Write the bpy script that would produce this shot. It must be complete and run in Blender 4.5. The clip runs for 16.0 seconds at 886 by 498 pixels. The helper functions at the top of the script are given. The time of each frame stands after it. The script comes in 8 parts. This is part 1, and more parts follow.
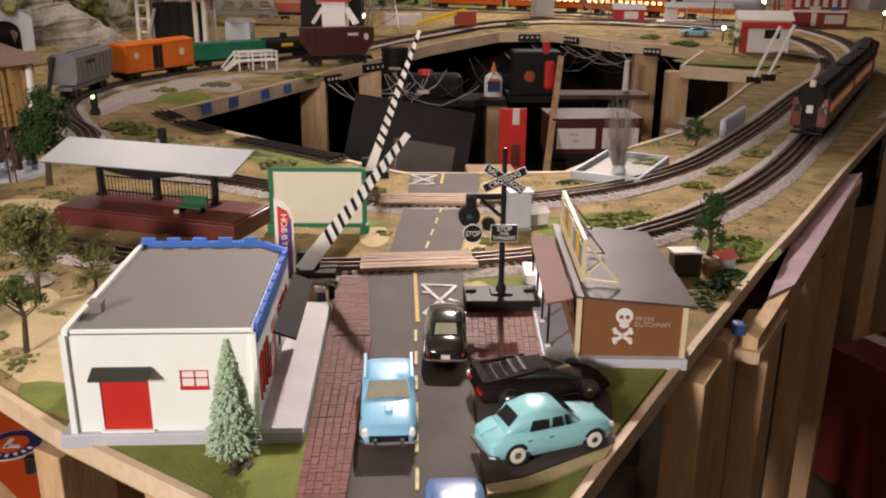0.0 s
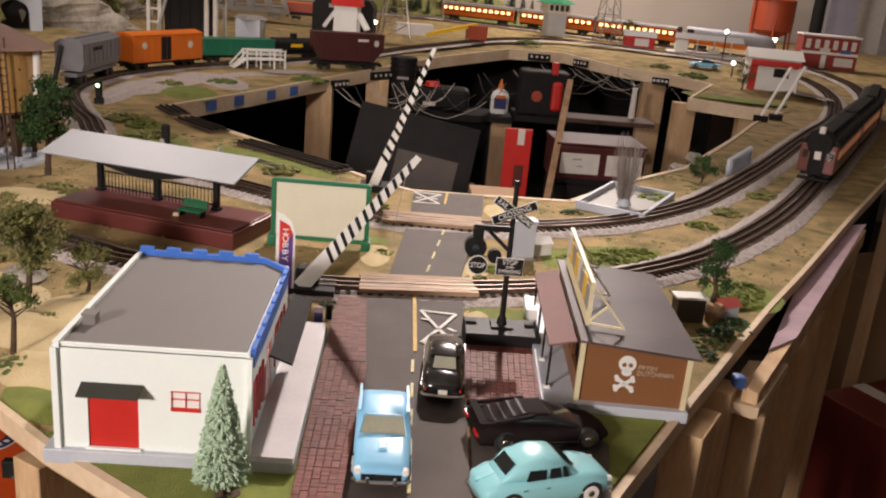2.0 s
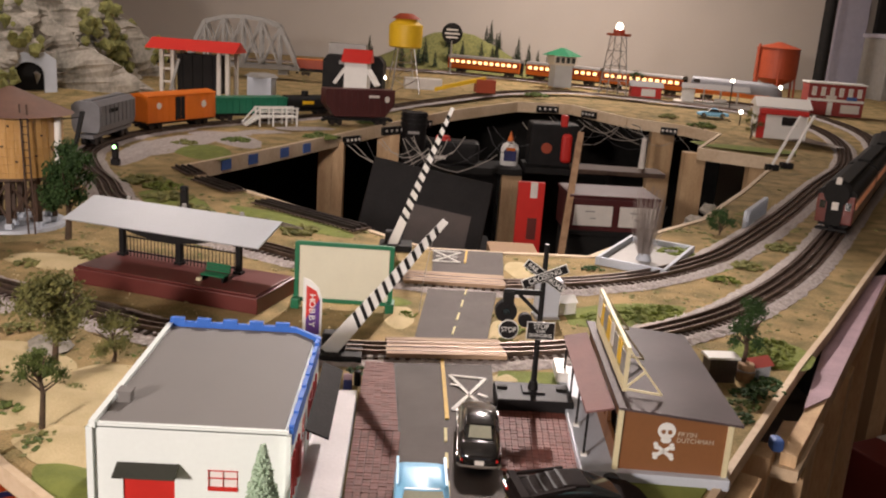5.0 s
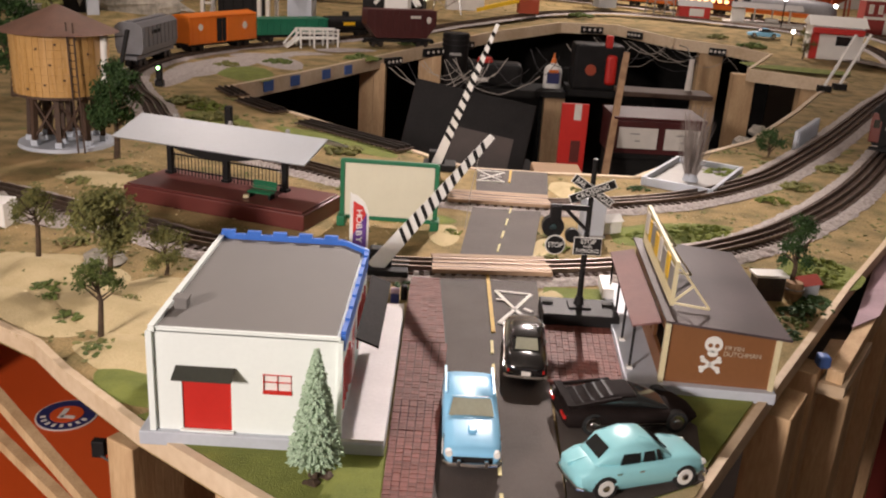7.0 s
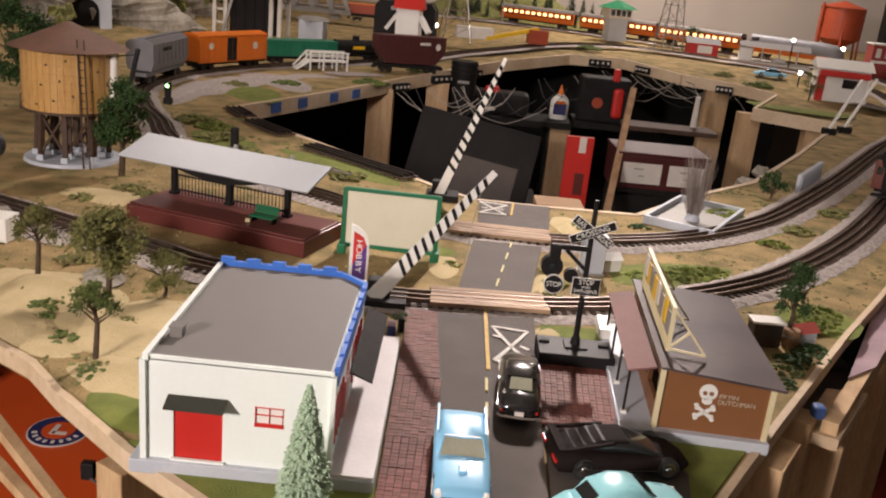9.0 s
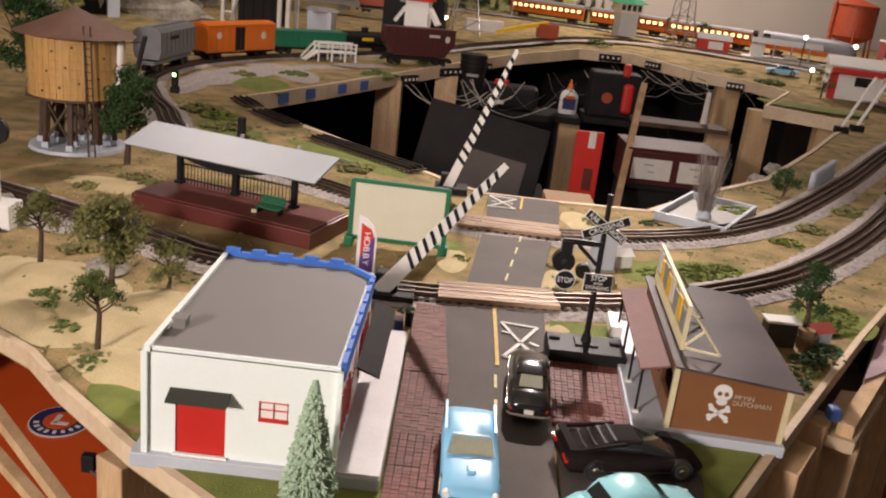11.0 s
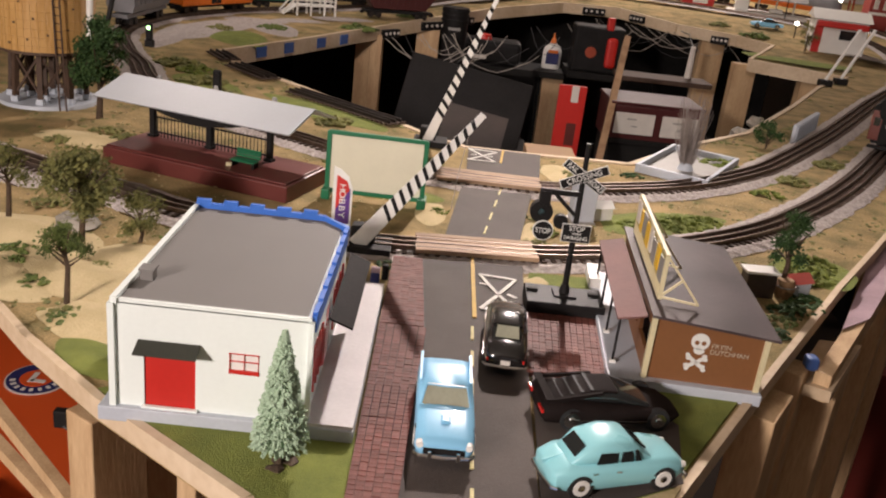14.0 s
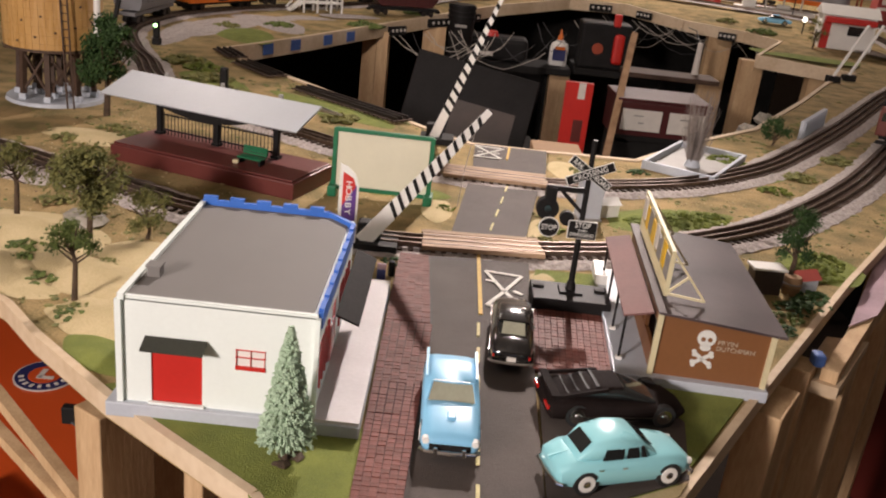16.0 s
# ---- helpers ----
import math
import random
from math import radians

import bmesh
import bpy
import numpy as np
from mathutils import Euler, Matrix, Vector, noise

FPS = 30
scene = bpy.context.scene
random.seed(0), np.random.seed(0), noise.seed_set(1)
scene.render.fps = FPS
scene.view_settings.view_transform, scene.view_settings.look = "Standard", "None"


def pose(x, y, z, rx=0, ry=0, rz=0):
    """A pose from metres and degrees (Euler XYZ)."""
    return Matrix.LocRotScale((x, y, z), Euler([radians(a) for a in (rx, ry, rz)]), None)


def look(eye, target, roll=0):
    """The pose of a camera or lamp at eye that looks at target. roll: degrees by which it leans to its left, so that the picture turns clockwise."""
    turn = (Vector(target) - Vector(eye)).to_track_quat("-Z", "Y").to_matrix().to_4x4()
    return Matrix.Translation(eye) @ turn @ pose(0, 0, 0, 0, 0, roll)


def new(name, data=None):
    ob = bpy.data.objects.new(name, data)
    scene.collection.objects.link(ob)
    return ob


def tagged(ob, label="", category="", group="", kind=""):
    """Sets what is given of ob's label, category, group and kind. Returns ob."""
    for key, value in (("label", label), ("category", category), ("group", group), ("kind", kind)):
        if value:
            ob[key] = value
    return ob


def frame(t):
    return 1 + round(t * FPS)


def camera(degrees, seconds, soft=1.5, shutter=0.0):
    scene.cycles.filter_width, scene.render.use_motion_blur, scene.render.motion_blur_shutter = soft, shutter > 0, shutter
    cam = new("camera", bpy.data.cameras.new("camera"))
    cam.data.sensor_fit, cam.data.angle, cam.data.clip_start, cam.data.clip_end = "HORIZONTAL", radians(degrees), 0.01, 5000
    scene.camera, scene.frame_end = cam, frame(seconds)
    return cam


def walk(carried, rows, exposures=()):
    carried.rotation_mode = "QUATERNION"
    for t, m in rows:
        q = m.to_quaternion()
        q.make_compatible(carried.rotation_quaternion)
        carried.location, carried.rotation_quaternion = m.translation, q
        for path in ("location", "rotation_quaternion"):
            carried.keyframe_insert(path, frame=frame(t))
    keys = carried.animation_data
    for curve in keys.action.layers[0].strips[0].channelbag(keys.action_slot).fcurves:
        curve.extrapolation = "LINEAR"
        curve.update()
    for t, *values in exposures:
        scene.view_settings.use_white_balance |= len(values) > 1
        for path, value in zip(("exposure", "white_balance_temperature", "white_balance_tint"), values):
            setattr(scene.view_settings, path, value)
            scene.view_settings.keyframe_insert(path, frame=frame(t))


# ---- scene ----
cam = camera(53.3, 16.0, soft=2.1)
PATH = [
    (0, (0.055, -0.155, 1.402), (0.141, 1.742, 0.774), 0.5),
    (0.5, (0.055, -0.13, 1.431), (0.18, 1.771, 0.824), 2.9),
    (1, (0.047, -0.124, 1.421), (0.151, 1.779, 0.816), 3.8),
    (1.5, (0.04, -0.125, 1.417), (0.133, 1.773, 0.793), 4.6),
    (2, (0.039, -0.129, 1.419), (0.146, 1.772, 0.808), 5.1),
    (2.5, (0.039, -0.132, 1.421), (0.151, 1.775, 0.826), 5.3),
    (3, (0.041, -0.14, 1.427), (0.166, 1.773, 0.859), 5.3),
    (3.5, (0.047, -0.138, 1.428), (0.192, 1.783, 0.891), 4.9),
    (4, (0.033, -0.125, 1.43), (0.128, 1.802, 0.904), 4.6),
    (4.5, (0.008, -0.113, 1.425), (0.113, 1.822, 0.93), 4.3),
    (4.7, (0.011, -0.114, 1.433), (0.109, 1.82, 0.933), 4.2),
    (6.8, (0.009, -0.122, 1.425), (0.06, 1.801, 0.88), 4.0),
    (7, (0.003, -0.121, 1.419), (0.012, 1.764, 0.749), 3.6),
    (7.5, (0.004, -0.118, 1.422), (-0.013, 1.742, 0.689), 4.3),
    (8, (0.007, -0.128, 1.437), (-0.004, 1.773, 0.815), 5.1),
    (10.5, (0.0, -0.099, 1.425), (-0.004, 1.8, 0.798), 6.3),
    (11, (0.0, -0.099, 1.425), (-0.009, 1.797, 0.79), 6.5),
    (11.5, (0.005, -0.109, 1.426), (0.006, 1.788, 0.79), 6.7),
    (12, (0.008, -0.11, 1.423), (0.017, 1.785, 0.784), 6.4),
    (12.5, (0.005, -0.101, 1.417), (0.01, 1.785, 0.753), 6.3),
    (13, (0.006, -0.095, 1.415), (0.005, 1.782, 0.725), 6.3),
    (13.5, (0.009, -0.088, 1.413), (0.023, 1.781, 0.701), 6.6),
    (14, (0.011, -0.088, 1.413), (0.045, 1.778, 0.695), 6.6),
    (14.5, (0.01, -0.088, 1.411), (0.041, 1.777, 0.69), 6.7),
    (15, (0.009, -0.09, 1.412), (0.023, 1.776, 0.693), 6.5),
    (15.5, (0.01, -0.091, 1.412), (0.02, 1.775, 0.692), 6.6),
    (16, (0.012, -0.089, 1.413), (0.031, 1.775, 0.687), 6.4),
]
walk(cam, [(t, look(eye, target, roll)) for t, eye, target, roll in PATH])

# world, lights, exposure
world = bpy.data.worlds.new("world")
scene.world = world
world.use_nodes = True
world.node_tree.nodes["Background"].inputs[0].default_value = (1.0, 0.86, 0.72, 1)
world.node_tree.nodes["Background"].inputs[1].default_value = 0.05


def lamp(name, eye, target, power, size, colour, spread=180):
    data = bpy.data.lights.new(name, "AREA")
    data.shape, data.size, data.energy, data.color = "DISK", size, power, colour
    data.spread = radians(spread)
    ob = new(name, data)
    ob.matrix_world = look(eye, target)
    return ob


WARM = (1.0, 0.855, 0.80)
lamp("key_lamp", (0.36, 2.75, 2.45), (0.07, 0.66, 1.0), 11.2, 0.09, WARM, 66)
lamp("room_lamp", (-1.35, -1.3, 1.85), (-0.1, 0.75, 1.0), 65, 0.30, WARM)
lamp("front_ceiling_lamp", (0.1, 0.35, 2.52), (0.1, 3.9, 1.0), 5, 0.25, WARM, 80)
lamp("back_lamp", (1.15, 4.9, 2.52), (1.15, 4.9, 1.0), 44, 0.5, WARM)
lamp("side_lamp", (-1.2, 3.0, 2.52), (-1.2, 3.5, 1.0), 13, 0.4, WARM)


# ---- materials ----
def mat(name, c, rough=0.6, metal=0.0, var=0.18, scale=30.0, bump=0.15, bscale=260.0, c2=None, coat=0.0, emit=0.0, obj=False, stretch=None, rand=0.0, spec=0.5):
    """A surface of colour c that drifts towards c2 (or a darker c) in patches and grain, with fine relief."""
    m = bpy.data.materials.new(name)
    m.use_nodes = True
    t = m.node_tree
    n, l = t.nodes, t.links
    b = n["Principled BSDF"]
    b.inputs["Roughness"].default_value, b.inputs["Metallic"].default_value = rough, metal
    b.inputs["Coat Weight"].default_value, b.inputs["Coat Roughness"].default_value = coat, 0.08
    b.inputs["Specular IOR Level"].default_value = spec
    co = n.new("ShaderNodeTexCoord")
    mp = n.new("ShaderNodeMapping")
    l.new(co.outputs["Object"], mp.inputs[0])
    if stretch:
        mp.inputs["Scale"].default_value = stretch
    big, fine = n.new("ShaderNodeTexNoise"), n.new("ShaderNodeTexNoise")
    big.inputs["Scale"].default_value, fine.inputs["Scale"].default_value = scale, bscale
    big.inputs["Detail"].default_value, fine.inputs["Detail"].default_value = 5, 3
    for k in (big, fine):
        l.new(mp.outputs[0], k.inputs["Vector"])
    add = n.new("ShaderNodeMath")
    add.operation = "MULTIPLY_ADD"
    l.new(fine.outputs[0], add.inputs[0])
    add.inputs[1].default_value = 0.5
    l.new(big.outputs[0], add.inputs[2])
    ramp = n.new("ShaderNodeMapRange")
    ramp.inputs[1].default_value, ramp.inputs[2].default_value = 0.55, 0.95
    l.new(add.outputs[0], ramp.inputs[0])
    mix = n.new("ShaderNodeMix")
    mix.data_type = "RGBA"
    l.new(ramp.outputs[0], mix.inputs[0])
    dark = c2 or tuple(v * (1 - var) for v in c)
    mix.inputs[6].default_value, mix.inputs[7].default_value = (*dark, 1), (*c, 1)
    out = mix.outputs[2]
    if rand:
        info, hsv = n.new("ShaderNodeObjectInfo"), n.new("ShaderNodeHueSaturation")
        rr = n.new("ShaderNodeMapRange")
        rr.inputs[3].default_value, rr.inputs[4].default_value = 1 - rand, 1 + rand
        l.new(info.outputs["Random"], rr.inputs[0])
        l.new(rr.outputs[0], hsv.inputs["Value"])
        l.new(out, hsv.inputs["Color"])
        out = hsv.outputs[0]
    l.new(out, b.inputs["Base Color"])
    if bump:
        bp = n.new("ShaderNodeBump")
        bp.inputs["Strength"].default_value, bp.inputs["Distance"].default_value = bump, 0.002
        l.new(fine.outputs[0], bp.inputs["Height"])
        l.new(bp.outputs[0], b.inputs["Normal"])
    rv = n.new("ShaderNodeMapRange")
    rv.inputs[3].default_value, rv.inputs[4].default_value = max(0.02, rough - 0.08), min(1, rough + 0.08)
    l.new(big.outputs[0], rv.inputs[0])
    l.new(rv.outputs[0], b.inputs["Roughness"])
    if emit:
        b.inputs["Emission Color"].default_value, b.inputs["Emission Strength"].default_value = (*c, 1), emit
    return m


def glass_mat(name, c, rough=0.05):
    m = bpy.data.materials.new(name)
    m.use_nodes = True
    b = m.node_tree.nodes["Principled BSDF"]
    b.inputs["Base Color"].default_value = (*c, 1)
    b.inputs["Transmission Weight"].default_value, b.inputs["Roughness"].default_value = 1.0, rough
    b.inputs["IOR"].default_value = 1.3
    return m


SAND = mat("sandy_ground", (0.42, 0.29, 0.13), 0.95, c2=(0.14, 0.115, 0.036), scale=17, bump=1.0, bscale=330)
SANDLIGHT = mat("pale_sand", (0.60, 0.49, 0.28), 0.95, c2=(0.44, 0.35, 0.18), scale=16, bump=0.7, bscale=500)
GRASS = mat("static_grass", (0.22, 0.25, 0.05), 0.95, c2=(0.13, 0.16, 0.03), scale=30, bump=0.9, bscale=700)
BALLAST = mat("grey_ballast", (0.54, 0.48, 0.45), 0.9, c2=(0.25, 0.22, 0.20), scale=160, bump=1.0, bscale=420)
ASPHALT = mat("asphalt", (0.110, 0.090, 0.080), 0.7, c2=(0.070, 0.057, 0.051), scale=14, bump=0.5, bscale=900, spec=0.25)
PAVER = mat("red_brick_paver", (0.195, 0.068, 0.053), 0.6, var=0.35, scale=40, bump=0.4, bscale=600, rand=0.2, spec=0.22)
MORTAR = mat("dark_joint", (0.088, 0.036, 0.030), 0.9, var=0.3, spec=0.2)
LINEW = mat("white_road_paint", (0.72, 0.70, 0.64), 0.7, var=0.25, scale=120)
LINEY = mat("yellow_road_paint", (0.66, 0.42, 0.07), 0.7, var=0.3, scale=120)
LINEP = mat("pale_yellow_paint", (0.70, 0.62, 0.30), 0.7, var=0.3, scale=120)
PINE = mat("pine_lumber", (0.60, 0.42, 0.24), 0.7, c2=(0.42, 0.27, 0.14), scale=5, bump=0.2, bscale=60, stretch=(6, 6, 1))
PINEH = mat("pine_board", (0.68, 0.55, 0.39), 0.7, c2=(0.52, 0.39, 0.25), scale=8, bump=0.2, bscale=90)
PLANK = mat("crossing_plank", (0.46, 0.32, 0.21), 0.75, c2=(0.24, 0.15, 0.09), scale=60, bump=0.4, bscale=200, stretch=(0.2, 1, 1), rand=0.15)
RAIL = mat("rail_steel", (0.20, 0.15, 0.12), 0.38, metal=0.85, var=0.4, scale=90, bump=0.05)
RAILDARK = mat("blackened_rail", (0.05, 0.04, 0.035), 0.45, metal=0.6, var=0.4, scale=90, bump=0.05)
TIE = mat("brown_tie", (0.075, 0.045, 0.03), 0.8, var=0.35, scale=200)
WHITEWALL = mat("white_painted_wall", (0.80, 0.865, 0.83), 0.55, var=0.05, scale=12, bump=0.04)
ROOFGREY = mat("grey_roof_sheet", (0.185, 0.175, 0.165), 0.75, var=0.10, scale=14, bump=0.10, bscale=900)
ROOFDARK = mat("dark_brown_roof", (0.088, 0.066, 0.068), 0.46, var=0.5, scale=18, bump=0.2, bscale=500, spec=0.3)
BLUE = mat("blue_trim", (0.045, 0.17, 0.62), 0.45, var=0.15)
RED = mat("red_paint", (0.55, 0.022, 0.015), 0.45, var=0.10, bump=0.05)
BASEGREY = mat("pale_grey_plastic", (0.50, 0.54, 0.60), 0.5, var=0.12, scale=20, bump=0.08)
PORCH = mat("porch_concrete", (0.70, 0.67, 0.68), 0.35, var=0.14, scale=20, bump=0.08)
AWNING = mat("charcoal_awning", (0.030, 0.027, 0.026), 0.75, var=0.3, spec=0.08)
AWNINGD = mat("dark_olive_canopy", (0.035, 0.036, 0.025), 0.7, var=0.3)
CREAM = mat("cream_trim", (0.72, 0.64, 0.40), 0.5, var=0.12)
BROWNWALL = mat("brown_wall", (0.225, 0.095, 0.035), 0.5, var=0.12, scale=10, bump=0.03)
MAROON = mat("oxide_red_plastic", (0.125, 0.026, 0.021), 0.42, var=0.2, scale=18, bump=0.05)
AWNRED = mat("dusty_red_awning", (0.20, 0.105, 0.098), 0.7, var=0.15, spec=0.15)
METALROOF = mat("silver_painted_roof", (0.48, 0.51, 0.54), 0.35, var=0.08, scale=10, bump=0.03)
BLACK = mat("black_plastic", (0.018, 0.017, 0.017), 0.55, var=0.3, bump=0.05, spec=0.12)
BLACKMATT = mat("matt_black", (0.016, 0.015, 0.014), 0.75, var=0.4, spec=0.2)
SIGNWHITE = mat("sign_white", (0.78, 0.78, 0.74), 0.5, var=0.06, bump=0.0)
PANEL = mat("cream_billboard_sheet", (0.70, 0.68, 0.53), 0.5, var=0.05, bump=0.03)
GREEN = mat("green_plastic", (0.012, 0.16, 0.07), 0.4, var=0.15)
SKYBLUE = mat("sky_blue_enamel", (0.24, 0.55, 0.80), 0.42, var=0.05, bump=0.0, coat=0.12)
TEAL = mat("turquoise_enamel", (0.31, 0.68, 0.74), 0.30, var=0.04, bump=0.0, coat=0.35)
BLACKCAR = mat("black_enamel", (0.010, 0.009, 0.009), 0.16, var=0.2, bump=0.0, coat=1.0)
PLUMCAR = mat("dark_plum_enamel", (0.018, 0.013, 0.012), 0.7, var=0.3, bump=0.0, spec=0.03)
MIDBLUE = mat("mid_blue_enamel", (0.10, 0.20, 0.45), 0.3, var=0.06, bump=0.0, coat=0.6)
CHROME = mat("chrome", (0.75, 0.74, 0.72), 0.15, metal=1.0, var=0.05, bump=0.0)
DARKGLASS = mat("dark_car_glass", (0.02, 0.022, 0.022), 0.08, var=0.1, bump=0.0, coat=0.5)
PALEGLASS = mat("pale_windscreen", (0.36, 0.36, 0.27), 0.12, var=0.2, bump=0.0, coat=0.5)
TYRE = mat("rubber_tyre", (0.02, 0.02, 0.02), 0.7, var=0.2)
WHITE = mat("white_plastic", (0.80, 0.79, 0.75), 0.45, var=0.06, bump=0.03)
LAMPRED = mat("red_lens", (0.55, 0.02, 0.015), 0.25, var=0.1, bump=0)
BARK = mat("bark", (0.10, 0.065, 0.04), 0.9, var=0.5, scale=120, bump=0.8, bscale=300)
LEAF = mat("dark_green_foliage", (0.05, 0.105, 0.022), 0.85, c2=(0.016, 0.045, 0.010), scale=70, bump=0.8, bscale=500)
LEAFMID = mat("mid_green_foliage", (0.15, 0.19, 0.04), 0.85, c2=(0.05, 0.08, 0.018), scale=70, bump=0.8, bscale=500)
LEAFOLIVE = mat("olive_foliage", (0.25, 0.24, 0.075), 0.9, c2=(0.10, 0.11, 0.035), scale=70, bump=0.8, bscale=500)
FROST = mat("frosted_green_needles", (0.46, 0.60, 0.44), 0.85, c2=(0.37, 0.50, 0.35), scale=90, bump=0.8, bscale=700)
FIR = mat("dark_fir_needles", (0.018, 0.035, 0.014), 0.9, var=0.5, scale=90, bump=0.8)
ROCK = mat("grey_rock", (0.42, 0.38, 0.32), 0.9, c2=(0.17, 0.16, 0.13), scale=14, bump=1.0, bscale=90)
TANKWOOD = mat("varnished_yellow_wood", (0.58, 0.35, 0.13), 0.28, c2=(0.48, 0.27, 0.09), scale=10, bump=0.05, bscale=120, coat=0.4, stretch=(6, 6, 0.6))
TANKROOF = mat("brown_shingle_cone", (0.17, 0.085, 0.055), 0.6, var=0.25, scale=40)
TIMBER = mat("dark_timber", (0.085, 0.048, 0.03), 0.7, var=0.35, scale=60)
ORANGE = mat("orange_paint", (0.72, 0.17, 0.012), 0.4, var=0.12, bump=0.05)
ORANGERED = mat("orange_red_sheet", (0.62, 0.085, 0.012), 0.55, var=0.10, scale=6, bump=0.05)
HOPPER = mat("grey_car_paint", (0.20, 0.20, 0.215), 0.45, var=0.2, scale=30)
GREENCAR = mat("green_car_paint", (0.015, 0.17, 0.095), 0.45, var=0.2, scale=30)
BROWNCAR = mat("dark_red_car_paint", (0.075, 0.018, 0.017), 0.45, var=0.25, scale=30)
COACHRED = mat("maroon_coach_paint", (0.13, 0.022, 0.014), 0.32, var=0.15, scale=30, coat=0.3)
COACHORANGE = mat("orange_coach_paint", (0.62, 0.14, 0.012), 0.35, var=0.1, scale=30, coat=0.3)
COACHROOF = mat("grey_coach_roof", (0.21, 0.19, 0.17), 0.5, var=0.2, scale=30)
LIT = mat("lit_coach_window", (1.0, 0.62, 0.25), 0.4, var=0.1, bump=0, emit=3.0)
LITDIM = mat("dim_coach_window", (0.40, 0.15, 0.07), 0.4, var=0.1, bump=0, emit=0.35)
BULB = mat("glowing_bulb", (1.0, 0.9, 0.72), 0.4, var=0.02, bump=0, emit=9.0)
GREENLIGHT = mat("green_signal_lens", (0.45, 1.0, 0.35), 0.4, var=0.02, bump=0, emit=5.0)
YELLOW = mat("yellow_paint", (0.80, 0.50, 0.02), 0.45, var=0.1)
LAVENDER = mat("lavender_grey_card", (0.42, 0.40, 0.48), 0.6, var=0.1, bump=0.03)
STEEL = mat("grey_steel_paint", (0.32, 0.31, 0.29), 0.5, metal=0.2, var=0.2)
TANKRED = mat("red_oxide_tank", (0.36, 0.06, 0.022), 0.5, var=0.15)
BRICKRED = mat("red_facade", (0.28, 0.035, 0.03), 0.6, var=0.15)
PLASTER = mat("warm_plaster_wall", (0.52, 0.47, 0.42), 0.85, var=0.06, scale=3, bump=0.08, bscale=80)
CEIL = mat("white_ceiling", (0.70, 0.67, 0.62), 0.9, var=0.05, scale=3)
# same pine as PINE, with the pit's shade put into its colour
PINESHADED = mat("shaded_pine_lumber", (0.44, 0.28, 0.16), 0.75, c2=(0.26, 0.15, 0.08), scale=5, bump=0.2, bscale=60, stretch=(6, 6, 1))
DARKFILM = mat("dark_brown_film", (0.07, 0.05, 0.042), 0.5, var=0.4, scale=12)
DEEPRED = mat("deep_red_case", (0.075, 0.013, 0.013), 0.45, var=0.25, scale=8)
CARPET = mat("dark_brown_floor", (0.055, 0.038, 0.028), 0.95, var=0.35, scale=8, bump=0.5, bscale=200)
CARD = mat("brown_cardboard", (0.30, 0.18, 0.09), 0.8, var=0.15, scale=10)
DARKSHEET = mat("dark_grey_sheet", (0.016, 0.014, 0.014), 0.6, var=0.5, scale=10, bump=0.1, spec=0.2)
NAVY = mat("navy_print", (0.02, 0.025, 0.11), 0.5, var=0.1, bump=0)
PAPER = mat("white_paper", (0.68, 0.64, 0.58), 0.6, var=0.1, bump=0.02)
WIRE = mat("pale_wire", (0.42, 0.38, 0.33), 0.5, var=0.1, bump=0)
WIREDARK = mat("dark_wire", (0.05, 0.05, 0.05), 0.5, var=0.1, bump=0)
WATER = mat("spray_plastic", (0.30, 0.26, 0.24), 0.3, var=0.3, scale=120, bump=0.3)
BLUETAPE = mat("blue_tape", (0.06, 0.13, 0.38), 0.6, var=0.2)
LILAC = mat("lilac_card", (0.42, 0.29, 0.33), 0.7, var=0.25, scale=25)


# ---- mesh helpers ----
def part(name, bm, material, parent=None, label=""):
    """Links a bmesh as one mesh object under a thing or a part."""
    me = bpy.data.meshes.new(name)
    bmesh.ops.recalc_face_normals(bm, faces=bm.faces[:])
    bm.to_mesh(me)
    bm.free()
    me.materials.append(material)
    ob = new(name, me)
    if parent is not None:
        ob.parent = parent
    if label:
        ob["label"] = label
    return ob


def thing(name, label, category, m=None, group="", kind=""):
    ob = new(name)
    ob.empty_display_size = 0.02
    if m is not None:
        ob.matrix_world = m
    return tagged(ob, label, category, group, kind)


def smooth(ob, angle=40):
    me = ob.data
    me.polygons.foreach_set("use_smooth", [True] * len(me.polygons))
    me.set_sharp_from_angle(angle=radians(angle))
    return ob


def bx(bm, cx, cy, cz, sx, sy, sz, m=None, bevel=0.0):
    """A block by its middle and size."""
    made = bmesh.ops.create_cube(bm, size=1.0)["verts"]
    bmesh.ops.scale(bm, vec=(sx, sy, sz), verts=made)
    bmesh.ops.translate(bm, vec=(cx, cy, cz), verts=made)
    if m is not None:
        bmesh.ops.transform(bm, matrix=m, verts=made)
    if bevel:
        edges = list({e for v in made for e in v.link_edges})
        bmesh.ops.bevel(bm, geom=edges, offset=bevel, segments=2, affect="EDGES", profile=0.5)
    return bm


def block(cx, cy, cz, sx, sy, sz, m=None, bevel=0.0):
    return bx(bmesh.new(), cx, cy, cz, sx, sy, sz, m, bevel)


def rod(bm, a, b, r1, r2=None, seg=10):
    """A round or tapered bar from a to b."""
    a, b = Vector(a), Vector(b)
    d = b - a
    m = Matrix.Translation((a + b) / 2) @ d.to_track_quat("Z", "Y").to_matrix().to_4x4()
    bmesh.ops.create_cone(bm, cap_ends=True, segments=seg, radius1=r1, radius2=r1 if r2 is None else r2, depth=d.length, matrix=m)
    return bm


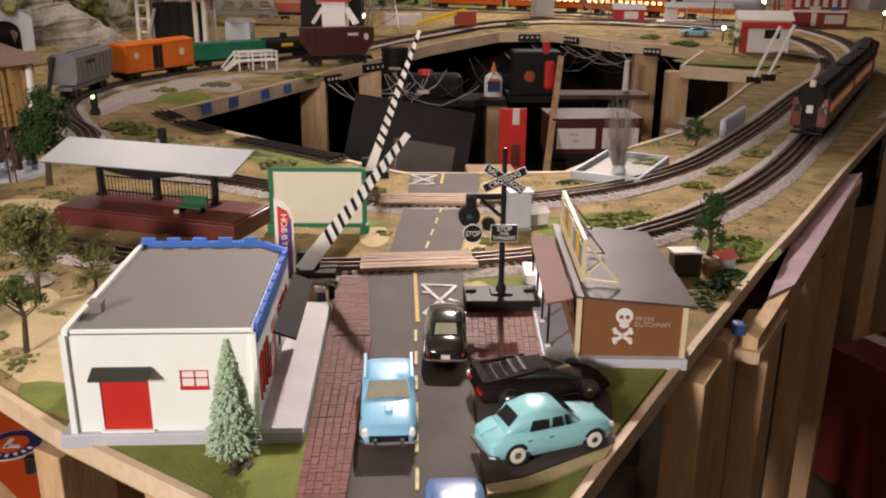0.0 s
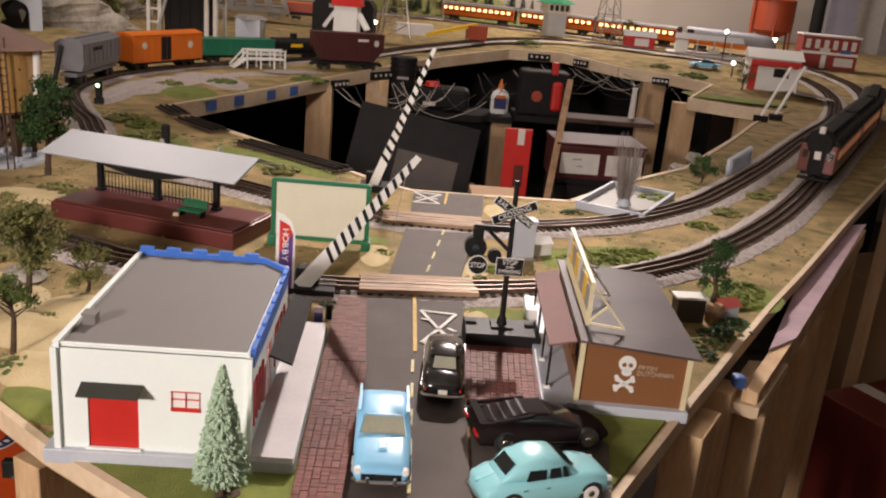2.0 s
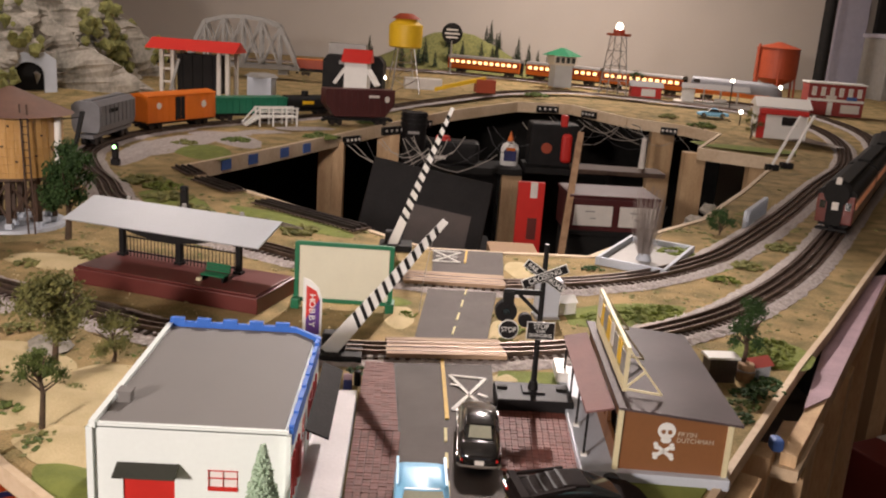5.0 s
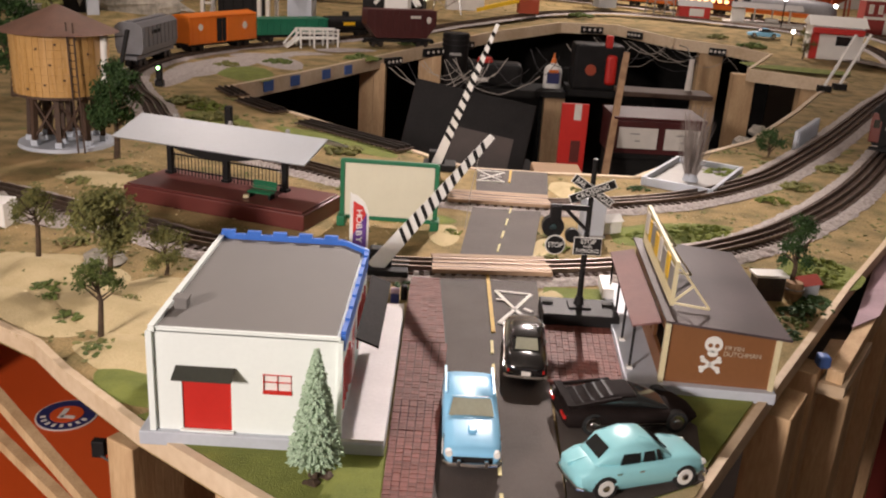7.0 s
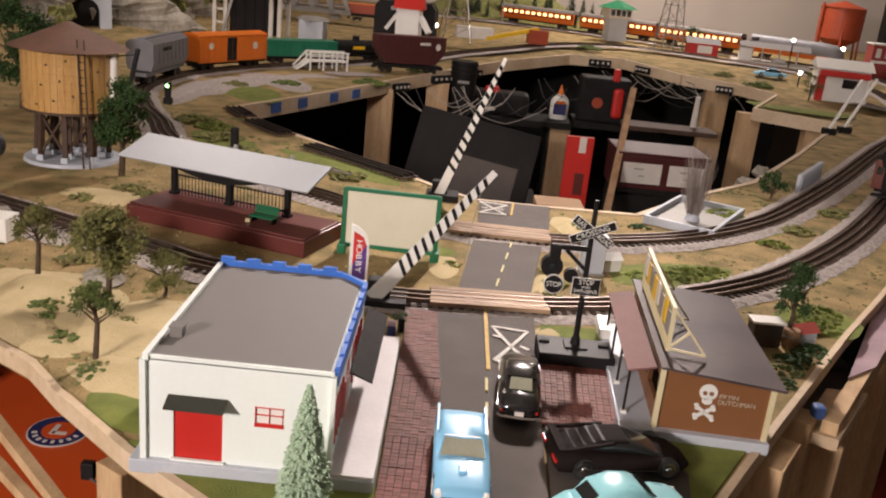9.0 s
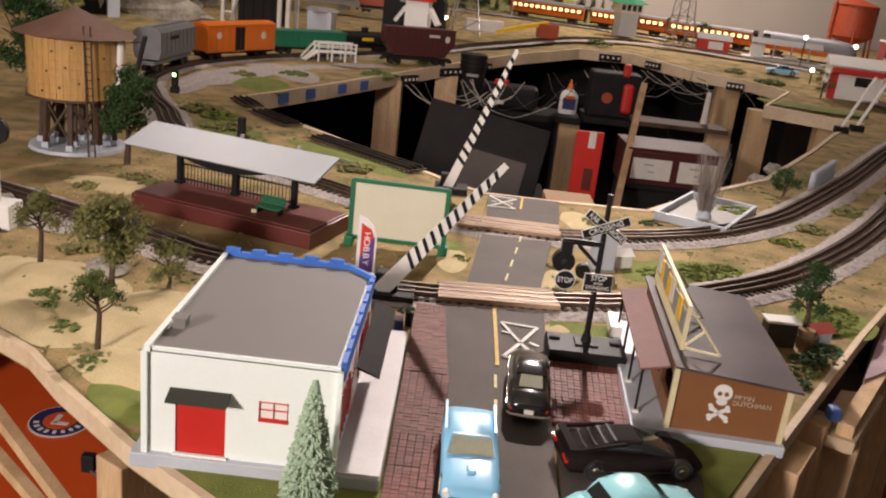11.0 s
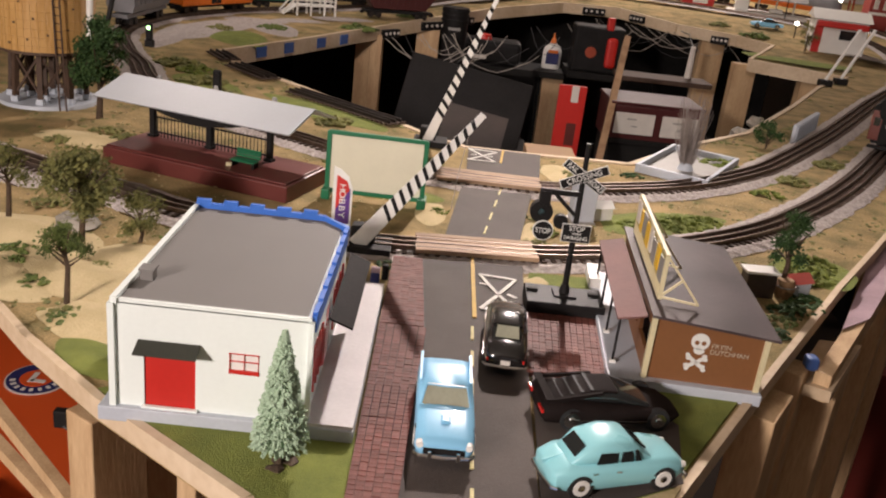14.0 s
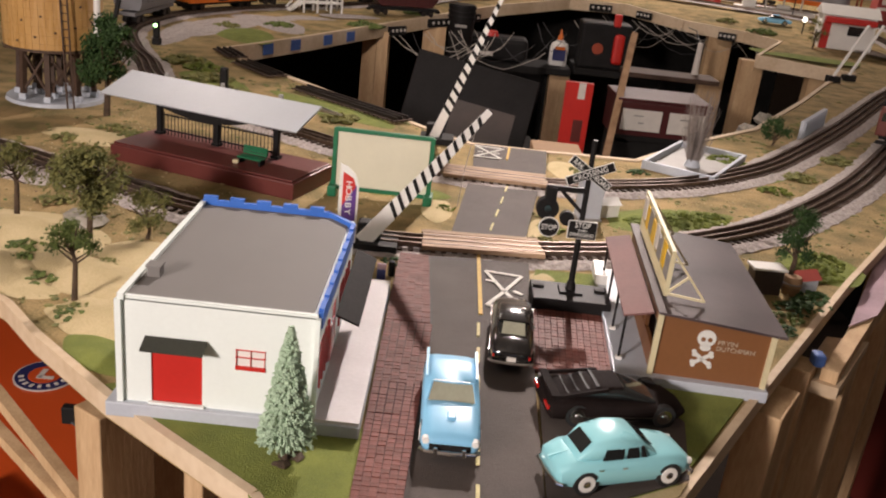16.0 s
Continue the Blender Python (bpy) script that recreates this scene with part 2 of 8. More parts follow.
def beam(bm, a, b, w, h, up=(0, 0, 1)):
    """A rectangular bar from a to b, w across and h along up."""
    a, b, up = Vector(a), Vector(b), Vector(up)
    y = (b - a).normalized()
    x = y.cross(up).normalized()
    z = x.cross(y)
    m = Matrix((x, y, z)).transposed().to_4x4()
    m.translation = (a + b) / 2
    return bx(bm, 0, 0, 0, w, (b - a).length, h, m)


def prism(bm, pts, z0, z1, m=None):
    """An extruded outline (counter-clockwise)."""
    lo = [bm.verts.new((x, y, z0)) for x, y in pts]
    hi = [bm.verts.new((x, y, z1)) for x, y in pts]
    n = len(pts)
    bm.faces.new(lo[::-1])
    bm.faces.new(hi)
    for i in range(n):
        bm.faces.new((lo[i], lo[(i + 1) % n], hi[(i + 1) % n], hi[i]))
    if m is not None:
        bmesh.ops.transform(bm, matrix=m, verts=lo + hi)
    return bm


def loft(bm, rings):
    """A skin through rings of equally many points, closed at both ends."""
    rows = [[bm.verts.new(p) for p in ring] for ring in rings]
    n = len(rows[0])
    for a, b in zip(rows, rows[1:]):
        for i in range(n):
            bm.faces.new((a[i], a[(i + 1) % n], b[(i + 1) % n], b[i]))
    bm.faces.new(rows[0][::-1])
    bm.faces.new(rows[-1])
    return bm


def tube(bm, pts, r, seg=6):
    """A round wire through points."""
    pts = [Vector(p) for p in pts]
    rings = []
    for i, p in enumerate(pts):
        d = (pts[min(i + 1, len(pts) - 1)] - pts[max(i - 1, 0)]).normalized()
        q = d.to_track_quat("Z", "Y")
        rings.append([p + q @ Vector((r * math.cos(k * math.tau / seg), r * math.sin(k * math.tau / seg), 0)) for k in range(seg)])
    return loft(bm, rings)


def glide(pts, step=0.02):
    """A smooth line through points, cut into even steps."""
    P = [Vector(p) for p in pts]
    P = [2 * P[0] - P[1]] + P + [2 * P[-1] - P[-2]]
    fine = []
    for i in range(1, len(P) - 2):
        a, b, c, d = P[i - 1:i + 3]
        for k in range(24):
            t = k / 24
            fine.append(0.5 * (2 * b + (c - a) * t + (2 * a - 5 * b + 4 * c - d) * t * t + (3 * b - a - 3 * c + d) * t ** 3))
    fine.append(P[-2])
    out, rest = [fine[0]], 0.0
    for a, b in zip(fine, fine[1:]):
        d = (b - a).length
        while rest + d >= step:
            a = a + (b - a) * ((step - rest) / d)
            d = (b - a).length
            out.append(a.copy())
            rest = 0.0
        rest += d
    return out


def text_mesh(words, size, depth=0.0004):
    curve = bpy.data.curves.new("letters", "FONT")
    curve.body, curve.size, curve.extrude = words, size, depth
    curve.align_x, curve.align_y = "CENTER", "CENTER"
    tmp = bpy.data.objects.new("letters", curve)
    scene.collection.objects.link(tmp)
    me = bpy.data.meshes.new_from_object(tmp.evaluated_get(bpy.context.evaluated_depsgraph_get()))
    bpy.data.objects.remove(tmp)
    return me


def letters(words, size, material, parent, m, sx=1.0):
    me = text_mesh(words, size)
    me.materials.clear()
    me.materials.append(material)
    ob = new("lettering", me)
    ob.parent = parent
    ob.matrix_basis = m @ Matrix.Diagonal((sx, 1, 1, 1))
    return ob


def clump(bm, at, r, rough=0.35, squash=0.8, level=1):
    """A small uneven tuft."""
    made = bmesh.ops.create_icosphere(bm, subdivisions=level, radius=r)["verts"]
    for v in made:
        k = 1 + rough * random.uniform(-1, 1)
        v.co = Vector((v.co.x * k, v.co.y * k, v.co.z * k * squash)) + Vector(at)


# height of the layout's deck: level in front, rising gently towards the far side
def deck_z(y):
    s = min(1, max(0, (y - 2.9) / 1.4))
    return 1.0 + 0.10 * s * s * (3 - 2 * s)


# ---- the room ----
def slab(name, label, cat, cx, cy, cz, sx, sy, sz, material):
    return tagged(part(name, block(cx, cy, cz, sx, sy, sz), material), label, cat, kind="structure")


slab("floor", "dark brown carpeted room floor", "floor", 0.5, 2.1, -0.05, 9.4, 9.4, 0.1, CARPET)
slab("ceiling", "plain off-white room ceiling", "ceiling", 0.5, 2.1, 2.65, 9.4, 9.4, 0.1, CEIL)
slab("wall_north", "warm grey plastered wall behind the layout", "wall", 0.5, 6.35, 1.3, 9.2, 0.1, 2.6, PLASTER)
slab("wall_south", "warm grey plastered room wall", "wall", 0.5, -2.15, 1.3, 9.2, 0.1, 2.6, PLASTER)
slab("wall_west", "warm grey plastered room wall", "wall", -4.05, 2.1, 1.3, 0.1, 8.4, 2.6, PLASTER)
slab("wall_east", "warm grey plastered room wall", "wall", 5.05, 2.1, 1.3, 0.1, 8.4, 2.6, PLASTER)

# ---- the layout's deck ----
OUTER = [(-0.01, 0.315), (0.115, 0.315), (0.227, 0.491), (0.371, 0.712), (0.561, 0.997), (0.685, 1.173), (0.95, 1.56), (1.35, 2.13),
         (1.95, 2.95), (2.55, 3.75), (3.1, 4.6), (3.1, 6.25), (-2.5, 6.25), (-2.5, 1.95), (-1.4, 1.32), (-0.406, 0.694),
         (-0.353, 0.639), (-0.251, 0.549), (-0.101, 0.438)]
PIT = [(-0.338, 1.919), (-0.06, 1.628), (0.0, 1.56), (0.059, 1.516), (0.186, 1.514), (0.25, 1.52), (0.375, 1.525), (0.535, 1.735),
       (0.727, 1.94), (1.0, 2.40), (1.22, 2.80), (1.43, 3.09), (1.12, 3.22), (1.30, 3.52), (1.18, 3.63), (0.95, 3.72), (0.74, 3.94),
       (0.48, 3.92), (0.16, 3.62), (-0.02, 3.39), (-0.22, 3.10), (-0.44, 2.60), (-0.60, 2.24), (-0.52, 2.10)]


def deck():
    bm = bmesh.new()
    edges = []
    for ring in (OUTER, PIT):
        vs = []
        for (ax, ay), (qx, qy) in zip(ring, ring[1:] + ring[:1]):
            n = max(1, int(math.hypot(qx - ax, qy - ay) / 0.12))
            vs += [bm.verts.new((ax + (qx - ax) * k / n, ay + (qy - ay) * k / n, 0)) for k in range(n)]
        edges += [bm.edges.new((a, b)) for a, b in zip(vs, vs[1:] + vs[:1])]
    bmesh.ops.triangle_fill(bm, use_beauty=True, use_dissolve=False, edges=edges)
    for v in bm.verts:
        v.co.z = deck_z(v.co.y)
    top = bm.faces[:]
    made = bmesh.ops.extrude_face_region(bm, geom=top)["geom"]
    for g in made:
        if isinstance(g, bmesh.types.BMVert):
            g.co.z -= 0.02
    return tagged(part("ground", bm, SAND), "sandy olive scenery deck of the model railway", "ground", kind="structure")


deck()


def edge_board(name, a, b, drop, thick, material, side=1):
    """A board on edge under the deck's rim."""
    bm = bmesh.new()
    za, zb = deck_z(a[1]) - drop / 2 + 0.003, deck_z(b[1]) - drop / 2 + 0.003
    beam(bm, (*a, za), (*b, zb), thick, drop)
    return tagged(part(name, bm, material), "pale pine board edging the layout table", "trim", kind="structure")


def offset(a, b, d):
    t = Vector((b[0] - a[0], b[1] - a[1])).normalized()
    return (a[0] + t.y * d, a[1] - t.x * d), (b[0] + t.y * d, b[1] - t.x * d)


for i in list(range(0, 10)) + [13, 14, 15, 16, 17, 18]:
    a, b = OUTER[i], OUTER[(i + 1) % len(OUTER)]
    edge_board("trim", *offset(a, b, -0.0025), 0.020, 0.008, PINEH)
for i in range(len(PIT)):
    a, b = PIT[i], PIT[(i + 1) % len(PIT)]
    edge_board("trim", *offset(a, b, -0.006), 0.045 if i > 9 else 0.02, 0.012, PINEH)


def leg(x, y, top, w=0.045, d=0.09, turn=0.0, lean=0.0, label="rough pine table leg standing on the floor", material=None):
    ob = thing("table_leg", label, "table leg", pose(x, y, 0, 0, lean, turn), "table legs")
    material = material or PINE
    if w > 0.08:
        part("post", block(-w * 0.22, 0, top / 2, w * 0.55, d, top, bevel=0.0015), material, ob)
        part("doubler", block(w * 0.28, 0.002, top / 2 - 0.0005, w * 0.44, d * 0.94, top - 0.001, bevel=0.0015), material, ob)
    else:
        part("post", block(0, 0, top / 2, w, d, top, bevel=0.0015), material, ob)
    part("foot_plate", block(0, 0, 0.004, w * 1.3, d * 1.2, 0.008), STEEL, ob)
    return ob


for x, y, w, d in ((0.372, 0.708, 0.040, 0.075), (0.432, 0.800, 0.036, 0.040), (0.512, 0.868, 0.036, 0.085), (0.700, 1.150, 0.036, 0.06), (0.935, 1.517, 0.036, 0.06), (1.36, 2.118, 0.036, 0.06)):
    leg(x, y, 0.945 if 0.5 < x < 0.9 else 0.978, w, d, turn=-33)
RAILA, RAILB = (0.462, 0.785, 0.962), (0.985, 1.575, 0.962)
tagged(part("side_rail", beam(bmesh.new(), RAILA, RAILB, 0.018, 0.034), PINE), "pine rail along the outer side of the table", "rail")
tagged(part("plywood_panel", prism(bmesh.new(), [(0.432, 0.790), (0.470, 0.772), (0.560, 0.905), (0.508, 0.908)], 0.950, 0.964), PINEH), "pale plywood panel between table rim and rail", "panel")
tagged(part("paper_strip", prism(bmesh.new(), [(0.530, 0.905), (0.585, 0.950), (1.010, 1.605), (0.955, 1.580), (0.690, 1.190)], 0.981, 0.9825), LILAC), "torn lilac-pink paper strip along the table side", "paper")
for x, y, t in ((-0.065, 0.475, 58), (-0.9, 1.10, 58)):
    leg(x, y, 0.96, 0.085, 0.07, turn=t)
leg(-0.252, 0.627, 0.96, 0.11, 0.036, turn=58)
leg(-0.172, 0.575, 0.955, 0.024, 0.03, turn=-32)
for x, y, top, w, d in ((0.445, 3.58, 0.814, 0.085, 0.06), (1.115, 3.275, 0.99, 0.085, 0.05), (1.10, 3.70, 1.03, 0.10, 0.05),
                        (-0.27, 3.06, 0.98, 0.09, 0.09), (-0.075, 3.30, 0.985, 0.085, 0.07), (1.33, 3.18, 0.98, 0.07, 0.05), (0.42, 1.46, 0.97, 0.05, 0.05)):
    leg(x, y, top, w, d)
# diagonal braces under the near left side
for a, b in (((-0.53, 0.792, 0.912), (-0.285, 0.615, 0.806)), ((-0.56, 0.822, 0.84), (-0.31, 0.622, 0.806))):
    tagged(part("brace", beam(bmesh.new(), a, b, 0.012, 0.014), PINE), "pine diagonal brace under the table", "brace", group="braces")

# ---- lawns, road, sidewalks ----
def sheet(name, pts, z0, z1, material, label, cat, kind="structure"):
    return tagged(part(name, prism(bmesh.new(), pts, z0, z1), material), label, cat, kind=kind)


sheet("lawn", [(-0.255, 0.563), (-0.115, 0.452), (-0.018, 0.335), (-0.012, 0.53), (-0.2, 0.60)], 1.0, 1.0025, GRASS, "short green lawn at the table corner", "lawn")
sheet("lawn", [(0.118, 0.335), (0.130, 0.345), (0.220, 0.497), (0.358, 0.712), (0.30, 0.76), (0.20, 0.72), (0.128, 0.62), (0.118, 0.4)], 1.0, 1.0025, GRASS, "short green lawn beside the diner", "lawn")
sheet("lawn", [(0.13, 0.87), (0.24, 0.875), (0.24, 0.935), (0.14, 0.93)], 1.0, 1.0025, GRASS, "short green lawn behind the signal", "lawn")
sheet("lawn", [(0.20, 0.69), (0.215, 0.69), (0.235, 0.80), (0.215, 0.81)], 1.0, 1.003, GRASS, "narrow green lawn strip beside the sidewalk", "lawn")
road = tagged(part("road", prism(bmesh.new(), [(0.006, 0.322), (0.112, 0.322), (0.118, 0.6), (0.124, 0.745), (0.132, 0.955), (0.004, 0.945), (0.012, 0.775), (0.015, 0.715), (0.012, 0.63)], 1.0, 1.005), ASPHALT),
              "dark grey asphalt two-lane model road", "road", kind="structure")
sheet("road", [(0.030, 1.005), (0.130, 1.012), (0.168, 1.275), (0.055, 1.275)], 1.0, 1.005, ASPHALT, "dark grey asphalt road between the two tracks", "road")
sheet("road", [(0.060, 1.325), (0.182, 1.315), (0.200, 1.512), (0.066, 1.512)], 1.0, 1.005, ASPHALT, "dark grey asphalt road stub at the pit edge", "road")


sheet("road", [(0.116, 0.452), (0.150, 0.462), (0.236, 0.512), (0.252, 0.60), (0.205, 0.664), (0.124, 0.664)], 1.0025, 1.0042, ASPHALT, "black asphalt parking apron beside the road", "road")
sheet("kerb", [(0.118, 0.436), (0.152, 0.443), (0.222, 0.487), (0.233, 0.506), (0.150, 0.458), (0.118, 0.450)], 1.0, 1.0048, SANDLIGHT, "pale gravel kerb strip beside the apron", "kerb")


def mark(a, b, w, material, z=1.0062):
    bm = beam(bmesh.new(), (*a, z), (*b, z), w, 0.0012)
    part("road_marking", bm, material, road)


mark((0.069, 0.775), (0.068, 0.955), 0.0045, LINEY)
for k in range(8):
    y = 0.752 - k * 0.056
    if y > 0.37:
        mark((0.0665 - 0.0005 * k, y), (0.066 - 0.0005 * k, y - 0.03), 0.003, LINEP)
for k in range(4):
    y = 1.045 + k * 0.062
    mark((0.085 + k * 0.009, y), (0.0895 + k * 0.009, y + 0.03), 0.0028, LINEP)
mark((0.122, 1.42), (0.130, 1.51), 0.004, LINEY)
for a, b in (((0.076, 0.898), (0.120, 0.892)), ((0.076, 0.898), (0.097, 0.842)), ((0.120, 0.892), (0.097, 0.842)), ((0.076, 0.87), (0.086, 0.868)),
             ((0.076, 0.80), (0.120, 0.796)), ((0.076, 0.80), (0.097, 0.842)), ((0.120, 0.796), (0.097, 0.842)), ((0.108, 0.846), (0.118, 0.838))):
    mark(a, b, 0.0045, LINEW)
for a, b in (((0.066, 1.496), (0.117, 1.488)), ((0.064, 1.42), (0.112, 1.42)), ((0.066, 1.496), (0.112, 1.42)), ((0.117, 1.488), (0.064, 1.42)), ((0.07, 1.455), (0.08, 1.455)), ((0.1, 1.455), (0.11, 1.455))):
    mark(a, b, 0.0045, LINEW)

# planked level crossings over both tracks
def crossing(x0, x1, y, n, turn, label):
    ob = thing("level_crossing", label, "level crossing", pose((x0 + x1) / 2, y, 1.0, 0, 0, turn))
    for k in range(n):
        yy = (k - (n - 1) / 2) * 0.0125
        part("plank", block(0, yy, 0.0105, x1 - x0 + random.uniform(-0.006, 0.003), 0.0108, 0.006, bevel=0.0006), PLANK, ob)
    return ob


crossing(-0.006, 0.150, 0.978, 5, 5, "weathered wooden plank level crossing over the near track")
crossing(0.012, 0.182, 1.298, 5, -1, "weathered wooden plank level crossing over the far track")

# ---- tracks ----
LINE_A = [(-1.9, 1.75), (-1.2, 1.40), (-0.8, 1.24), (-0.422, 1.062), (-0.307, 1.005), (-0.091, 0.965), (0.075, 0.975), (0.149, 0.984), (0.267, 1.020), (0.388, 1.095),
          (0.494, 1.175), (0.584, 1.265), (0.727, 1.440), (0.892, 1.680), (1.25, 2.25), (1.62, 2.85), (1.85, 3.3), (1.97, 3.65), (1.93, 4.0), (1.80, 4.28)]
LINE_B = [(-0.02, 3.66), (-0.20, 3.45), (-0.36, 3.33), (-0.47, 3.24), (-0.71, 3.03), (-0.86, 2.72), (-0.885, 2.38), (-0.79, 2.11), (-0.689, 1.93), (-0.60, 1.75), (-0.42, 1.56), (-0.231, 1.43), (-0.1, 1.345),
          (0.015, 1.300), (0.107, 1.290), (0.219, 1.297), (0.425, 1.385), (0.60, 1.535), (0.736, 1.709), (0.965, 2.047), (1.292, 2.569), (1.60, 3.05), (1.78, 3.5), (1.75, 3.85),
          (1.55, 4.05), (1.28, 4.20), (0.85, 4.42), (0.5, 4.2), (0.2, 3.88), (-0.02, 3.66)]
LINE_C = [(-1.6, 5.3), (0.0, 5.42), (0.48, 5.29), (0.9, 5.04), (1.27, 4.73), (1.64, 4.45), (1.80, 4.28)]
GAUGE = 0.0318


def track(line, label, step=0.0135, ballast=True, rail=RAIL, base=0.0, width=0.098):
    pts = [Vector((p.x, p.y, deck_z(p.y) + base)) for p in glide([(*p, 0) for p in line], step)]
    ob = thing("railway_track", label, "railway track")
    side = []
    for i in range(len(pts)):
        d = pts[min(i + 1, len(pts) - 1)] - pts[max(i - 1, 0)]
        d.z = 0
        d.normalize()
        side.append(Vector((d.y, -d.x, 0)))
    if ballast:
        bm = bmesh.new()
        prof = ((-0.5, 0.0008), (-0.34, 0.0055), (0.34, 0.0055), (0.5, 0.0008))
        rows = []
        for p, s in zip(pts, side):
            rows.append([bm.verts.new(p + s * (width * (k + random.uniform(-0.03, 0.03))) + Vector((0, 0, h + random.uniform(-0.0006, 0.0012)))) for k, h in prof])
        for a, b in zip(rows, rows[1:]):
            for i in range(len(prof) - 1):
                bm.faces.new((a[i], a[i + 1], b[i + 1], b[i]))
        tagged(part("ballast", bm, BALLAST, ob, "grey stone ballast"), kind="stuff")
    bm = bmesh.new()
    for i in range(len(pts)):
        s = side[i]
        beam(bm, pts[i] - s * 0.027 + Vector((0, 0, 0.0062)), pts[i] + s * 0.027 + Vector((0, 0, 0.0062)), 0.0062, 0.003)
    tagged(part("tie", bm, TIE, ob, "dark brown ties"), kind="stuff")
    for k in (-0.5, 0.0, 0.5):
        bm = bmesh.new()
        rings = []
        for p, s in zip(pts, side):
            c = p + s * (GAUGE * k) + Vector((0, 0, 0.0077))
            rings.append([c - s * 0.0018, c - s * 0.0014 + Vector((0, 0, 0.0062)), c + s * 0.0014 + Vector((0, 0, 0.0062)), c + s * 0.0018])
        loft(bm, rings)
        part("rail", bm, rail, ob)
    return ob


track(LINE_A, "three-rail model track on grey ballast, near line")
track(LINE_B, "three-rail model track on grey ballast, pit-side line")
track(LINE_C, "three-rail model track along the back wall")
track([(-0.315, 1.83), (-0.075, 1.625)], "loose dark track section lying on the grass", ballast=False, rail=RAILDARK)
track([(-0.50, 2.05), (-0.39, 1.93)], "loose dark track section lying on the grass", ballast=False, rail=RAILDARK)
track([(-0.585, 2.20), (-0.52, 2.10)], "loose dark track section lying on the grass", ballast=False, rail=RAILDARK)
track([(-0.80, 1.16), (-0.60, 1.085)], "loose dark track section lying beside the line", ballast=False, rail=RAILDARK)
track([(1.36, 2.12), (1.85, 2.85), (2.2, 3.4)], "three-rail model track, outer siding")


# ---- the hobby shop ----
def wall_grid(bm, xs, zs, holes, y, t):
    """One wall in the xz plane, t thick, with open cells."""
    vs = {(i, k): bm.verts.new((x, y, z)) for i, x in enumerate(xs) for k, z in enumerate(zs)}
    for i in range(len(xs) - 1):
        for k in range(len(zs) - 1):
            if (i, k) not in holes:
                bm.faces.new((vs[i, k], vs[i + 1, k], vs[i + 1, k + 1], vs[i, k + 1]))
    for v in [v for v in bm.verts if not v.link_faces]:
        bm.verts.remove(v)
    for g in bmesh.ops.extrude_face_region(bm, geom=bm.faces[:])["geom"]:
        if isinstance(g, bmesh.types.BMVert):
            g.co.y += t
    return bm


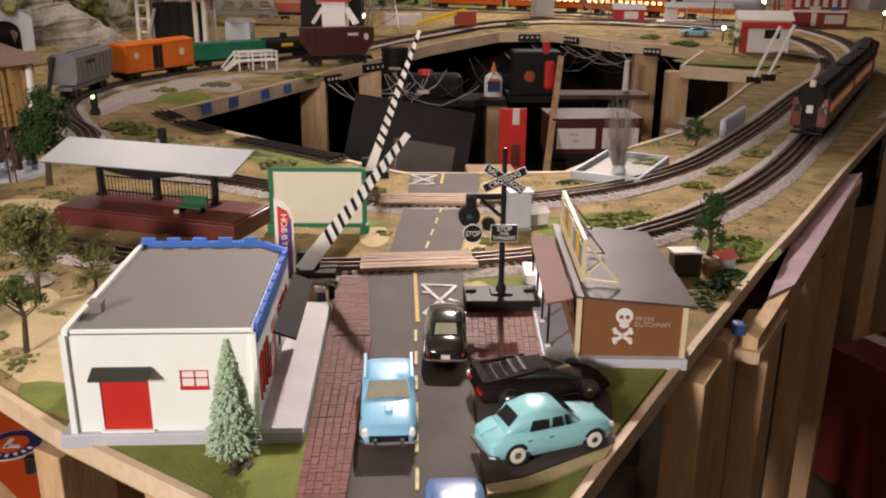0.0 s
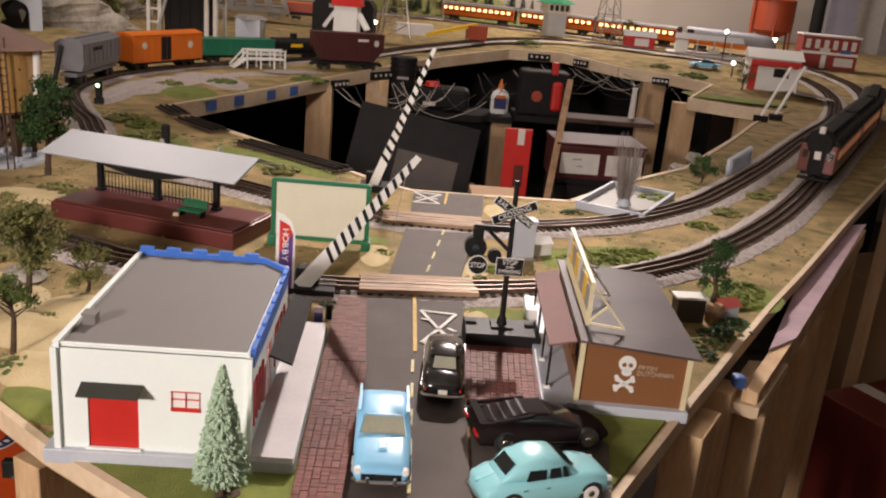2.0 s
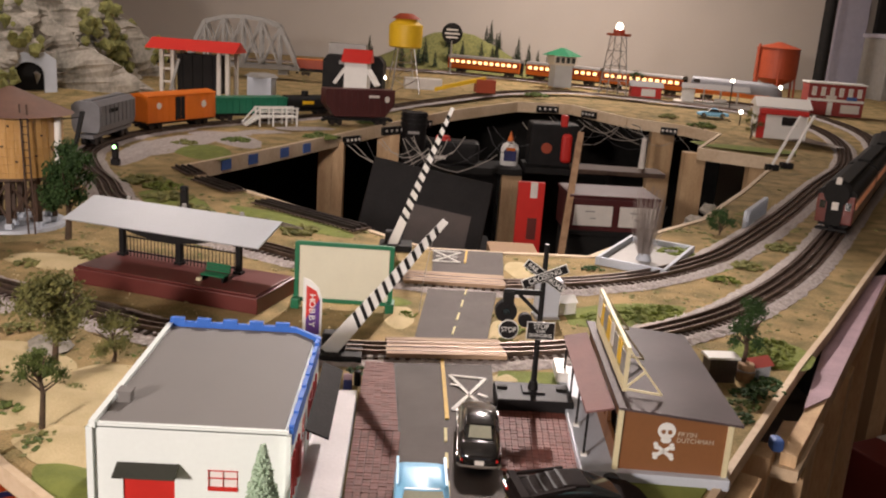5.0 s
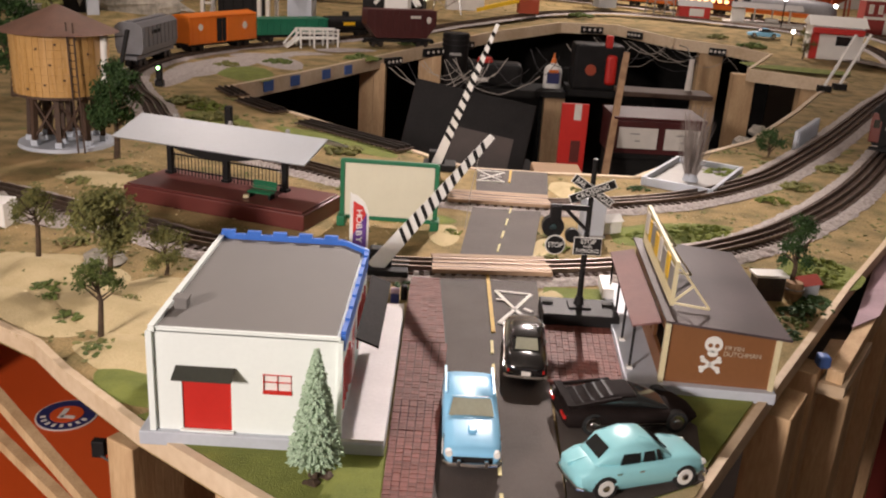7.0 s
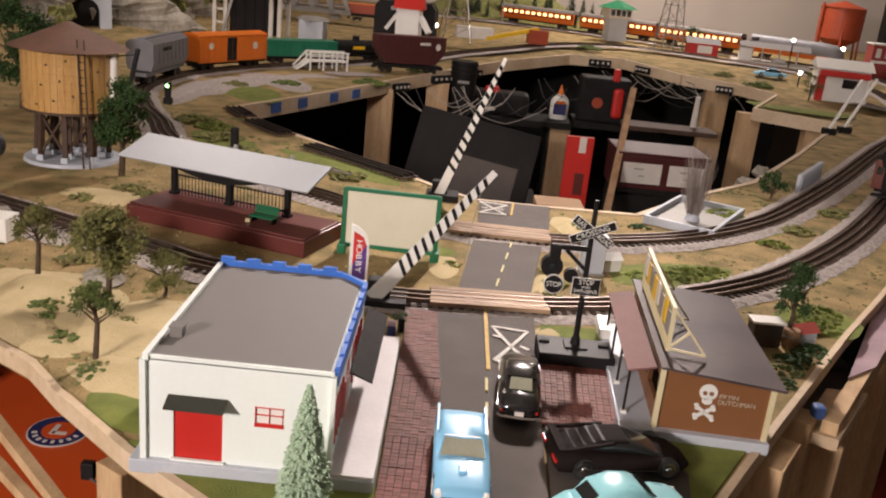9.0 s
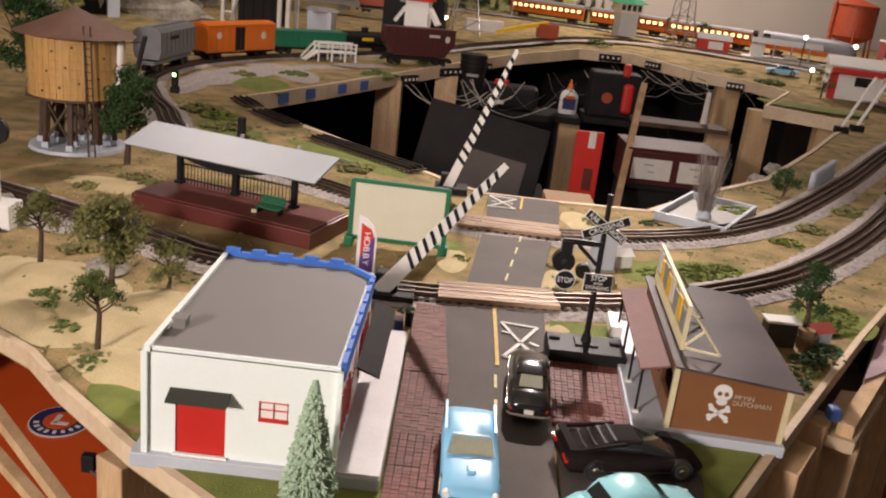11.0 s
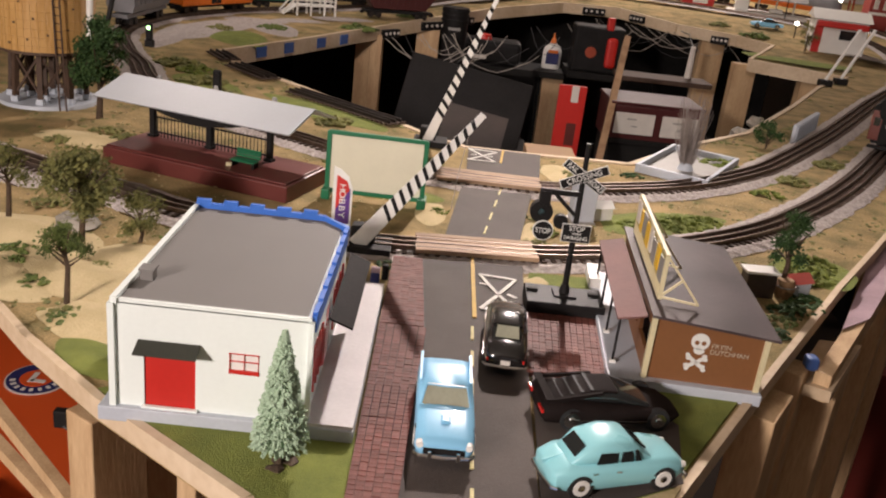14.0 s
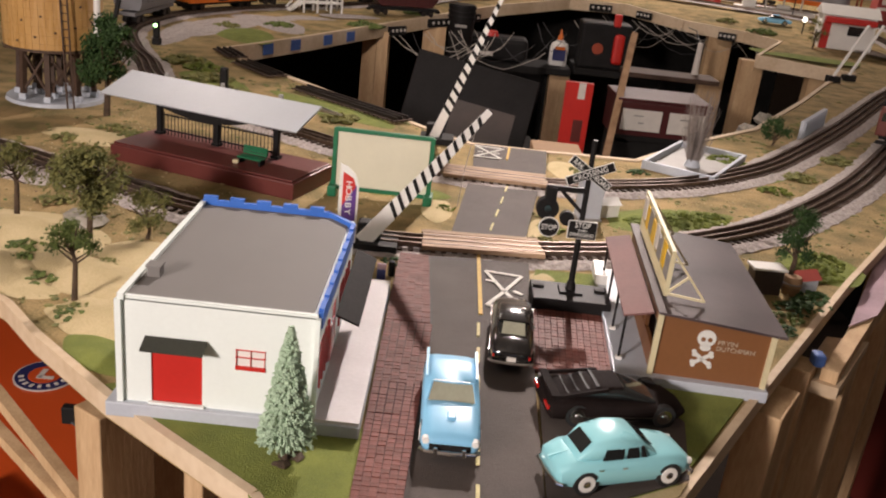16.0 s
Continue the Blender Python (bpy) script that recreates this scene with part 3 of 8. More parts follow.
def shop():
    ob = thing("hobby_shop", "white flat-roofed model hobby shop with blue parapet, red door", "building", pose(0, -0.007, 1.0))
    part("base_plate", block(-0.136, 0.6765, 0.0065, 0.206, 0.297, 0.013, bevel=0.001), BASEGREY, ob, "pale grey base plate")
    part("porch", block(-0.0535, 0.6765, 0.0145, 0.040, 0.293, 0.003), PORCH, ob, "glossy pale porch paving")
    x0, x1, y0, y1, h = -0.2265, -0.072, 0.534, 0.762, 0.104
    t = 0.004
    # near wall with door and window openings
    bm = bmesh.new()
    dx0, dx1, dh = -0.2030, -0.1620, 0.061
    wx0, wx1, wz0, wz1 = -0.1355, -0.1115, 0.052, 0.070
    z0 = 0.013
    wall_grid(bm, [x0, dx0, dx1, wx0, wx1, x1], [z0, wz0, z0 + dh - 0.013, wz1, h], {(1, 0), (1, 1), (3, 1), (3, 2)}, y0, t)
    part("front_wall", bm, WHITEWALL, ob)
    part("side_wall", block(x0 + t / 2, (y0 + y1) / 2 + t / 2, (z0 + h) / 2, t, y1 - y0 - t, h - z0), WHITEWALL, ob)
    part("back_wall", block((x0 + x1) / 2 + t / 2, y1 - t / 2, (z0 + h) / 2, x1 - x0 - t, t, h - z0), WHITEWALL, ob)
    # street wall with shop windows and door
    bm = bmesh.new()
    yy = [y0 + t, 0.556, 0.60, 0.625, 0.655, 0.672, 0.735, y1 - t]
    wall_grid(bm, yy, [z0, 0.030, 0.072, h], {(1, 1), (5, 1), (3, 0), (3, 1)}, 0, t)
    bmesh.ops.transform(bm, matrix=Matrix(((0, 1, 0, x1 - t), (1, 0, 0, 0), (0, 0, 1, 0), (0, 0, 0, 1))), verts=bm.verts[:])
    part("street_wall", bm, WHITEWALL, ob)
    for a, b in ((0.556, 0.60), (0.672, 0.735)):
        w = part("window", block(x1 - 0.003, (a + b) / 2, 0.051, 0.0012, b - a, 0.042), DARKGLASS, ob)
        for k in range(4):
            part("mullion", block(x1 + 0.0005, a + (b - a) * k / 3, 0.051, 0.0022, 0.0022, 0.042), RED, w)
    part("street_door", block(x1 - 0.002, 0.640, 0.0425, 0.002, 0.030, 0.059), RED, ob)
    for k in range(5):
        part("banner_stripe", block(x1 + 0.0022, 0.604 + k * 0.0045, 0.047, 0.001, 0.0042, 0.034), RED if k % 2 == 0 else SIGNWHITE, ob)
    part("corner_post", block(x0 - 0.001, y0 - 0.001, (z0 + h) / 2, 0.005, 0.005, h - z0), WHITEWALL, ob)
    part("corner_post", block(x1 + 0.0005, y0 - 0.001, (z0 + h) / 2, 0.004, 0.005, h - z0), WHITEWALL, ob)
    # red loading door, canopy
    part("loading_door", block((dx0 + dx1) / 2, y0 + 0.0025, z0 + (dh - 0.013) / 2, dx1 - dx0, 0.002, dh - 0.013), RED, ob, "plain red loading door")
    bm = bmesh.new()
    prism(bm, [(0.0, 0.0), (-0.014, -0.0055), (-0.014, -0.007), (0.0, -0.0018)], -0.0245, 0.0245, pose((dx0 + dx1) / 2, y0 - 0.001, 0.074) @ Matrix(((0, 0, 1, 0), (1, 0, 0, 0), (0, 1, 0, 0), (0, 0, 0, 1))))
    part("canopy", bm, AWNINGD, ob, "dark canopy over the red door")
    part("sill", block((dx0 + dx1) / 2, y0 - 0.0015, z0 + 0.001, dx1 - dx0 + 0.004, 0.003, 0.002), WHITEWALL, ob)
    # small window with red frame
    w = part("window", block((wx0 + wx1) / 2, y0 + 0.0011, (wz0 + wz1) / 2, wx1 - wx0, 0.001, wz1 - wz0), WHITE, ob, "white-curtained window")
    for z, s in ((wz0 + 0.0015, 0.0032), (wz1 - 0.0003, 0.0006), ((wz0 + wz1) / 2 + 0.002, 0.0004)):
        part("frame", block((wx0 + wx1) / 2, y0 - 0.0002, z, wx1 - wx0, 0.002, s), RED, w)
    for x in (wx0 + 0.0007, (wx0 + wx1) / 2, wx1 - 0.0007):
        part("frame", block(x, y0 + 0.0002, (wz0 + wz1) / 2, 0.0004, 0.0017, wz1 - wz0), RED, w)
    # roof, trims
    part("roof", block((x0 + x1) / 2, (y0 + y1) / 2, h - 0.001, x1 - x0 - 0.008, y1 - y0 - 0.008, 0.006), ROOFGREY, ob, "flat mid-grey roof")
    part("parapet", block(x0 + 0.001, (y0 + y1) / 2 - 0.002, h + 0.002, 0.005, y1 - y0, 0.006), WHITEWALL, ob)
    part("parapet", block((x0 + x1) / 2, y0 + 0.0015, h + 0.001, x1 - x0, 0.003, 0.004), WHITEWALL, ob)
    bm = bmesh.new()
    bx(bm, (x0 + x1) / 2 - 0.012, y1 + 0.001, h + 0.002, x1 - x0 - 0.024, 0.005, 0.009)
    for k in range(5):
        bx(bm, x0 + 0.008 + k * 0.027, y1 + 0.001, h + 0.0085, 0.014, 0.005, 0.004)
    prism(bm, [(x1 - 0.026, y1 - 0.0015), (x1 + 0.004, y1 - 0.030), (x1 + 0.004, y1 - 0.0235), (x1 - 0.026, y1 + 0.0035)], h - 0.0025, h + 0.0065)
    part("blue_parapet", bm, BLUE, ob, "bright blue stepped parapet")
    bm = bmesh.new()
    bx(bm, x1 + 0.0015, (y0 + y1) / 2 - 0.012, h - 0.003, 0.004, y1 - y0 - 0.03, 0.014)
    for k in range(8):
        bx(bm, x1 + 0.0015, y0 + 0.014 + k * 0.026, h + 0.0048, 0.0042, 0.015, 0.0022)
    part("blue_parapet", bm, BLUE, ob, "bright blue stepped parapet")
    bm = bmesh.new()
    prism(bm, [(0.0, -0.014), (0.0, -0.016), (0.021, -0.024), (0.021, -0.022)], 0.606, 0.762, Matrix(((1, 0, 0, x1 + 0.005), (0, 0, 1, 0), (0, 1, 0, 0.088), (0, 0, 0, 1))))
    part("awning", bm, AWNING, ob, "charcoal street awning")
    v = part("roof_vent", block(x0 + 0.013, 0.579, h + 0.006, 0.011, 0.011, 0.009, bevel=0.0008), ROOFGREY, ob)
    part("cap", block(x0 + 0.013, 0.579, h + 0.0112, 0.0125, 0.0125, 0.0015), ROOFGREY, v)
    return ob


shop()

# feather banner beside the shop
BANNERPURPLE = mat("banner_purple", (0.10, 0.03, 0.22), 0.5, var=0.1, bump=0.0)
banner = thing("feather_banner", "red and white feather banner lettered hobby on a pole", "banner", pose(-0.098, 0.93, 1.0))
part("pole", rod(bmesh.new(), (-0.012, 0, 0), (-0.012, 0, 0.112), 0.0008), SIGNWHITE, banner)
bm = bmesh.new()
prism(bm, [(-0.011, 0.0), (0.011, 0.0), (0.011, 0.085), (0.006, 0.1), (-0.004, 0.109), (-0.011, 0.111)], -0.0006, 0.0006, pose(0, 0, 0.0, 90))
flag = part("flag", bm, SIGNWHITE, banner)
bm = bmesh.new()
prism(bm, [(-0.0085, 0.004), (0.0085, 0.004), (0.0085, 0.082), (0.004, 0.095), (-0.0085, 0.102)], 0.0006, 0.0012, pose(0, 0, 0.0, 90))
part("red_field", bm, RED, flag)
bm = bmesh.new()
prism(bm, [(-0.0085, 0.004), (0.0085, 0.004), (0.0085, 0.086), (-0.0085, 0.058)], 0.0012, 0.0015, pose(0, 0, 0.0, 90))
part("purple_field", bm, BANNERPURPLE, flag, "purple lower field")
for k, c in enumerate("HOBBY"):
    letters(c, 0.0105, SIGNWHITE, flag, pose(-0.001, -0.0018, 0.087 - k * 0.0088, 90) @ pose(0, 0, 0, 0, 0, -90), 1.2)


# ---- the diner ----
def diner():
    ob = thing("diner", "brown model seafood diner with skull mural and rooftop sign", "building", pose(0.292, 0.79, 1.0, 0, 0, -3.5) @ pose(-0.29, -0.79, 0))
    part("base_plate", block(0.276, 0.795, 0.006, 0.148, 0.272, 0.012, bevel=0.001), BASEGREY, ob, "pale grey base plate")
    x0, x1, y0, y1, z0, hl, hr = 0.237, 0.345, 0.668, 0.905, 0.012, 0.077, 0.070
    bm = bmesh.new()
    prism(bm, [(x0, z0), (x1, z0), (x1, hr), (x0, hl)], -y0 - 0.004, -y0, Matrix(((1, 0, 0, 0), (0, 0, -1, 0), (0, 1, 0, 0), (0, 0, 0, 1))))
    wall = part("end_wall", bm, BROWNWALL, ob)
    bm = bmesh.new()
    prism(bm, [(x0, z0), (x1, z0), (x1, hr), (x0, hl)], -y1, -y1 + 0.004, Matrix(((1, 0, 0, 0), (0, 0, -1, 0), (0, 1, 0, 0), (0, 0, 0, 1))))
    part("end_wall", bm, BROWNWALL, ob)
    part("rear_wall", block(x1 - 0.002, (y0 + y1) / 2, (z0 + hr) / 2, 0.004, y1 - y0 - 0.008, hr - z0), BROWNWALL, ob)
    bm = bmesh.new()
    bx(bm, x0 + 0.002, (y0 + y1) / 2, 0.022, 0.004, y1 - y0 - 0.008, 0.020)
    bx(bm, x0 + 0.002, (y0 + y1) / 2, 0.068, 0.004, y1 - y0 - 0.008, 0.012)
    for y in (0.675, 0.74, 0.80, 0.895):
        bx(bm, x0 + 0.002, y, 0.047, 0.004, 0.012, 0.032)
    part("counter_wall", bm, BROWNWALL, ob, "brown counter front with serving openings")
    for x, h in ((x0, hl), (x1, hr)):
        part("corner_trim", block(x, y0 - 0.0005, (z0 + h) / 2, 0.005, 0.005, h - z0), CREAM, ob, "cream corner trim")
    bm = bmesh.new()
    prism(bm, [(x0 - 0.004, 0.078), (x1 + 0.010, 0.0685), (x1 + 0.010, 0.071), (x0 - 0.004, 0.0805)], -y1 - 0.01, -y0 + 0.008, Matrix(((1, 0, 0, 0), (0, 0, -1, 0), (0, 1, 0, 0), (0, 0, 0, 1))))
    part("roof", bm, ROOFDARK, ob, "dark brown lean-to roof")
    bm = bmesh.new()
    prism(bm, [(x0 - 0.004, 0.068), (x0 - 0.004, 0.070), (x0 - 0.032, 0.0635), (x0 - 0.032, 0.0615)], -y1 + 0.004, -y0 - 0.014, Matrix(((1, 0, 0, 0), (0, 0, -1, 0), (0, 1, 0, 0), (0, 0, 0, 1))))
    part("awning", bm, AWNRED, ob, "dusty red awning over the counter")
    for y in (0.690, 0.757, 0.822, 0.893):
        p = part("awning_post", rod(bmesh.new(), (x0 - 0.028, y, z0), (x0 - 0.028, y, 0.0630), 0.0013), BLACK, ob)
        part("foot", block(x0 - 0.028, y, z0 + 0.0015, 0.006, 0.006, 0.003), WHITE, p)
    part("step", block(x0 - 0.032, 0.90, 0.018, 0.014, 0.05, 0.012), WHITE, ob)
    # skull and crossed bones, as plain raised shapes
    bm = bmesh.new()
    def blob(cx, cz, rx, rz, n=18):
        prism(bm, [(cx + rx * math.cos(k * math.tau / n), cz + rz * math.sin(k * math.tau / n)) for k in range(n)], y0 * -1 + 0.0002, y0 * -1 + 0.0010, Matrix(((1, 0, 0, 0), (0, 0, -1, 0), (0, 1, 0, 0), (0, 0, 0, 1))))
    blob(0.2835, 0.0565, 0.0088, 0.0088)
    blob(0.2838, 0.0468, 0.0052, 0.0036)
    for a, b in (((0.275, 0.029), (0.291, 0.040)), ((0.275, 0.040), (0.291, 0.029))):
        d = Vector((b[0] - a[0], b[1] - a[1])).normalized()
        nrm = Vector((-d.y, d.x)) * 0.0019
        prism(bm, [(a[0] - nrm.x, a[1] - nrm.y), (b[0] - nrm.x, b[1] - nrm.y), (b[0] + nrm.x, b[1] + nrm.y), (a[0] + nrm.x, a[1] + nrm.y)], -y0 + 0.0002, -y0 + 0.0009, Matrix(((1, 0, 0, 0), (0, 0, -1, 0), (0, 1, 0, 0), (0, 0, 0, 1))))
        for e in (a, b):
            blob(e[0] - 0.0005, e[1] + 0.0016, 0.0024, 0.0022, 10)
            blob(e[0] + 0.0005, e[1] - 0.0016, 0.0024, 0.0022, 10)
    mural = part("skull_mural", bm, SIGNWHITE, wall, "white skull and crossed bones")
    bm = bmesh.new()
    blob2 = [(0.2803, 0.0555), (0.2867, 0.0555)]
    for cx, cz in blob2:
        prism(bm, [(cx + 0.0023 * math.cos(k * math.tau / 12), cz + 0.0023 * math.sin(k * math.tau / 12)) for k in range(12)], -y0 + 0.0010, -y0 + 0.0014, Matrix(((1, 0, 0, 0), (0, 0, -1, 0), (0, 1, 0, 0), (0, 0, 0, 1))))
    part("eye_patch", bm, BROWNWALL, wall)
    letters("FRYIN", 0.0068, FADED, wall, pose(0.304, y0 - 0.0008, 0.0535, 90), 1.05)
    letters("DUTCHMAN", 0.0068, FADED, wall, pose(0.3125, y0 - 0.0008, 0.0472, 90), 0.95)
    # rooftop sign on cream trusses
    xs = 0.243
    sign = part("roof_sign", block(xs, 0.793, 0.106, 0.002, 0.192, 0.042), YELLOW, ob, "weathered yellow lattice roof sign")
    sign.data.materials[0] = SIGNYELLOW
    for z in (0.0845, 0.1285):
        part("sign_rail", beam(bmesh.new(), (xs, 0.694, z), (xs, 0.892, z), 0.004, 0.0026), CREAM, sign)
    for k in range(5):
        y = 0.696 + k * 0.0485
        part("sign_post", block(xs, y, 0.106, 0.0042, 0.0026, 0.046), CREAM, sign)
    for k, (m_, w) in enumerate(((STEEL, 0.020), (YELLOW, 0.016), (STEEL, 0.022), (PAPER, 0.014), (YELLOW, 0.022), (STEEL, 0.024), (YELLOW, 0.014), (PAPER, 0.018))):
        part("painted_panel", block(xs - 0.0018, 0.709 + k * 0.0240, 0.110 + 0.003 * (k % 2), 0.0016, w, 0.024), m_, sign)
    for k in range(26):
        part("slat", block(xs - 0.0016, 0.698 + k * 0.0076, 0.0905, 0.0016, 0.0034, 0.011), CREAM, sign)
    for y in (0.696, 0.793, 0.890):
        bm = bmesh.new()
        foot = (xs + 0.038, y, 0.0815)
        for a, b in (((xs, y, 0.128), foot), ((xs, y, 0.0855), foot), ((xs + 0.019, y, 0.105), (xs, y, 0.0855)), ((xs + 0.019, y, 0.105), (xs + 0.019, y, 0.084))):
            beam(bm, a, b, 0.002, 0.002)
        part("truss", bm, CREAM, sign, "cream sign truss")
    return ob


FADED = mat("faded_tan_lettering", (0.56, 0.46, 0.34), 0.6, var=0.3, scale=300, bump=0.0)
SIGNYELLOW = mat("faded_yellow_lattice", (0.55, 0.42, 0.12), 0.6, c2=(0.24, 0.20, 0.10), scale=120, bump=0.3)
diner()


# ---- crossing signal ----
def signal():
    ob = thing("crossing_signal", "black railroad crossing wig-wag signal with crossbuck on a base", "crossing signal", pose(0.170, 0.830, 1.0))
    part("base", block(0, 0.0, 0.010, 0.088, 0.052, 0.020, bevel=0.0012), BLACK, ob, "heavy black base box")
    part("base_plate", block(0, 0.002, 0.021, 0.026, 0.022, 0.003, bevel=0.0005), BLACK, ob)
    for x in (-0.036, 0.034):
        part("clip", block(x, 0.006, 0.0215, 0.012, 0.006, 0.003), BLACKMATT, ob)
    part("pole", rod(bmesh.new(), (0, 0.004, 0.02), (0.0, 0.004, 0.196), 0.0035, 0.0028, 12), BLACK, ob)
    part("collar", rod(bmesh.new(), (0, 0.004, 0.022), (0, 0.004, 0.032), 0.0065, 0.0045, 12), BLACK, ob)
    for a, words in ((24, ("CROSSING",)), (-33, ("RAIL", "ROAD"))):
        y = 0.0005 if a > 0 else 0.0025
        m = pose(0.0, y - 0.002, 0.160, 0, -a, 0)
        bm = block(0, 0, 0, 0.054, 0.0012, 0.0105, bevel=0.0003)
        arm = part("crossbuck_board", bm, SIGNWHITE, ob)
        arm.matrix_basis = m
        part("face", block(0, -0.0008, 0, 0.052, 0.0006, 0.0090), BLACK, arm)
        if len(words) == 1:
            letters(words[0], 0.0088, SIGNWHITE, arm, pose(0, -0.0014, 0, 90), 0.92)
        else:
            for w, x in zip(words, (-0.0165, 0.0165)):
                letters(w, 0.0085, SIGNWHITE, arm, pose(x, -0.0014, 0, 90), 0.8)
    # swinging lamp arm
    part("arm", block(-0.021, 0.003, 0.139, 0.045, 0.005, 0.006, bevel=0.0005), BLACK, ob)
    part("arm", beam(bmesh.new(), (-0.003, 0.003, 0.115), (-0.026, 0.003, 0.136), 0.004, 0.004), BLACK, ob)
    part("motor_box", block(-0.038, 0.003, 0.132, 0.012, 0.012, 0.016, bevel=0.001), BLACK, ob)
    lampb = part("swing_disc", rod(bmesh.new(), (-0.040, 0.008, 0.116), (-0.040, -0.002, 0.116), 0.0125, 0.0125, 24), BLACK, ob, "black banner lamp disc")
    part("lens", rod(bmesh.new(), (-0.040, -0.002, 0.116), (-0.040, -0.0035, 0.116), 0.0045, 0.004, 14), DARKGLASS, lampb)
    part("weight", rod(bmesh.new(), (-0.017, 0.008, 0.106), (-0.017, 0.0, 0.106), 0.008, 0.008, 18), BLACK, ob)
    disc = part("stop_disc", rod(bmesh.new(), (-0.036, -0.003, 0.096), (-0.036, -0.0045, 0.096), 0.0115, 0.0115, 28), SIGNWHITE, ob)
    part("face", rod(bmesh.new(), (-0.036, -0.0045, 0.096), (-0.036, -0.0052, 0.096), 0.0104, 0.0104, 28), BLACK, disc)
    letters("STOP", 0.0085, SIGNWHITE, disc, pose(-0.036, -0.0056, 0.096, 90), 0.85)
    plate = part("stop_plate", block(0.001, -0.003, 0.096, 0.032, 0.0014, 0.021, bevel=0.0003), SIGNWHITE, ob)
    part("face", block(0.001, -0.0039, 0.096, 0.0305, 0.0006, 0.0195), BLACK, plate)
    for w, s, z in (("STOP", 0.0085, 0.1015), ("WHEN", 0.004, 0.0957), ("SWINGING", 0.0062, 0.0905)):
        letters(w, s, SIGNWHITE, plate, pose(0.001, -0.0044, z, 90), 0.85)
    return ob


signal()


# ---- crossing gates ----
def gate(name, m, length, angle, w0, label):
    """Lowered to the right at angle 0; angle lifts the arm."""
    ob = thing(name, label, "crossing gate", m)
    part("base", block(0, 0, 0.006, 0.062, 0.05, 0.012, bevel=0.001), BLACK, ob)
    part("housing", block(-0.006, 0.0, 0.022, 0.030, 0.022, 0.026, bevel=0.003), BLACK, ob)
    part("hinge_disc", rod(bmesh.new(), (0, -0.010, 0.028), (0, 0.012, 0.028), 0.008, 0.008, 18), BLACK, ob)
    m2 = pose(0, -0.012, 0.028, 0, -angle, 0)
    bm = bmesh.new()
    loft(bm, [[(x, y, z) for y, z in ((-0.0016, -w / 2), (0.0016, -w / 2), (0.0016, w / 2), (-0.0016, w / 2))] for x, w in ((-0.022, w0 * 1.1), (0.03, w0), (length, w0 * 0.42))])
    arm = part("arm", bm, WHITE, ob, "tapered white arm with black slanted stripes")
    arm.matrix_basis = m2
    n = 12
    for k in range(n):
        x = 0.03 + (length - 0.04) * (k + 0.5) / n
        w = w0 + (w0 * 0.42 - w0) * (x - 0.03) / (length - 0.03)
        s = (length - 0.04) / n * 0.20
        bm = bmesh.new()
        prism(bm, [(x - s - w * 0.28, -w / 2), (x + s - w * 0.28, -w / 2), (x + s + w * 0.28, w / 2), (x - s + w * 0.28, w / 2)], 0.0013, 0.0021, pose(0, 0, 0, 90))
        part("stripe", bm, BLACKMATT, arm)
    return ob


gate("crossing_gate", pose(-0.066, 0.952, 1.0), 0.206, 52.5, 0.019, "raised white crossing gate arm with black stripes behind the shop")
gate("crossing_gate", pose(-0.006, 1.515, 1.0), 0.262, 70, 0.016, "raised white crossing gate arm with black stripes at the pit")
tagged(part("gate_cord", tube(bmesh.new(), [(0.045, 0.94, 1.165), (0.038, 0.94, 1.12), (0.034, 0.94, 1.07)], 0.0004), WIRE), "thin pale cord hanging from the gate", "cord")


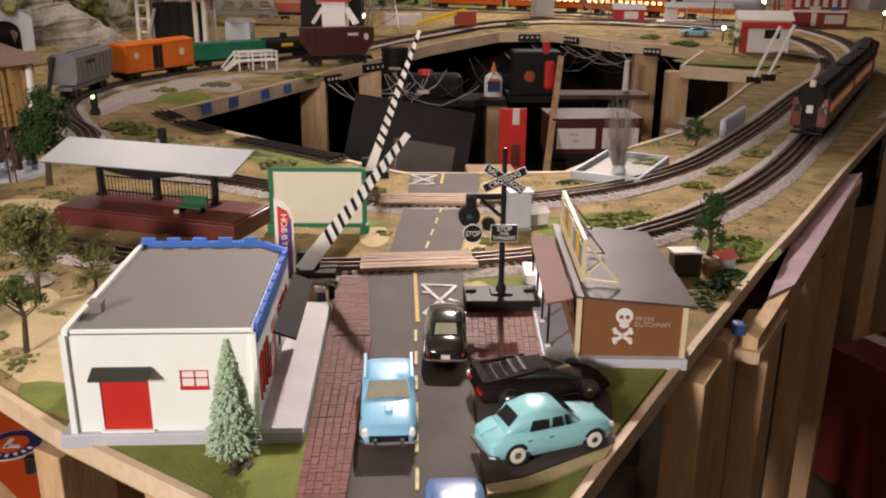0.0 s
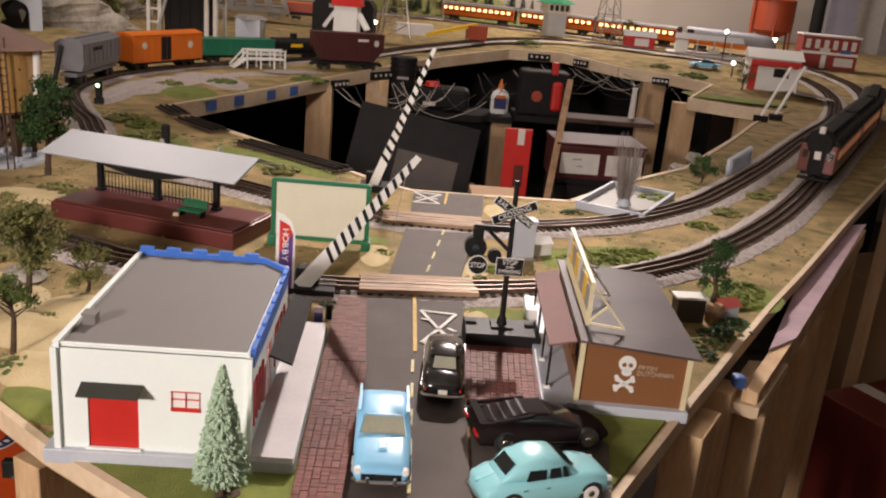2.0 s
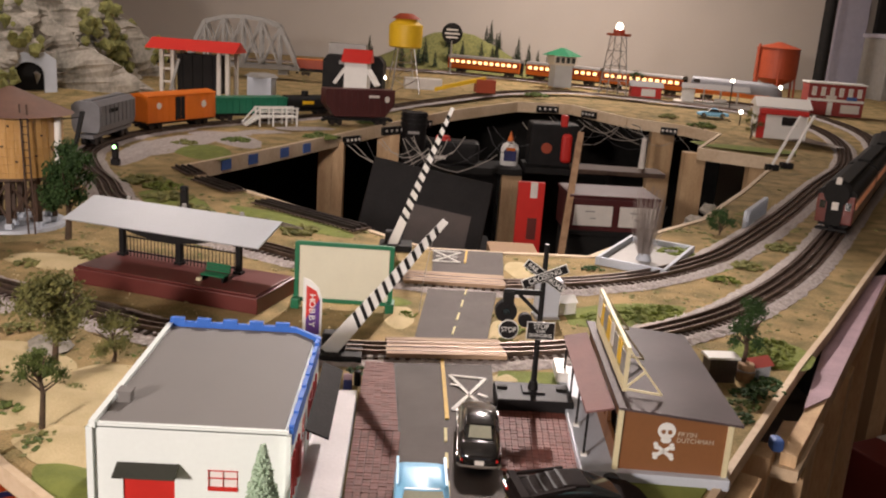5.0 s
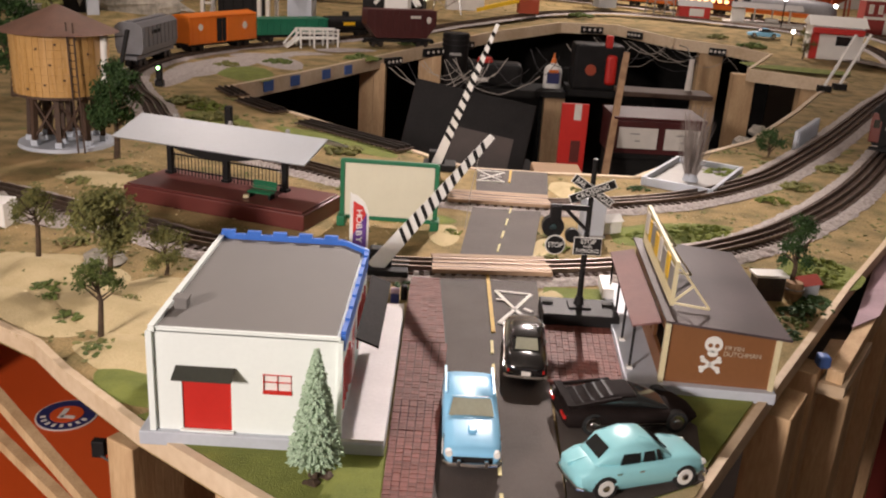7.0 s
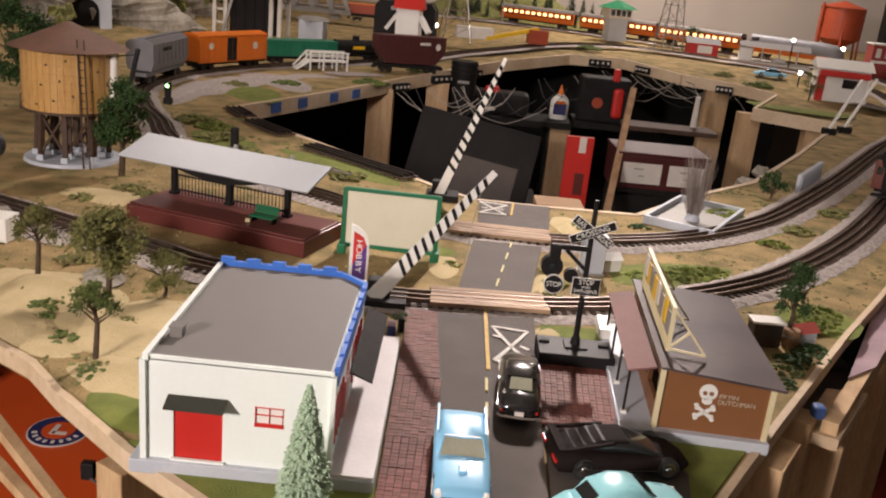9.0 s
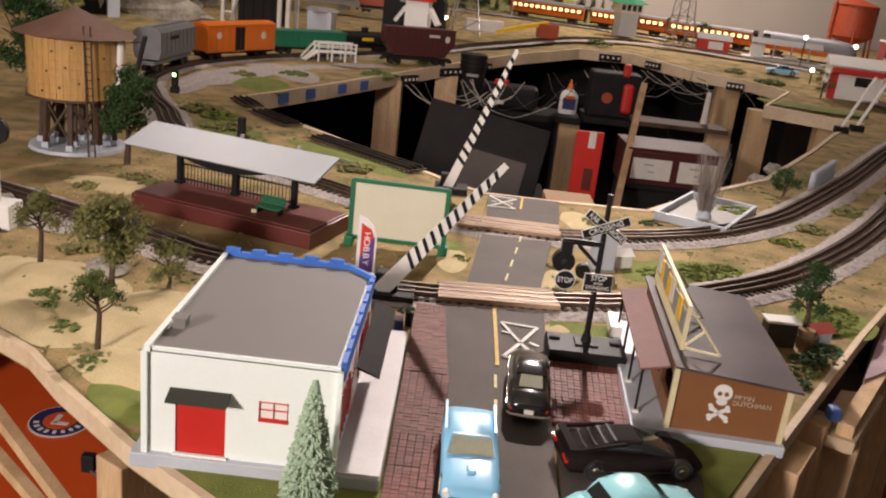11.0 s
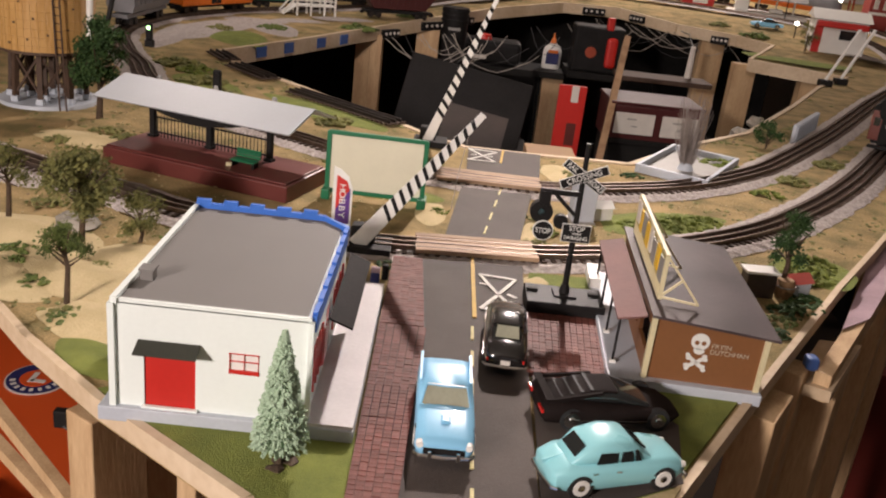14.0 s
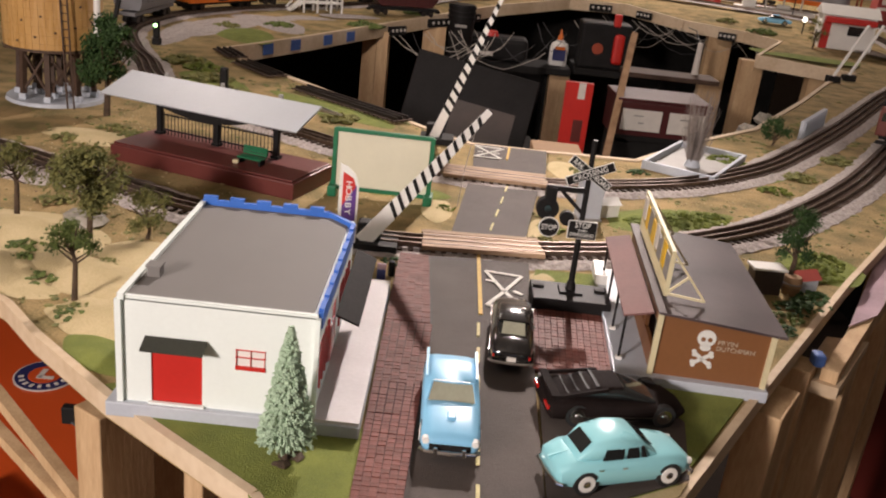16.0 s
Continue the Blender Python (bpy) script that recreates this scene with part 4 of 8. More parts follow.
# ---- station platform ----
def platform():
    ob = thing("station_platform", "dark red station platform with silver canopy and black fence", "station platform", pose(-0.335, 1.215, 1.0, 0, 0, -19))
    part("base", block(0.014, -0.008, 0.0125, 0.315, 0.122, 0.025, bevel=0.002), MAROON, ob, "dark red platform base")
    part("kerb", block(0.014, -0.008, 0.0265, 0.307, 0.114, 0.003, bevel=0.001), MAROON, ob)
    for x in (-0.105, 0.0, 0.105):
        p = part("post", block(x - 0.013, 0.018, 0.064, 0.0085, 0.0085, 0.074, bevel=0.0008), BLACK, ob)
        part("foot", block(x - 0.013, 0.018, 0.030, 0.013, 0.013, 0.004), BLACK, p)
        part("bracket", beam(bmesh.new(), (x - 0.013, -0.03, 0.103), (x - 0.013, 0.018, 0.082), 0.004, 0.004), BLACK, p)
    bm = bmesh.new()
    prism(bm, [(-0.072, 0.098), (-0.074, 0.100), (0.0, 0.124), (0.070, 0.100), (0.068, 0.098), (0.0, 0.121)], -0.158, 0.172, Matrix(((0, 0, 1, 0), (1, 0, 0, 0.004), (0, 1, 0, 0), (0, 0, 0, 1))))
    part("canopy_roof", bm, METALROOF, ob, "silver painted gable roof")
    for x in (-0.10, 0.0, 0.10):
        part("roof_lamp", rod(bmesh.new(), (x, 0.012, 0.122), (x, 0.012, 0.128), 0.004, 0.003, 12), STEEL, ob)
    for x0, x1 in ((-0.113, -0.017), (-0.009, 0.087)):
        f = part("fence_rail", block((x0 + x1) / 2, 0.018, 0.060, x1 - x0, 0.002, 0.002), BLACK, ob)
        part("rail", block((x0 + x1) / 2, 0.018, 0.036, x1 - x0, 0.002, 0.002), BLACK, f)
        for k in range(15):
            x = x0 + (x1 - x0) * (k + 0.5) / 15
            part("picket", rod(bmesh.new(), (x, 0.018, 0.028), (x, 0.018, 0.064), 0.0008, 0.0005, 6), BLACK, f)
    bm = bmesh.new()
    n = 16
    up = [(-0.112 + 0.198 * k / n, 0.096) for k in range(n + 1)]
    lo = [(-0.112 + 0.198 * k / n, 0.092 - 0.020 * math.sin(math.pi * k / n) ** 0.7) for k in range(n, -1, -1)]
    prism(bm, lo + up, 0.016, 0.020, pose(0, 0, 0, 90))
    part("valance", bm, BLACK, ob, "black bowed valance")
    return ob


platform()
bench = thing("bench", "green slatted bench on the station platform", "bench", pose(-0.335, 1.215, 1.028, 0, 0, -19) @ pose(0.079, -0.030, 0.0))
for x in (-0.017, 0.017):
    part("leg", block(x, 0, 0.004, 0.003, 0.014, 0.008), BLACK, bench)
for k in range(4):
    part("seat_slat", block(0, -0.007 + k * 0.0042, 0.0092, 0.040, 0.0034, 0.002), GREEN, bench)
for k in range(3):
    part("back_slat", block(0, 0.0095 + k * 0.0012, 0.013 + k * 0.0042, 0.040, 0.0018, 0.0034), GREEN, bench)
tagged(part("parcel", block(-0.292, 1.155, 1.031, 0.008, 0.006, 0.005, bevel=0.0005), CREAM), "small cream parcel on the platform", "parcel")

# ---- billboard ----
bill = thing("billboard", "blank cream billboard in a green frame on the grass", "billboard", pose(-0.076, 1.145, 1.0, 0, 0, -1.5))
part("sheet", block(0, 0, 0.055, 0.132, 0.003, 0.080), PANEL, bill, "blank cream sheet")
for z in (0.012, 0.0985):
    part("frame", block(0, -0.0005, z, 0.142, 0.006, 0.006, bevel=0.0008), GREEN, bill)
for x in (-0.070, 0.070):
    part("frame", block(x, -0.0005, 0.053, 0.0065, 0.0065, 0.094, bevel=0.0008), GREEN, bill)
    part("foot", block(x, 0.0, 0.008, 0.013, 0.030, 0.016, bevel=0.002), GREEN, bill)


# ---- road vehicles ----
def hull(stations, n=5):
    """Rounded body: rows of (x along, half width, floor, shoulder, crown)."""
    bm = bmesh.new()
    rings = []
    for x, w, lo, mid, hi in stations:
        ring = [(x, -w * 0.86, lo), (x, -w, lo + (mid - lo) * 0.35), (x, -w * 0.985, mid - (mid - lo) * 0.12), (x, -w * 0.90, mid + (hi - mid) * 0.45), (x, -w * 0.62, hi - (hi - mid) * 0.12), (x, 0, hi)]
        ring += [(x, -y, z) for _, y, z in ring[-2::-1]]
        rings.append(ring)
    return loft(bm, rings)


def wheel(ob, x, y, r, w, rim, face):
    t = part("wheel", rod(bmesh.new(), (x, y - w / 2, r), (x, y + w / 2, r), r, r, 22), TYRE, ob, "black tyre")
    s = 1 if y > 0 else -1
    part("rim", rod(bmesh.new(), (x, y + s * w * 0.30, r), (x, y + s * (w / 2 + 0.0006), r), r * 0.72, r * 0.66, 20), rim, t)
    part("hubcap", rod(bmesh.new(), (x, y + s * w * 0.5, r), (x, y + s * (w / 2 + 0.0014), r), r * 0.36, r * 0.2, 16), face, t)


def smooth_part(name, bm, m, parent, label=""):
    ob = smooth(part(name, bm, m, parent, label), 50)
    return ob


def car(name, label, m, L, W, paint, body, cabin, roof, r, xw, whitewall=False, fins=False, glass=DARKGLASS, soft_glass=None):
    """Nose towards +x. body: stations as shares of length, cabin and roof: stations in metres."""
    ob = thing(name, label, "car", m, group="model cars")
    smooth_part("body", hull([(L * x, W * w / 2, lo, mid, hi) for x, w, lo, mid, hi in body]), paint, ob)
    smooth_part("glasshouse", hull([(L * x, W * w / 2, lo, mid, hi) for x, w, lo, mid, hi in cabin]), glass, ob, "dark windows")
    if roof:
        smooth_part("roof", hull([(L * x, W * w / 2, lo, mid, hi) for x, w, lo, mid, hi in roof]), paint, ob)
    for x in xw:
        for s in (-1, 1):
            wheel(ob, L * x, s * (W / 2 - 0.0035), r, 0.006, WHITE if whitewall else CHROME, CHROME)
    return ob


def bumper(ob, x, w, z, d=1):
    bm = bmesh.new()
    pts = [(x - d * 0.004, -w / 2, z), (x, -w / 2 * 0.86, z), (x + d * 0.0015, 0, z), (x, w / 2 * 0.86, z), (x - d * 0.004, w / 2, z)]
    tube(bm, pts, 0.0016, 8)
    return part("bumper", bm, CHROME, ob, "chrome bumper")


def lamp_pair(name, ob, x, y, z, r, material, d=1):
    for s in (-1, 1):
        part(name, rod(bmesh.new(), (x - d * 0.003, s * y, z), (x + d * 0.001, s * y, z), r, r * 0.8, 14), material, ob)


# sky blue open two-seater facing the table edge
conv = car("convertible_car", "sky blue open-top model convertible on the road", pose(0.0395, 0.562, 1.0065, 0, 0, -89), 0.122, 0.046, SKYBLUE,
           [(-0.5, 0.80, 0.010, 0.020, 0.022), (-0.485, 0.94, 0.007, 0.022, 0.0245), (-0.38, 1.0, 0.005, 0.0225, 0.0255), (-0.12, 1.0, 0.005, 0.021, 0.0235), (-0.11, 1.0, 0.005, 0.021, 0.0215),
            (0.12, 1.0, 0.005, 0.021, 0.0215), (0.13, 1.0, 0.005, 0.021, 0.0245), (0.3, 0.99, 0.005, 0.0205, 0.0245), (0.44, 0.96, 0.006, 0.019, 0.022), (0.49, 0.88, 0.008, 0.017, 0.019), (0.5, 0.75, 0.010, 0.015, 0.0165)],
           [(-0.105, 0.74, 0.0195, 0.0215, 0.0222), (0.115, 0.76, 0.0195, 0.0215, 0.0222)], None, 0.0098, (-0.30, 0.32), whitewall=True, glass=PALEGLASS)
bm = bmesh.new()
loft(bm, [[(0.012, -0.019, 0.023), (0.014, -0.019, 0.023), (0.014, 0.019, 0.023), (0.012, 0.019, 0.023)], [(0.003, -0.015, 0.034), (0.0045, -0.015, 0.034), (0.0045, 0.015, 0.034), (0.003, 0.015, 0.034)]])
ws = part("windscreen", bm, PALEGLASS, conv, "pale windscreen")
part("windscreen_frame", tube(bmesh.new(), [(0.014, -0.0192, 0.0225), (0.0038, -0.0158, 0.0345), (0.0055, 0, 0.035), (0.0038, 0.0158, 0.0345), (0.014, 0.0192, 0.0225)], 0.0008, 8), SKYBLUE, conv)
part("seat", block(-0.009, 0, 0.0235, 0.007, 0.032, 0.008, bevel=0.002), WHITE, conv, "white bench seat")
part("steering_wheel", tube(bmesh.new(), [(0.002 - 0.002 * math.cos(k * math.tau / 16), 0.009 + 0.0042 * math.cos(k * math.tau / 16), 0.027 + 0.004 * math.sin(k * math.tau / 16)) for k in range(17)], 0.0005, 6), BLACK, conv)
part("hood_scoop", block(0.036, 0, 0.0243, 0.011, 0.007, 0.003, bevel=0.0014), SKYBLUE, conv)
for s in (-1, 1):
    bm = bmesh.new()
    prism(bm, [(-0.060, 0.020), (-0.020, 0.0225), (-0.022, 0.0245), (-0.062, 0.0285)], s * 0.0205 - 0.0011, s * 0.0205 + 0.0011, pose(0, 0, 0, 90))
    part("tail_fin", bm, SKYBLUE, conv)
bumper(conv, 0.0622, 0.044, 0.0085)
bumper(conv, -0.0622, 0.044, 0.0095, -1)
part("grille", block(0.0600, 0, 0.0122, 0.0030, 0.031, 0.0052, bevel=0.0004), BLACK, conv, "dark grille opening")
for y in (-0.0105, 0.0105):
    part("bumper_guard", block(0.0640, y, 0.0100, 0.0025, 0.003, 0.007, bevel=0.0006), CHROME, conv, "chrome bumper guard")
conv.scale = (1.07,) * 3
lamp_pair("headlight", conv, 0.0600, 0.0182, 0.0165, 0.0032, WHITE)

# black coupe seen from behind
coupe = car("coupe_car", "glossy black model coupe with chrome bumper on the road", pose(0.0985, 0.716, 1.0065, 0, 0, 87), 0.128, 0.044, BLACKCAR,
            [(-0.5, 0.62, 0.010, 0.017, 0.019), (-0.48, 0.84, 0.007, 0.020, 0.0235), (-0.36, 0.97, 0.005, 0.0225, 0.0275), (-0.1, 1.0, 0.005, 0.0225, 0.0275), (0.16, 1.0, 0.005, 0.0225, 0.0275),
             (0.34, 0.96, 0.005, 0.022, 0.027), (0.45, 0.86, 0.007, 0.020, 0.024), (0.5, 0.60, 0.010, 0.017, 0.019)],
            [(-0.33, 0.62, 0.024, 0.0268, 0.0274), (-0.20, 0.74, 0.024, 0.032, 0.0350), (0.08, 0.76, 0.024, 0.034, 0.0385), (0.20, 0.72, 0.024, 0.026, 0.0272)],
            [(-0.20, 0.68, 0.0335, 0.036, 0.0365), (-0.12, 0.72, 0.034, 0.0375, 0.0400), (0.04, 0.72, 0.034, 0.0378, 0.0405), (0.10, 0.66, 0.034, 0.0365, 0.0380)], 0.0095, (-0.30, 0.31))
bm = bmesh.new()
loft(bm, [[(-0.0405, -0.0115, 0.0286), (-0.0405, 0.0115, 0.0286), (-0.0398, 0.0115, 0.0292), (-0.0398, -0.0115, 0.0292)], [(-0.0285, -0.0105, 0.0352), (-0.0285, 0.0105, 0.0352), (-0.0278, 0.0105, 0.0358), (-0.0278, -0.0105, 0.0358)]])
part("rear_window", bm, PALEGLASS, coupe, "pale rear window")
bumper(coupe, -0.0655, 0.042, 0.0105, -1)
lamp_pair("tail_light", coupe, -0.0615, 0.0165, 0.0155, 0.0022, LAMPRED, -1)
part("number_plate", block(-0.0645, 0, 0.0140, 0.001, 0.009, 0.0045), PAPER, coupe, "pale blank number plate")
for s in (-1, 1):
    part("chrome_strip", beam(bmesh.new(), (-0.05, s * 0.0215, 0.0165), (0.05, s * 0.0215, 0.0165), 0.0012, 0.001), CHROME, coupe)
    part("door_handle", block(-0.004, s * 0.0218, 0.0215, 0.004, 0.001, 0.001), CHROME, coupe)

# turquoise saloon parked across
saloon = car("saloon_car", "turquoise plastic model saloon with white-wall wheels", pose(0.1730, 0.508, 1.0045, 0, 0, 19), 0.116, 0.047, TEAL,
             [(-0.5, 0.60, 0.011, 0.018, 0.020), (-0.485, 0.82, 0.008, 0.0205, 0.0235), (-0.38, 0.95, 0.006, 0.024, 0.0275), (-0.16, 1.0, 0.006, 0.0245, 0.0285), (0.14, 1.0, 0.006, 0.0245, 0.0285),
              (0.30, 0.97, 0.006, 0.0235, 0.0280), (0.43, 0.90, 0.007, 0.021, 0.0250), (0.485, 0.78, 0.009, 0.0185, 0.021), (0.5, 0.55, 0.011, 0.016, 0.018)],
             [(-0.37, 0.62, 0.024, 0.0270, 0.0278), (-0.25, 0.79, 0.026, 0.0370, 0.0412), (-0.08, 0.83, 0.026, 0.0400, 0.0455), (0.06, 0.81, 0.026, 0.0385, 0.0435), (0.21, 0.72, 0.025, 0.0285, 0.0300)],
             None, 0.0105, (-0.31, 0.31), whitewall=True, glass=TEAL)
for s in (-1, 1):
    for xa, xb, xc, xd in ((-0.024, -0.0065, -0.0215, -0.0065), (-0.0035, 0.0075, -0.0035, 0.0055), (0.0095, 0.0145, 0.0075, 0.0105)):
        bm = bmesh.new()
        loft(bm, [[(xa, s * 0.0192, 0.0285), (xb, s * 0.0192, 0.0285), (xb, s * 0.0204, 0.0285), (xa, s * 0.0204, 0.0285)], [(xc, s * 0.0170, 0.0372), (xd, s * 0.0170, 0.0372), (xd, s * 0.0192, 0.0372), (xc, s * 0.0192, 0.0372)]])
        part("side_window", bm, DARKGLASS, saloon, "dark side window")
    part("door_handle", block(-0.006, s * 0.0238, 0.0225, 0.004, 0.001, 0.001), CHROME, saloon)
    part("door_handle", block(-0.026, s * 0.0236, 0.0225, 0.004, 0.001, 0.001), CHROME, saloon)
for x0, z0, x1, z1, name in ((-0.0395, 0.0315, -0.0310, 0.0398, "rear_window"), (0.0212, 0.0330, 0.0100, 0.0412, "windscreen")):
    bm = bmesh.new()
    d = -0.0008 if x0 < 0 else 0.0008
    loft(bm, [[(x0, -0.0115, z0), (x0, 0.0115, z0), (x0 + d, 0.0115, z0 + 0.0008), (x0 + d, -0.0115, z0 + 0.0008)], [(x1, -0.0105, z1), (x1, 0.0105, z1), (x1 + d, 0.0105, z1 + 0.0008), (x1 + d, -0.0105, z1 + 0.0008)]])
    part(name, bm, DARKGLASS, saloon, "dark window")
bm = bmesh.new()
prism(bm, [(-0.060, 0.021), (-0.034, 0.0275), (-0.036, 0.0295), (-0.061, 0.024)], -0.0006, 0.0006, pose(0, 0, 0, 90))
lamp_pair("headlight", saloon, 0.0560, 0.0165, 0.0185, 0.0032, WHITE)
part("spine", bm, TEAL, saloon)
bumper(saloon, 0.0590, 0.044, 0.0095)
bumper(saloon, -0.0590, 0.042, 0.0105, -1)

# low dark sports car parked across
sport = car("sports_car", "low dark plum model sports car with louvred rear deck", pose(0.184, 0.604, 1.0045, 0, 0, 10), 0.130, 0.054, PLUMCAR,
            [(-0.5, 0.86, 0.010, 0.019, 0.022), (-0.47, 0.95, 0.006, 0.0205, 0.0240), (-0.3, 1.0, 0.005, 0.021, 0.0250), (0.0, 0.98, 0.005, 0.019, 0.0220), (0.25, 0.98, 0.005, 0.018, 0.0205), (0.42, 0.88, 0.006, 0.014, 0.0165), (0.5, 0.55, 0.008, 0.010, 0.0115)],
            [(-0.30, 0.50, 0.023, 0.025, 0.0258), (-0.12, 0.66, 0.022, 0.030, 0.0330), (0.04, 0.70, 0.021, 0.030, 0.0330), (0.26, 0.66, 0.0195, 0.0205, 0.0212)],
            [(-0.42, 0.62, 0.0235, 0.0250, 0.0256), (-0.14, 0.60, 0.0315, 0.0332, 0.0342), (0.02, 0.62, 0.0315, 0.0332, 0.0342)], 0.0105, (-0.30, 0.31))
for k in range(4):
    part("louvre", block(-0.046 + k * 0.0085, 0, 0.0268 + k * 0.0022, 0.003, 0.030, 0.0012), BLACK, sport)
for s in (-1, 1):
    part("tail_light", block(-0.0655, s * 0.018, 0.0175, 0.002, 0.012, 0.003), LAMPRED, sport)
    part("side_fin", beam(bmesh.new(), (-0.062, s * 0.022, 0.0262), (-0.012, s * 0.018, 0.0325), 0.003, 0.003), PLUMCAR, sport)
part("rear_wing", block(-0.060, 0, 0.0285, 0.008, 0.048, 0.0016, bevel=0.0005), PLUMCAR, sport)
part("side_strip", beam(bmesh.new(), (-0.04, -0.0272, 0.0105), (0.03, -0.0272, 0.0105), 0.001, 0.0012), CHROME, sport)

# mid blue pickup at the table's corner
pick = car("pickup_car", "mid blue model pickup at the table corner", pose(0.0905, 0.378, 1.0065, 0, 0, 90), 0.10, 0.046, MIDBLUE,
           [(-0.5, 0.9, 0.008, 0.018, 0.020), (-0.1, 0.98, 0.006, 0.020, 0.0225), (0.35, 0.98, 0.006, 0.021, 0.0235), (0.5, 0.86, 0.009, 0.017, 0.019)],
           [(-0.05, 0.78, 0.020, 0.030, 0.032), (0.10, 0.78, 0.020, 0.030, 0.032), (0.2, 0.74, 0.020, 0.024, 0.025)], [(-0.06, 0.76, 0.031, 0.033, 0.034), (0.1, 0.74, 0.031, 0.033, 0.034)], 0.0095, (-0.3, 0.3))
for k in range(5):
    part("bed_rib", block(-0.03, -0.016 + k * 0.008, 0.0228, 0.034, 0.002, 0.0012), MIDBLUE, pick)
bcar = car("coupe_car", "pale blue model coupe near the far deck edge", pose(1.36, 3.85, deck_z(3.85) + 0.002, 0, 0, 172), 0.135, 0.05, SKYBLUE,
           [(-0.5, 0.8, 0.010, 0.020, 0.022), (-0.2, 1.0, 0.006, 0.022, 0.026), (0.3, 1.0, 0.006, 0.022, 0.026), (0.5, 0.8, 0.010, 0.018, 0.020)],
           [(-0.3, 0.66, 0.024, 0.027, 0.028), (-0.12, 0.76, 0.024, 0.036, 0.039), (0.06, 0.76, 0.024, 0.036, 0.039), (0.2, 0.7, 0.024, 0.027, 0.028)], [(-0.12, 0.7, 0.038, 0.040, 0.041), (0.06, 0.7, 0.038, 0.040, 0.041)], 0.011, (-0.3, 0.3))


# ---- trees and scrub ----
def leaves(at, size, leaf, ob):
    """A crown of many small bent leaf flakes, one at each point."""
    verts, faces = [], []
    for p in at:
        a = Vector((random.gauss(0, 1), random.gauss(0, 1), random.gauss(0, 1))).normalized()
        b = a.orthogonal().normalized()
        c = a.cross(b) * random.uniform(0.5, 0.9)
        r = size * random.uniform(0.6, 1.4)
        k = len(verts)
        verts += [p - b * r, p + c * r - a * r * 0.35, p + b * r, p - c * r - a * r * 0.35]
        faces += [(k, k + 1, k + 2), (k, k + 2, k + 3)]
    me = bpy.data.meshes.new("crown")
    me.from_pydata(verts, [], faces)
    me.materials.append(leaf)
    crown = new("crown", me)
    crown.parent = ob
    return crown


def tree(name, label, x, y, h, spread, leaf, n, seed, trunk_h=0.4, lean=(0, 0), size=1.0):
    random.seed(seed)
    z0 = deck_z(y)
    ob = thing(name, label, "tree", pose(x, y, z0))
    bm = bmesh.new()
    top = Vector((lean[0], lean[1], h * 0.62))
    r = max(0.0022, h * 0.028)
    mid = Vector((lean[0] * 0.4 + 0.003, lean[1] * 0.4, h * trunk_h))
    rod(bm, (0, 0, -0.002), mid, r * 1.3, r, 8)
    rod(bm, mid, top, r, r * 0.5, 8)
    tips = [top]
    for k in range(9):
        a = k * 2.4 + random.uniform(-0.3, 0.3)
        e = random.uniform(0.45, 0.9)
        s = mid.lerp(top, random.uniform(0.0, 0.8))
        tip = Vector((lean[0] + math.cos(a) * spread * 0.62, lean[1] + math.sin(a) * spread * 0.62, h * e))
        rod(bm, s, tip, r * 0.45, r * 0.2, 6)
        tips.append(tip)
    part("trunk", bm, BARK, ob)
    lobes = []
    for k in range(max(7, n // 45)):
        a, q = k * 2.4, math.sqrt((k + 0.5) / max(7, n // 45))
        zz = random.uniform(-0.85, 0.95)
        q *= math.sqrt(max(0.05, 1 - zz * zz))
        lobes.append(Vector((lean[0] + spread * 0.72 * q * math.cos(a), lean[1] + spread * 0.72 * q * math.sin(a), h * (trunk_h + (0.97 - trunk_h) * (0.5 + 0.45 * zz)))))
    at = []
    for k in range(n * 5):
        d = Vector((random.gauss(0, 1), random.gauss(0, 1), random.gauss(0, 0.85)))
        at.append(random.choice(lobes) + d.normalized() * spread * random.uniform(0.05, 0.34))
    leaves(at, spread * size * 0.052, leaf, ob)
    return ob


def conifer(name, label, x, y, h, spread, leaf, seed, n=420, bare=0.12):
    random.seed(seed)
    ob = thing(name, label, "tree", pose(x, y, deck_z(y)))
    part("trunk", rod(bmesh.new(), (0, 0, -0.002), (0, 0, h * 0.9), h * 0.022, h * 0.006, 8), BARK, ob)
    bm = bmesh.new()
    for k in range(n):
        f = (k + 0.5) / n
        f = 1 - math.sqrt(1 - f * 0.998)
        z = h * (bare + (1 - bare) * f)
        a = k * 2.399 + random.uniform(-0.25, 0.25)
        R = spread * (1 - f) ** 0.85 * random.uniform(0.55, 1.08) + 0.001
        p0 = Vector((math.cos(a) * R * 0.25, math.sin(a) * R * 0.25, z + 0.004))
        p1 = Vector((math.cos(a) * R, math.sin(a) * R, z - R * 0.18))
        w = h * 0.017
        rod(bm, p0, p1, w, w * 0.3, 5)
        if n > 500:
            clump(bm, p0.lerp(p1, random.uniform(0.75, 1.0)), h * random.uniform(0.008, 0.017), 0.55, 0.8)
    part("needles", bm, leaf, ob)
    return ob


